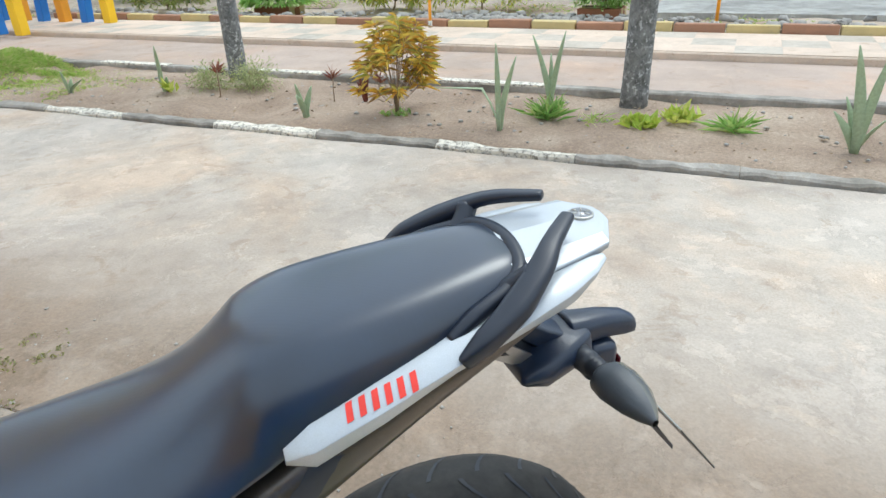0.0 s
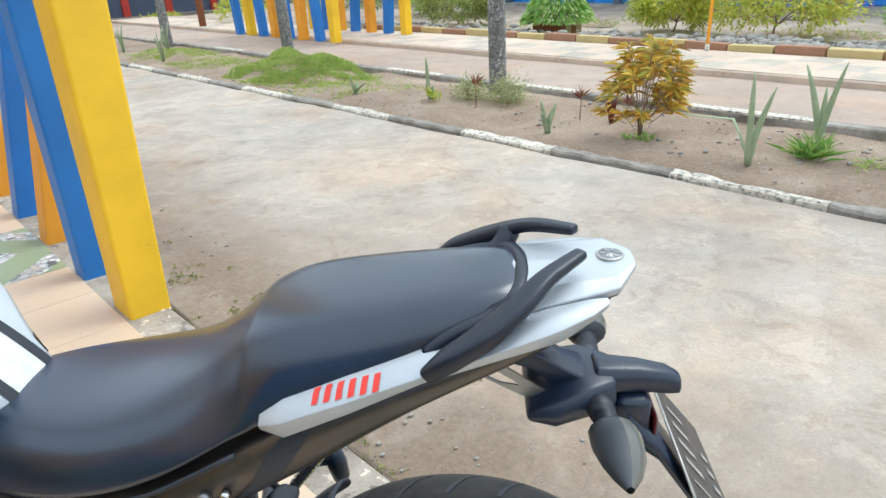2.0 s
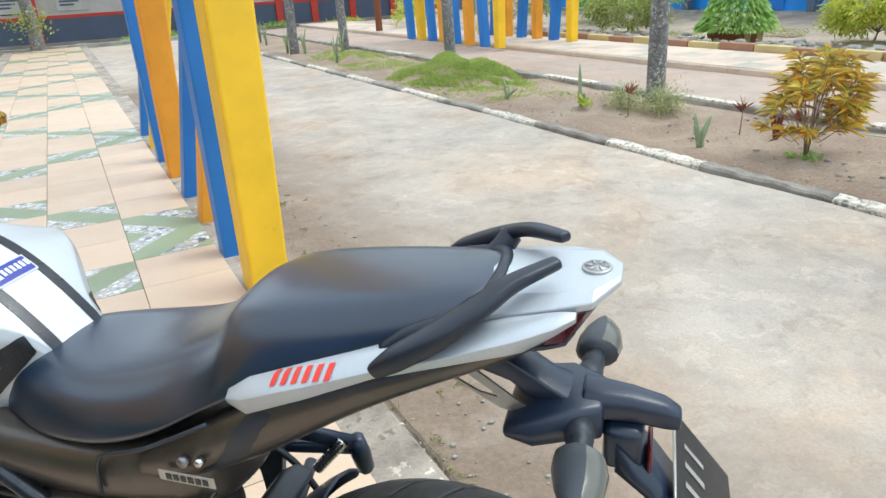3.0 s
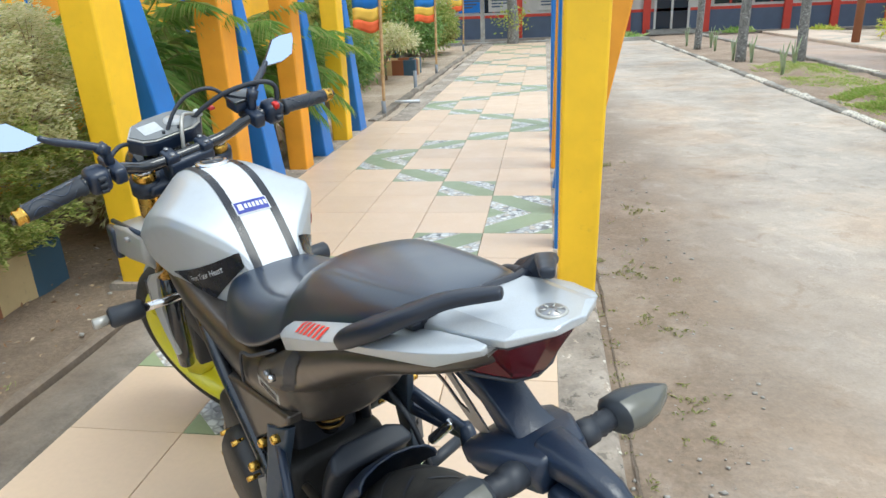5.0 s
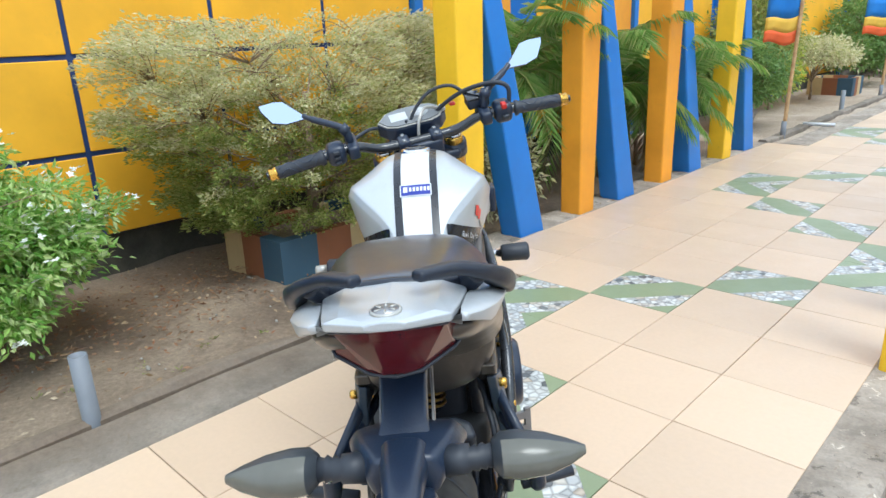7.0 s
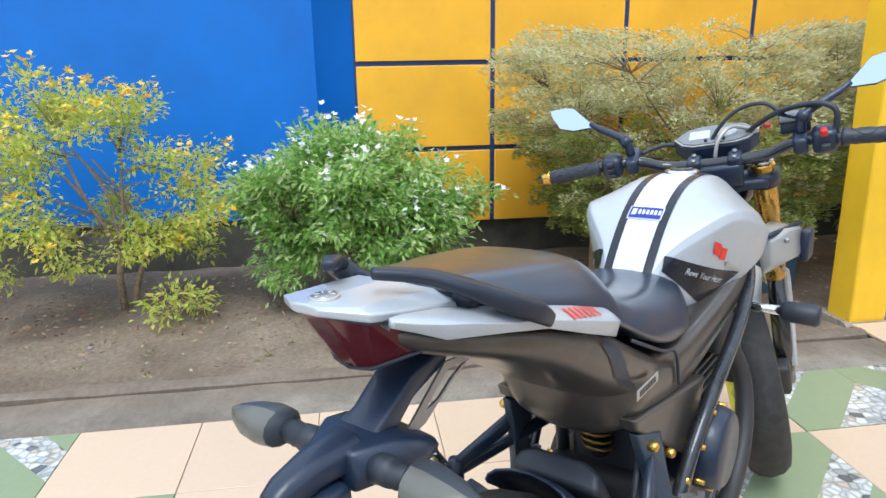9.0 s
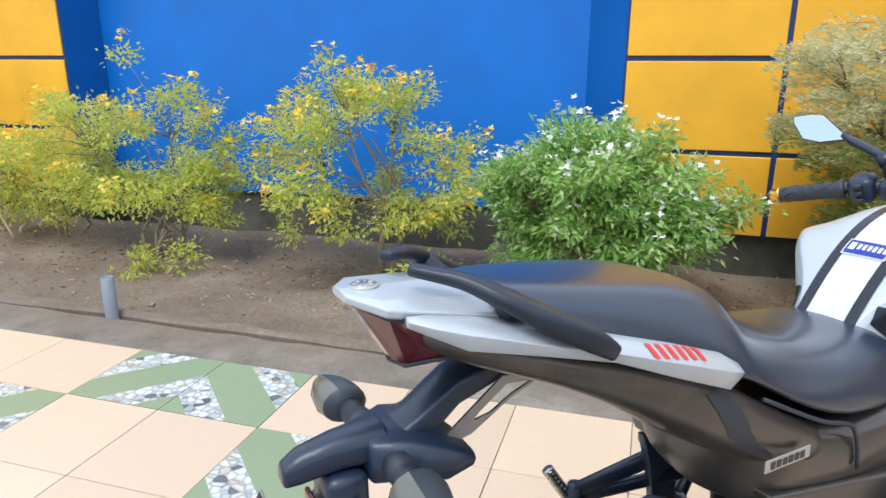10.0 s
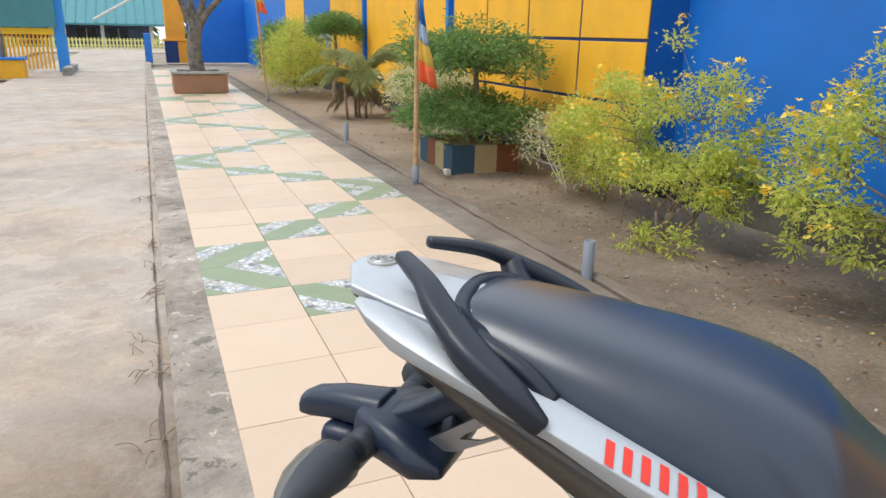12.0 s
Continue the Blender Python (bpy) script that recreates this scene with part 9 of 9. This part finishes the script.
yp = thing("planter", Matrix.Translation((4.1, -19.4, 0)), "low yellow planter with a blue rim", "planter")
part("body", box_bm(-0.7, 1.2, -0.3, 0.3, -0.1, 0.36, 0.01), M_YEL, yp)
part("rim", box_bm(-0.74, 1.24, -0.34, 0.34, 0.364, 0.42, 0.01), M_BLUE2, yp)
sm = thing("tree", Matrix.Translation((3.85, -19.4, 0.2)), "young dark-stemmed tree in the yellow planter", "tree")
part("trunk", tube([(0, 0, 0), (0.02, 0, 1.3), (0, 0, 2.2)], [0.05, 0.04, 0.03], 9), M_TWIG, sm, "", True)
B = [Vector((0.7 * rs.normal(), 0.6 * rs.normal(), 2.4 + 0.35 * rs.normal())) for _ in range(1100)]
part("crown", leaf_mesh("crown", B, [Vector(rs.normal(size=3)) for _ in B], 0.13, 0.05, M_LEAF_DK, None), None, sm)
fence = thing("fence", Matrix.Translation((0, -46, -0.1)), "low pale yellow picket fence across the street", "fence")
M_PALEY = painted("pale_yellow_paint", (0.72, 0.68, 0.26), 0.7, 0.2)
for z in (0.2, 0.5):
    part("rail", box_bm(-2, 12, -0.03, 0.03, z, z + 0.07), M_PALEY, fence)
for k in range(70):
    part("picket", box_bm(-2 + k * 0.2, -1.9 + k * 0.2, 0.034, 0.07, 0, 0.66), M_PALEY, fence)
house = thing("house", Matrix.Translation((6, -56, -0.1)), "house with a teal gabled roof beyond the street", "house")
# Porch shade is put into the wall's dark colour.
part("wall", box_bm(-6, 6, -3, 3, -0.2, 1.5), M_SLATEWALL, house, "wall whose dark blue-grey holds the porch shade")
for x in (-4.5, -2.5, -0.5, 2, 4):
    wn_ = part("window", box_bm(x, x + 1.2, 3.0, 3.05, 0.4, 1.2), M_DARKGLASS, house, "dark window")
    part("window_frame", box_bm(x + 0.56, x + 0.64, 3.05, 3.08, 0.4, 1.2), M_CREAMWALL, wn_)
for x in (-6, -3, 0, 3, 6):
    part("porch_post", tube([(x, 5.2, -0.1), (x, 5.2, 1.5)], 0.12, 10), M_CREAMWALL, house, "pale porch post")
bm = bmesh.new()
for q in ([(-7, 6, 1.4), (7, 6, 1.4), (7, 0, 4.2), (-7, 0, 4.2)], [(-7, -4, 1.4), (7, -4, 1.4), (7, 0, 4.2), (-7, 0, 4.2)]):
    lo = [bm.verts.new(p) for p in q]
    hi = [bm.verts.new((p[0], p[1], p[2] + 0.12)) for p in q]
    bm.faces.new(lo)
    bm.faces.new(hi[::-1])
    for k in range(4):
        bm.faces.new((lo[k], lo[(k + 1) % 4], hi[(k + 1) % 4], hi[k]))
roof = part("roof", bm, M_TEAL, house, "teal sheet roof")
for k in range(24):
    x = -6.9 + k * 0.6
    part("roof_rib", tube([(x, 6.0, 1.54), (x, 0.05, 4.32)], 0.035, 6), M_TEAL, roof)
part("gable_board", tube([(-6.4, 6.08, 3.9), (-2.6, 6.08, 1.75)], 0.09, 6), M_CREAMWALL, house, "pale gable board")
# distant tree line all round
rs = R(130)
B, D = [], []
for k in range(9000):
    a = rs.rand() * 6.283
    rr = 62 + 5 * rs.rand()
    top = 4.5 + 2.2 * noise.noise(Vector((math.cos(a) * 7, math.sin(a) * 7, 0))) + 1.0 * noise.noise(Vector((math.cos(a) * 25, math.sin(a) * 25, 4)))
    B.append(Vector((rr * math.cos(a), rr * math.sin(a), top * rs.rand() ** 0.6 - 0.2)))
    D.append(Vector(rs.normal(size=3)))
tagged(new("far_trees", leaf_mesh("far_trees", B, D, 1.6, 1.1, M_LEAF_FTH, None)), "distant belt of green trees", "trees", kind="stuff")

# ---- the far walkway's tiles ----
far_walk = thing("far_walkway", Matrix(), "tiled walkway across the lane with a faint zigzag", "walkway", kind="structure")
FAR_MESH = [mesh_of("far_tile", [(sx * 0.2345, sy * 0.2345, z) for z in (0.0, 0.006) for sx, sy in ((-1, -1), (1, -1), (1, 1), (-1, 1))], [(4, 5, 6, 7), (0, 1, 5, 4), (1, 2, 6, 5), (2, 3, 7, 6), (3, 0, 4, 7)], m) for m in (M_FARTILE, M_FARPRINT)]
for j in range(-26, 44):
    for i in range(3):
        ob = part("far_tile", FAR_MESH[(i, j % 4) in ((0, 0), (1, 1), (2, 2), (1, 3))], None, far_walk)
        ob.location = (7.40 + (i + 0.5) * 0.47, (j + 0.5) * 0.47, 0.002)

# ---- the walkway's tiles, last ----
walkway = thing("walkway", Matrix(), "walkway of glazed peach tiles with a green zigzag of pebble prints", "walkway", kind="structure")


def tile_mesh(name, kind):
    """kind 0: plain; 1: band from lower left to upper right; 2: the other diagonal."""
    h, g, z = T / 2, 0.0015, 0.0
    e = h - g
    if kind == 0:
        bm = box_bm(-e, e, -e, e, -0.012, z, 0.0015, 1)
        return from_bm(name, bm, M_TILE)
    c, k = 0.122, 0.11
    q = [(-e, -e), (-e + c, -e), (e, e - c), (e, e), (e - c, e), (-e, -e + c)]
    t1 = [(-e + c, -e), (e - k, -e), (e, -e + k), (e, e - c)]
    c1 = [(e - k, -e), (e, -e), (e, -e + k)]
    polys = [(q, 0), (t1, 1), (c1, 0), ([(-x, -y) for x, y in t1], 1), ([(-x, -y) for x, y in c1], 0)]
    V, Fs, I = [], [], []
    for p, m in polys:
        if kind == 2:
            p = [(-x, y) for x, y in p][::-1]
        Fs.append(tuple(range(len(V), len(V) + len(p))))
        V += [(x, y, z) for x, y in p]
        I.append(m)
    n = len(V)
    V += [(-e, -e, z), (e, -e, z), (e, e, z), (-e, e, z), (-e, -e, -0.012), (e, -e, -0.012), (e, e, -0.012), (-e, e, -0.012)]
    for a in range(4):
        b = (a + 1) % 4
        Fs.append((n + 4 + a, n + 4 + b, n + b, n + a))
        I.append(0)
    return mesh_of(name, V, Fs, [M_GREEN, M_PEBBLE], False, I)


TILE_MESH = [tile_mesh("tile", k) for k in range(3)]


def tile_kind(i, j):
    """Column -3..0, row j; the zigzag repeats every eight rows."""
    r = j % 8
    table = {(-3, 5): 2, (-3, 6): 1, (-2, 7): 1, (-1, 0): 1, (0, 1): 1, (0, 2): 2, (-1, 3): 2, (-2, 4): 2}
    return table.get((i, r), 0)


rest_v, rest_f, rest_i = [], [], []
for j in range(-54, 55):
    for i in (-3, -2, -1, 0) + ((-4,) if 7 <= j < 19 else ()):
        k = tile_kind(i, j)
        x, y = (i + 0.5) * T, (j + 0.5) * T
        dz = 0.0012 * noise.noise(Vector((i * 3.1, j * 2.7, 0)))
        if -28 <= j < 44:
            ob = part("tile", TILE_MESH[k], None, walkway)
            ob.location = (x, y, dz)
        else:
            e = T / 2 - 0.002
            n = len(rest_v)
            rest_v += [(x - e, y - e, 0), (x + e, y - e, 0), (x + e, y + e, 0), (x - e, y + e, 0)]
            rest_f.append((n, n + 1, n + 2, n + 3))
            rest_i.append(1 if k else 0)
far_tiles = new("tiles_far", mesh_of("tiles_far", rest_v, rest_f, [M_TILE, M_GREEN], False, rest_i))
far_tiles.parent = walkway
tagged(far_tiles, kind="stuff")
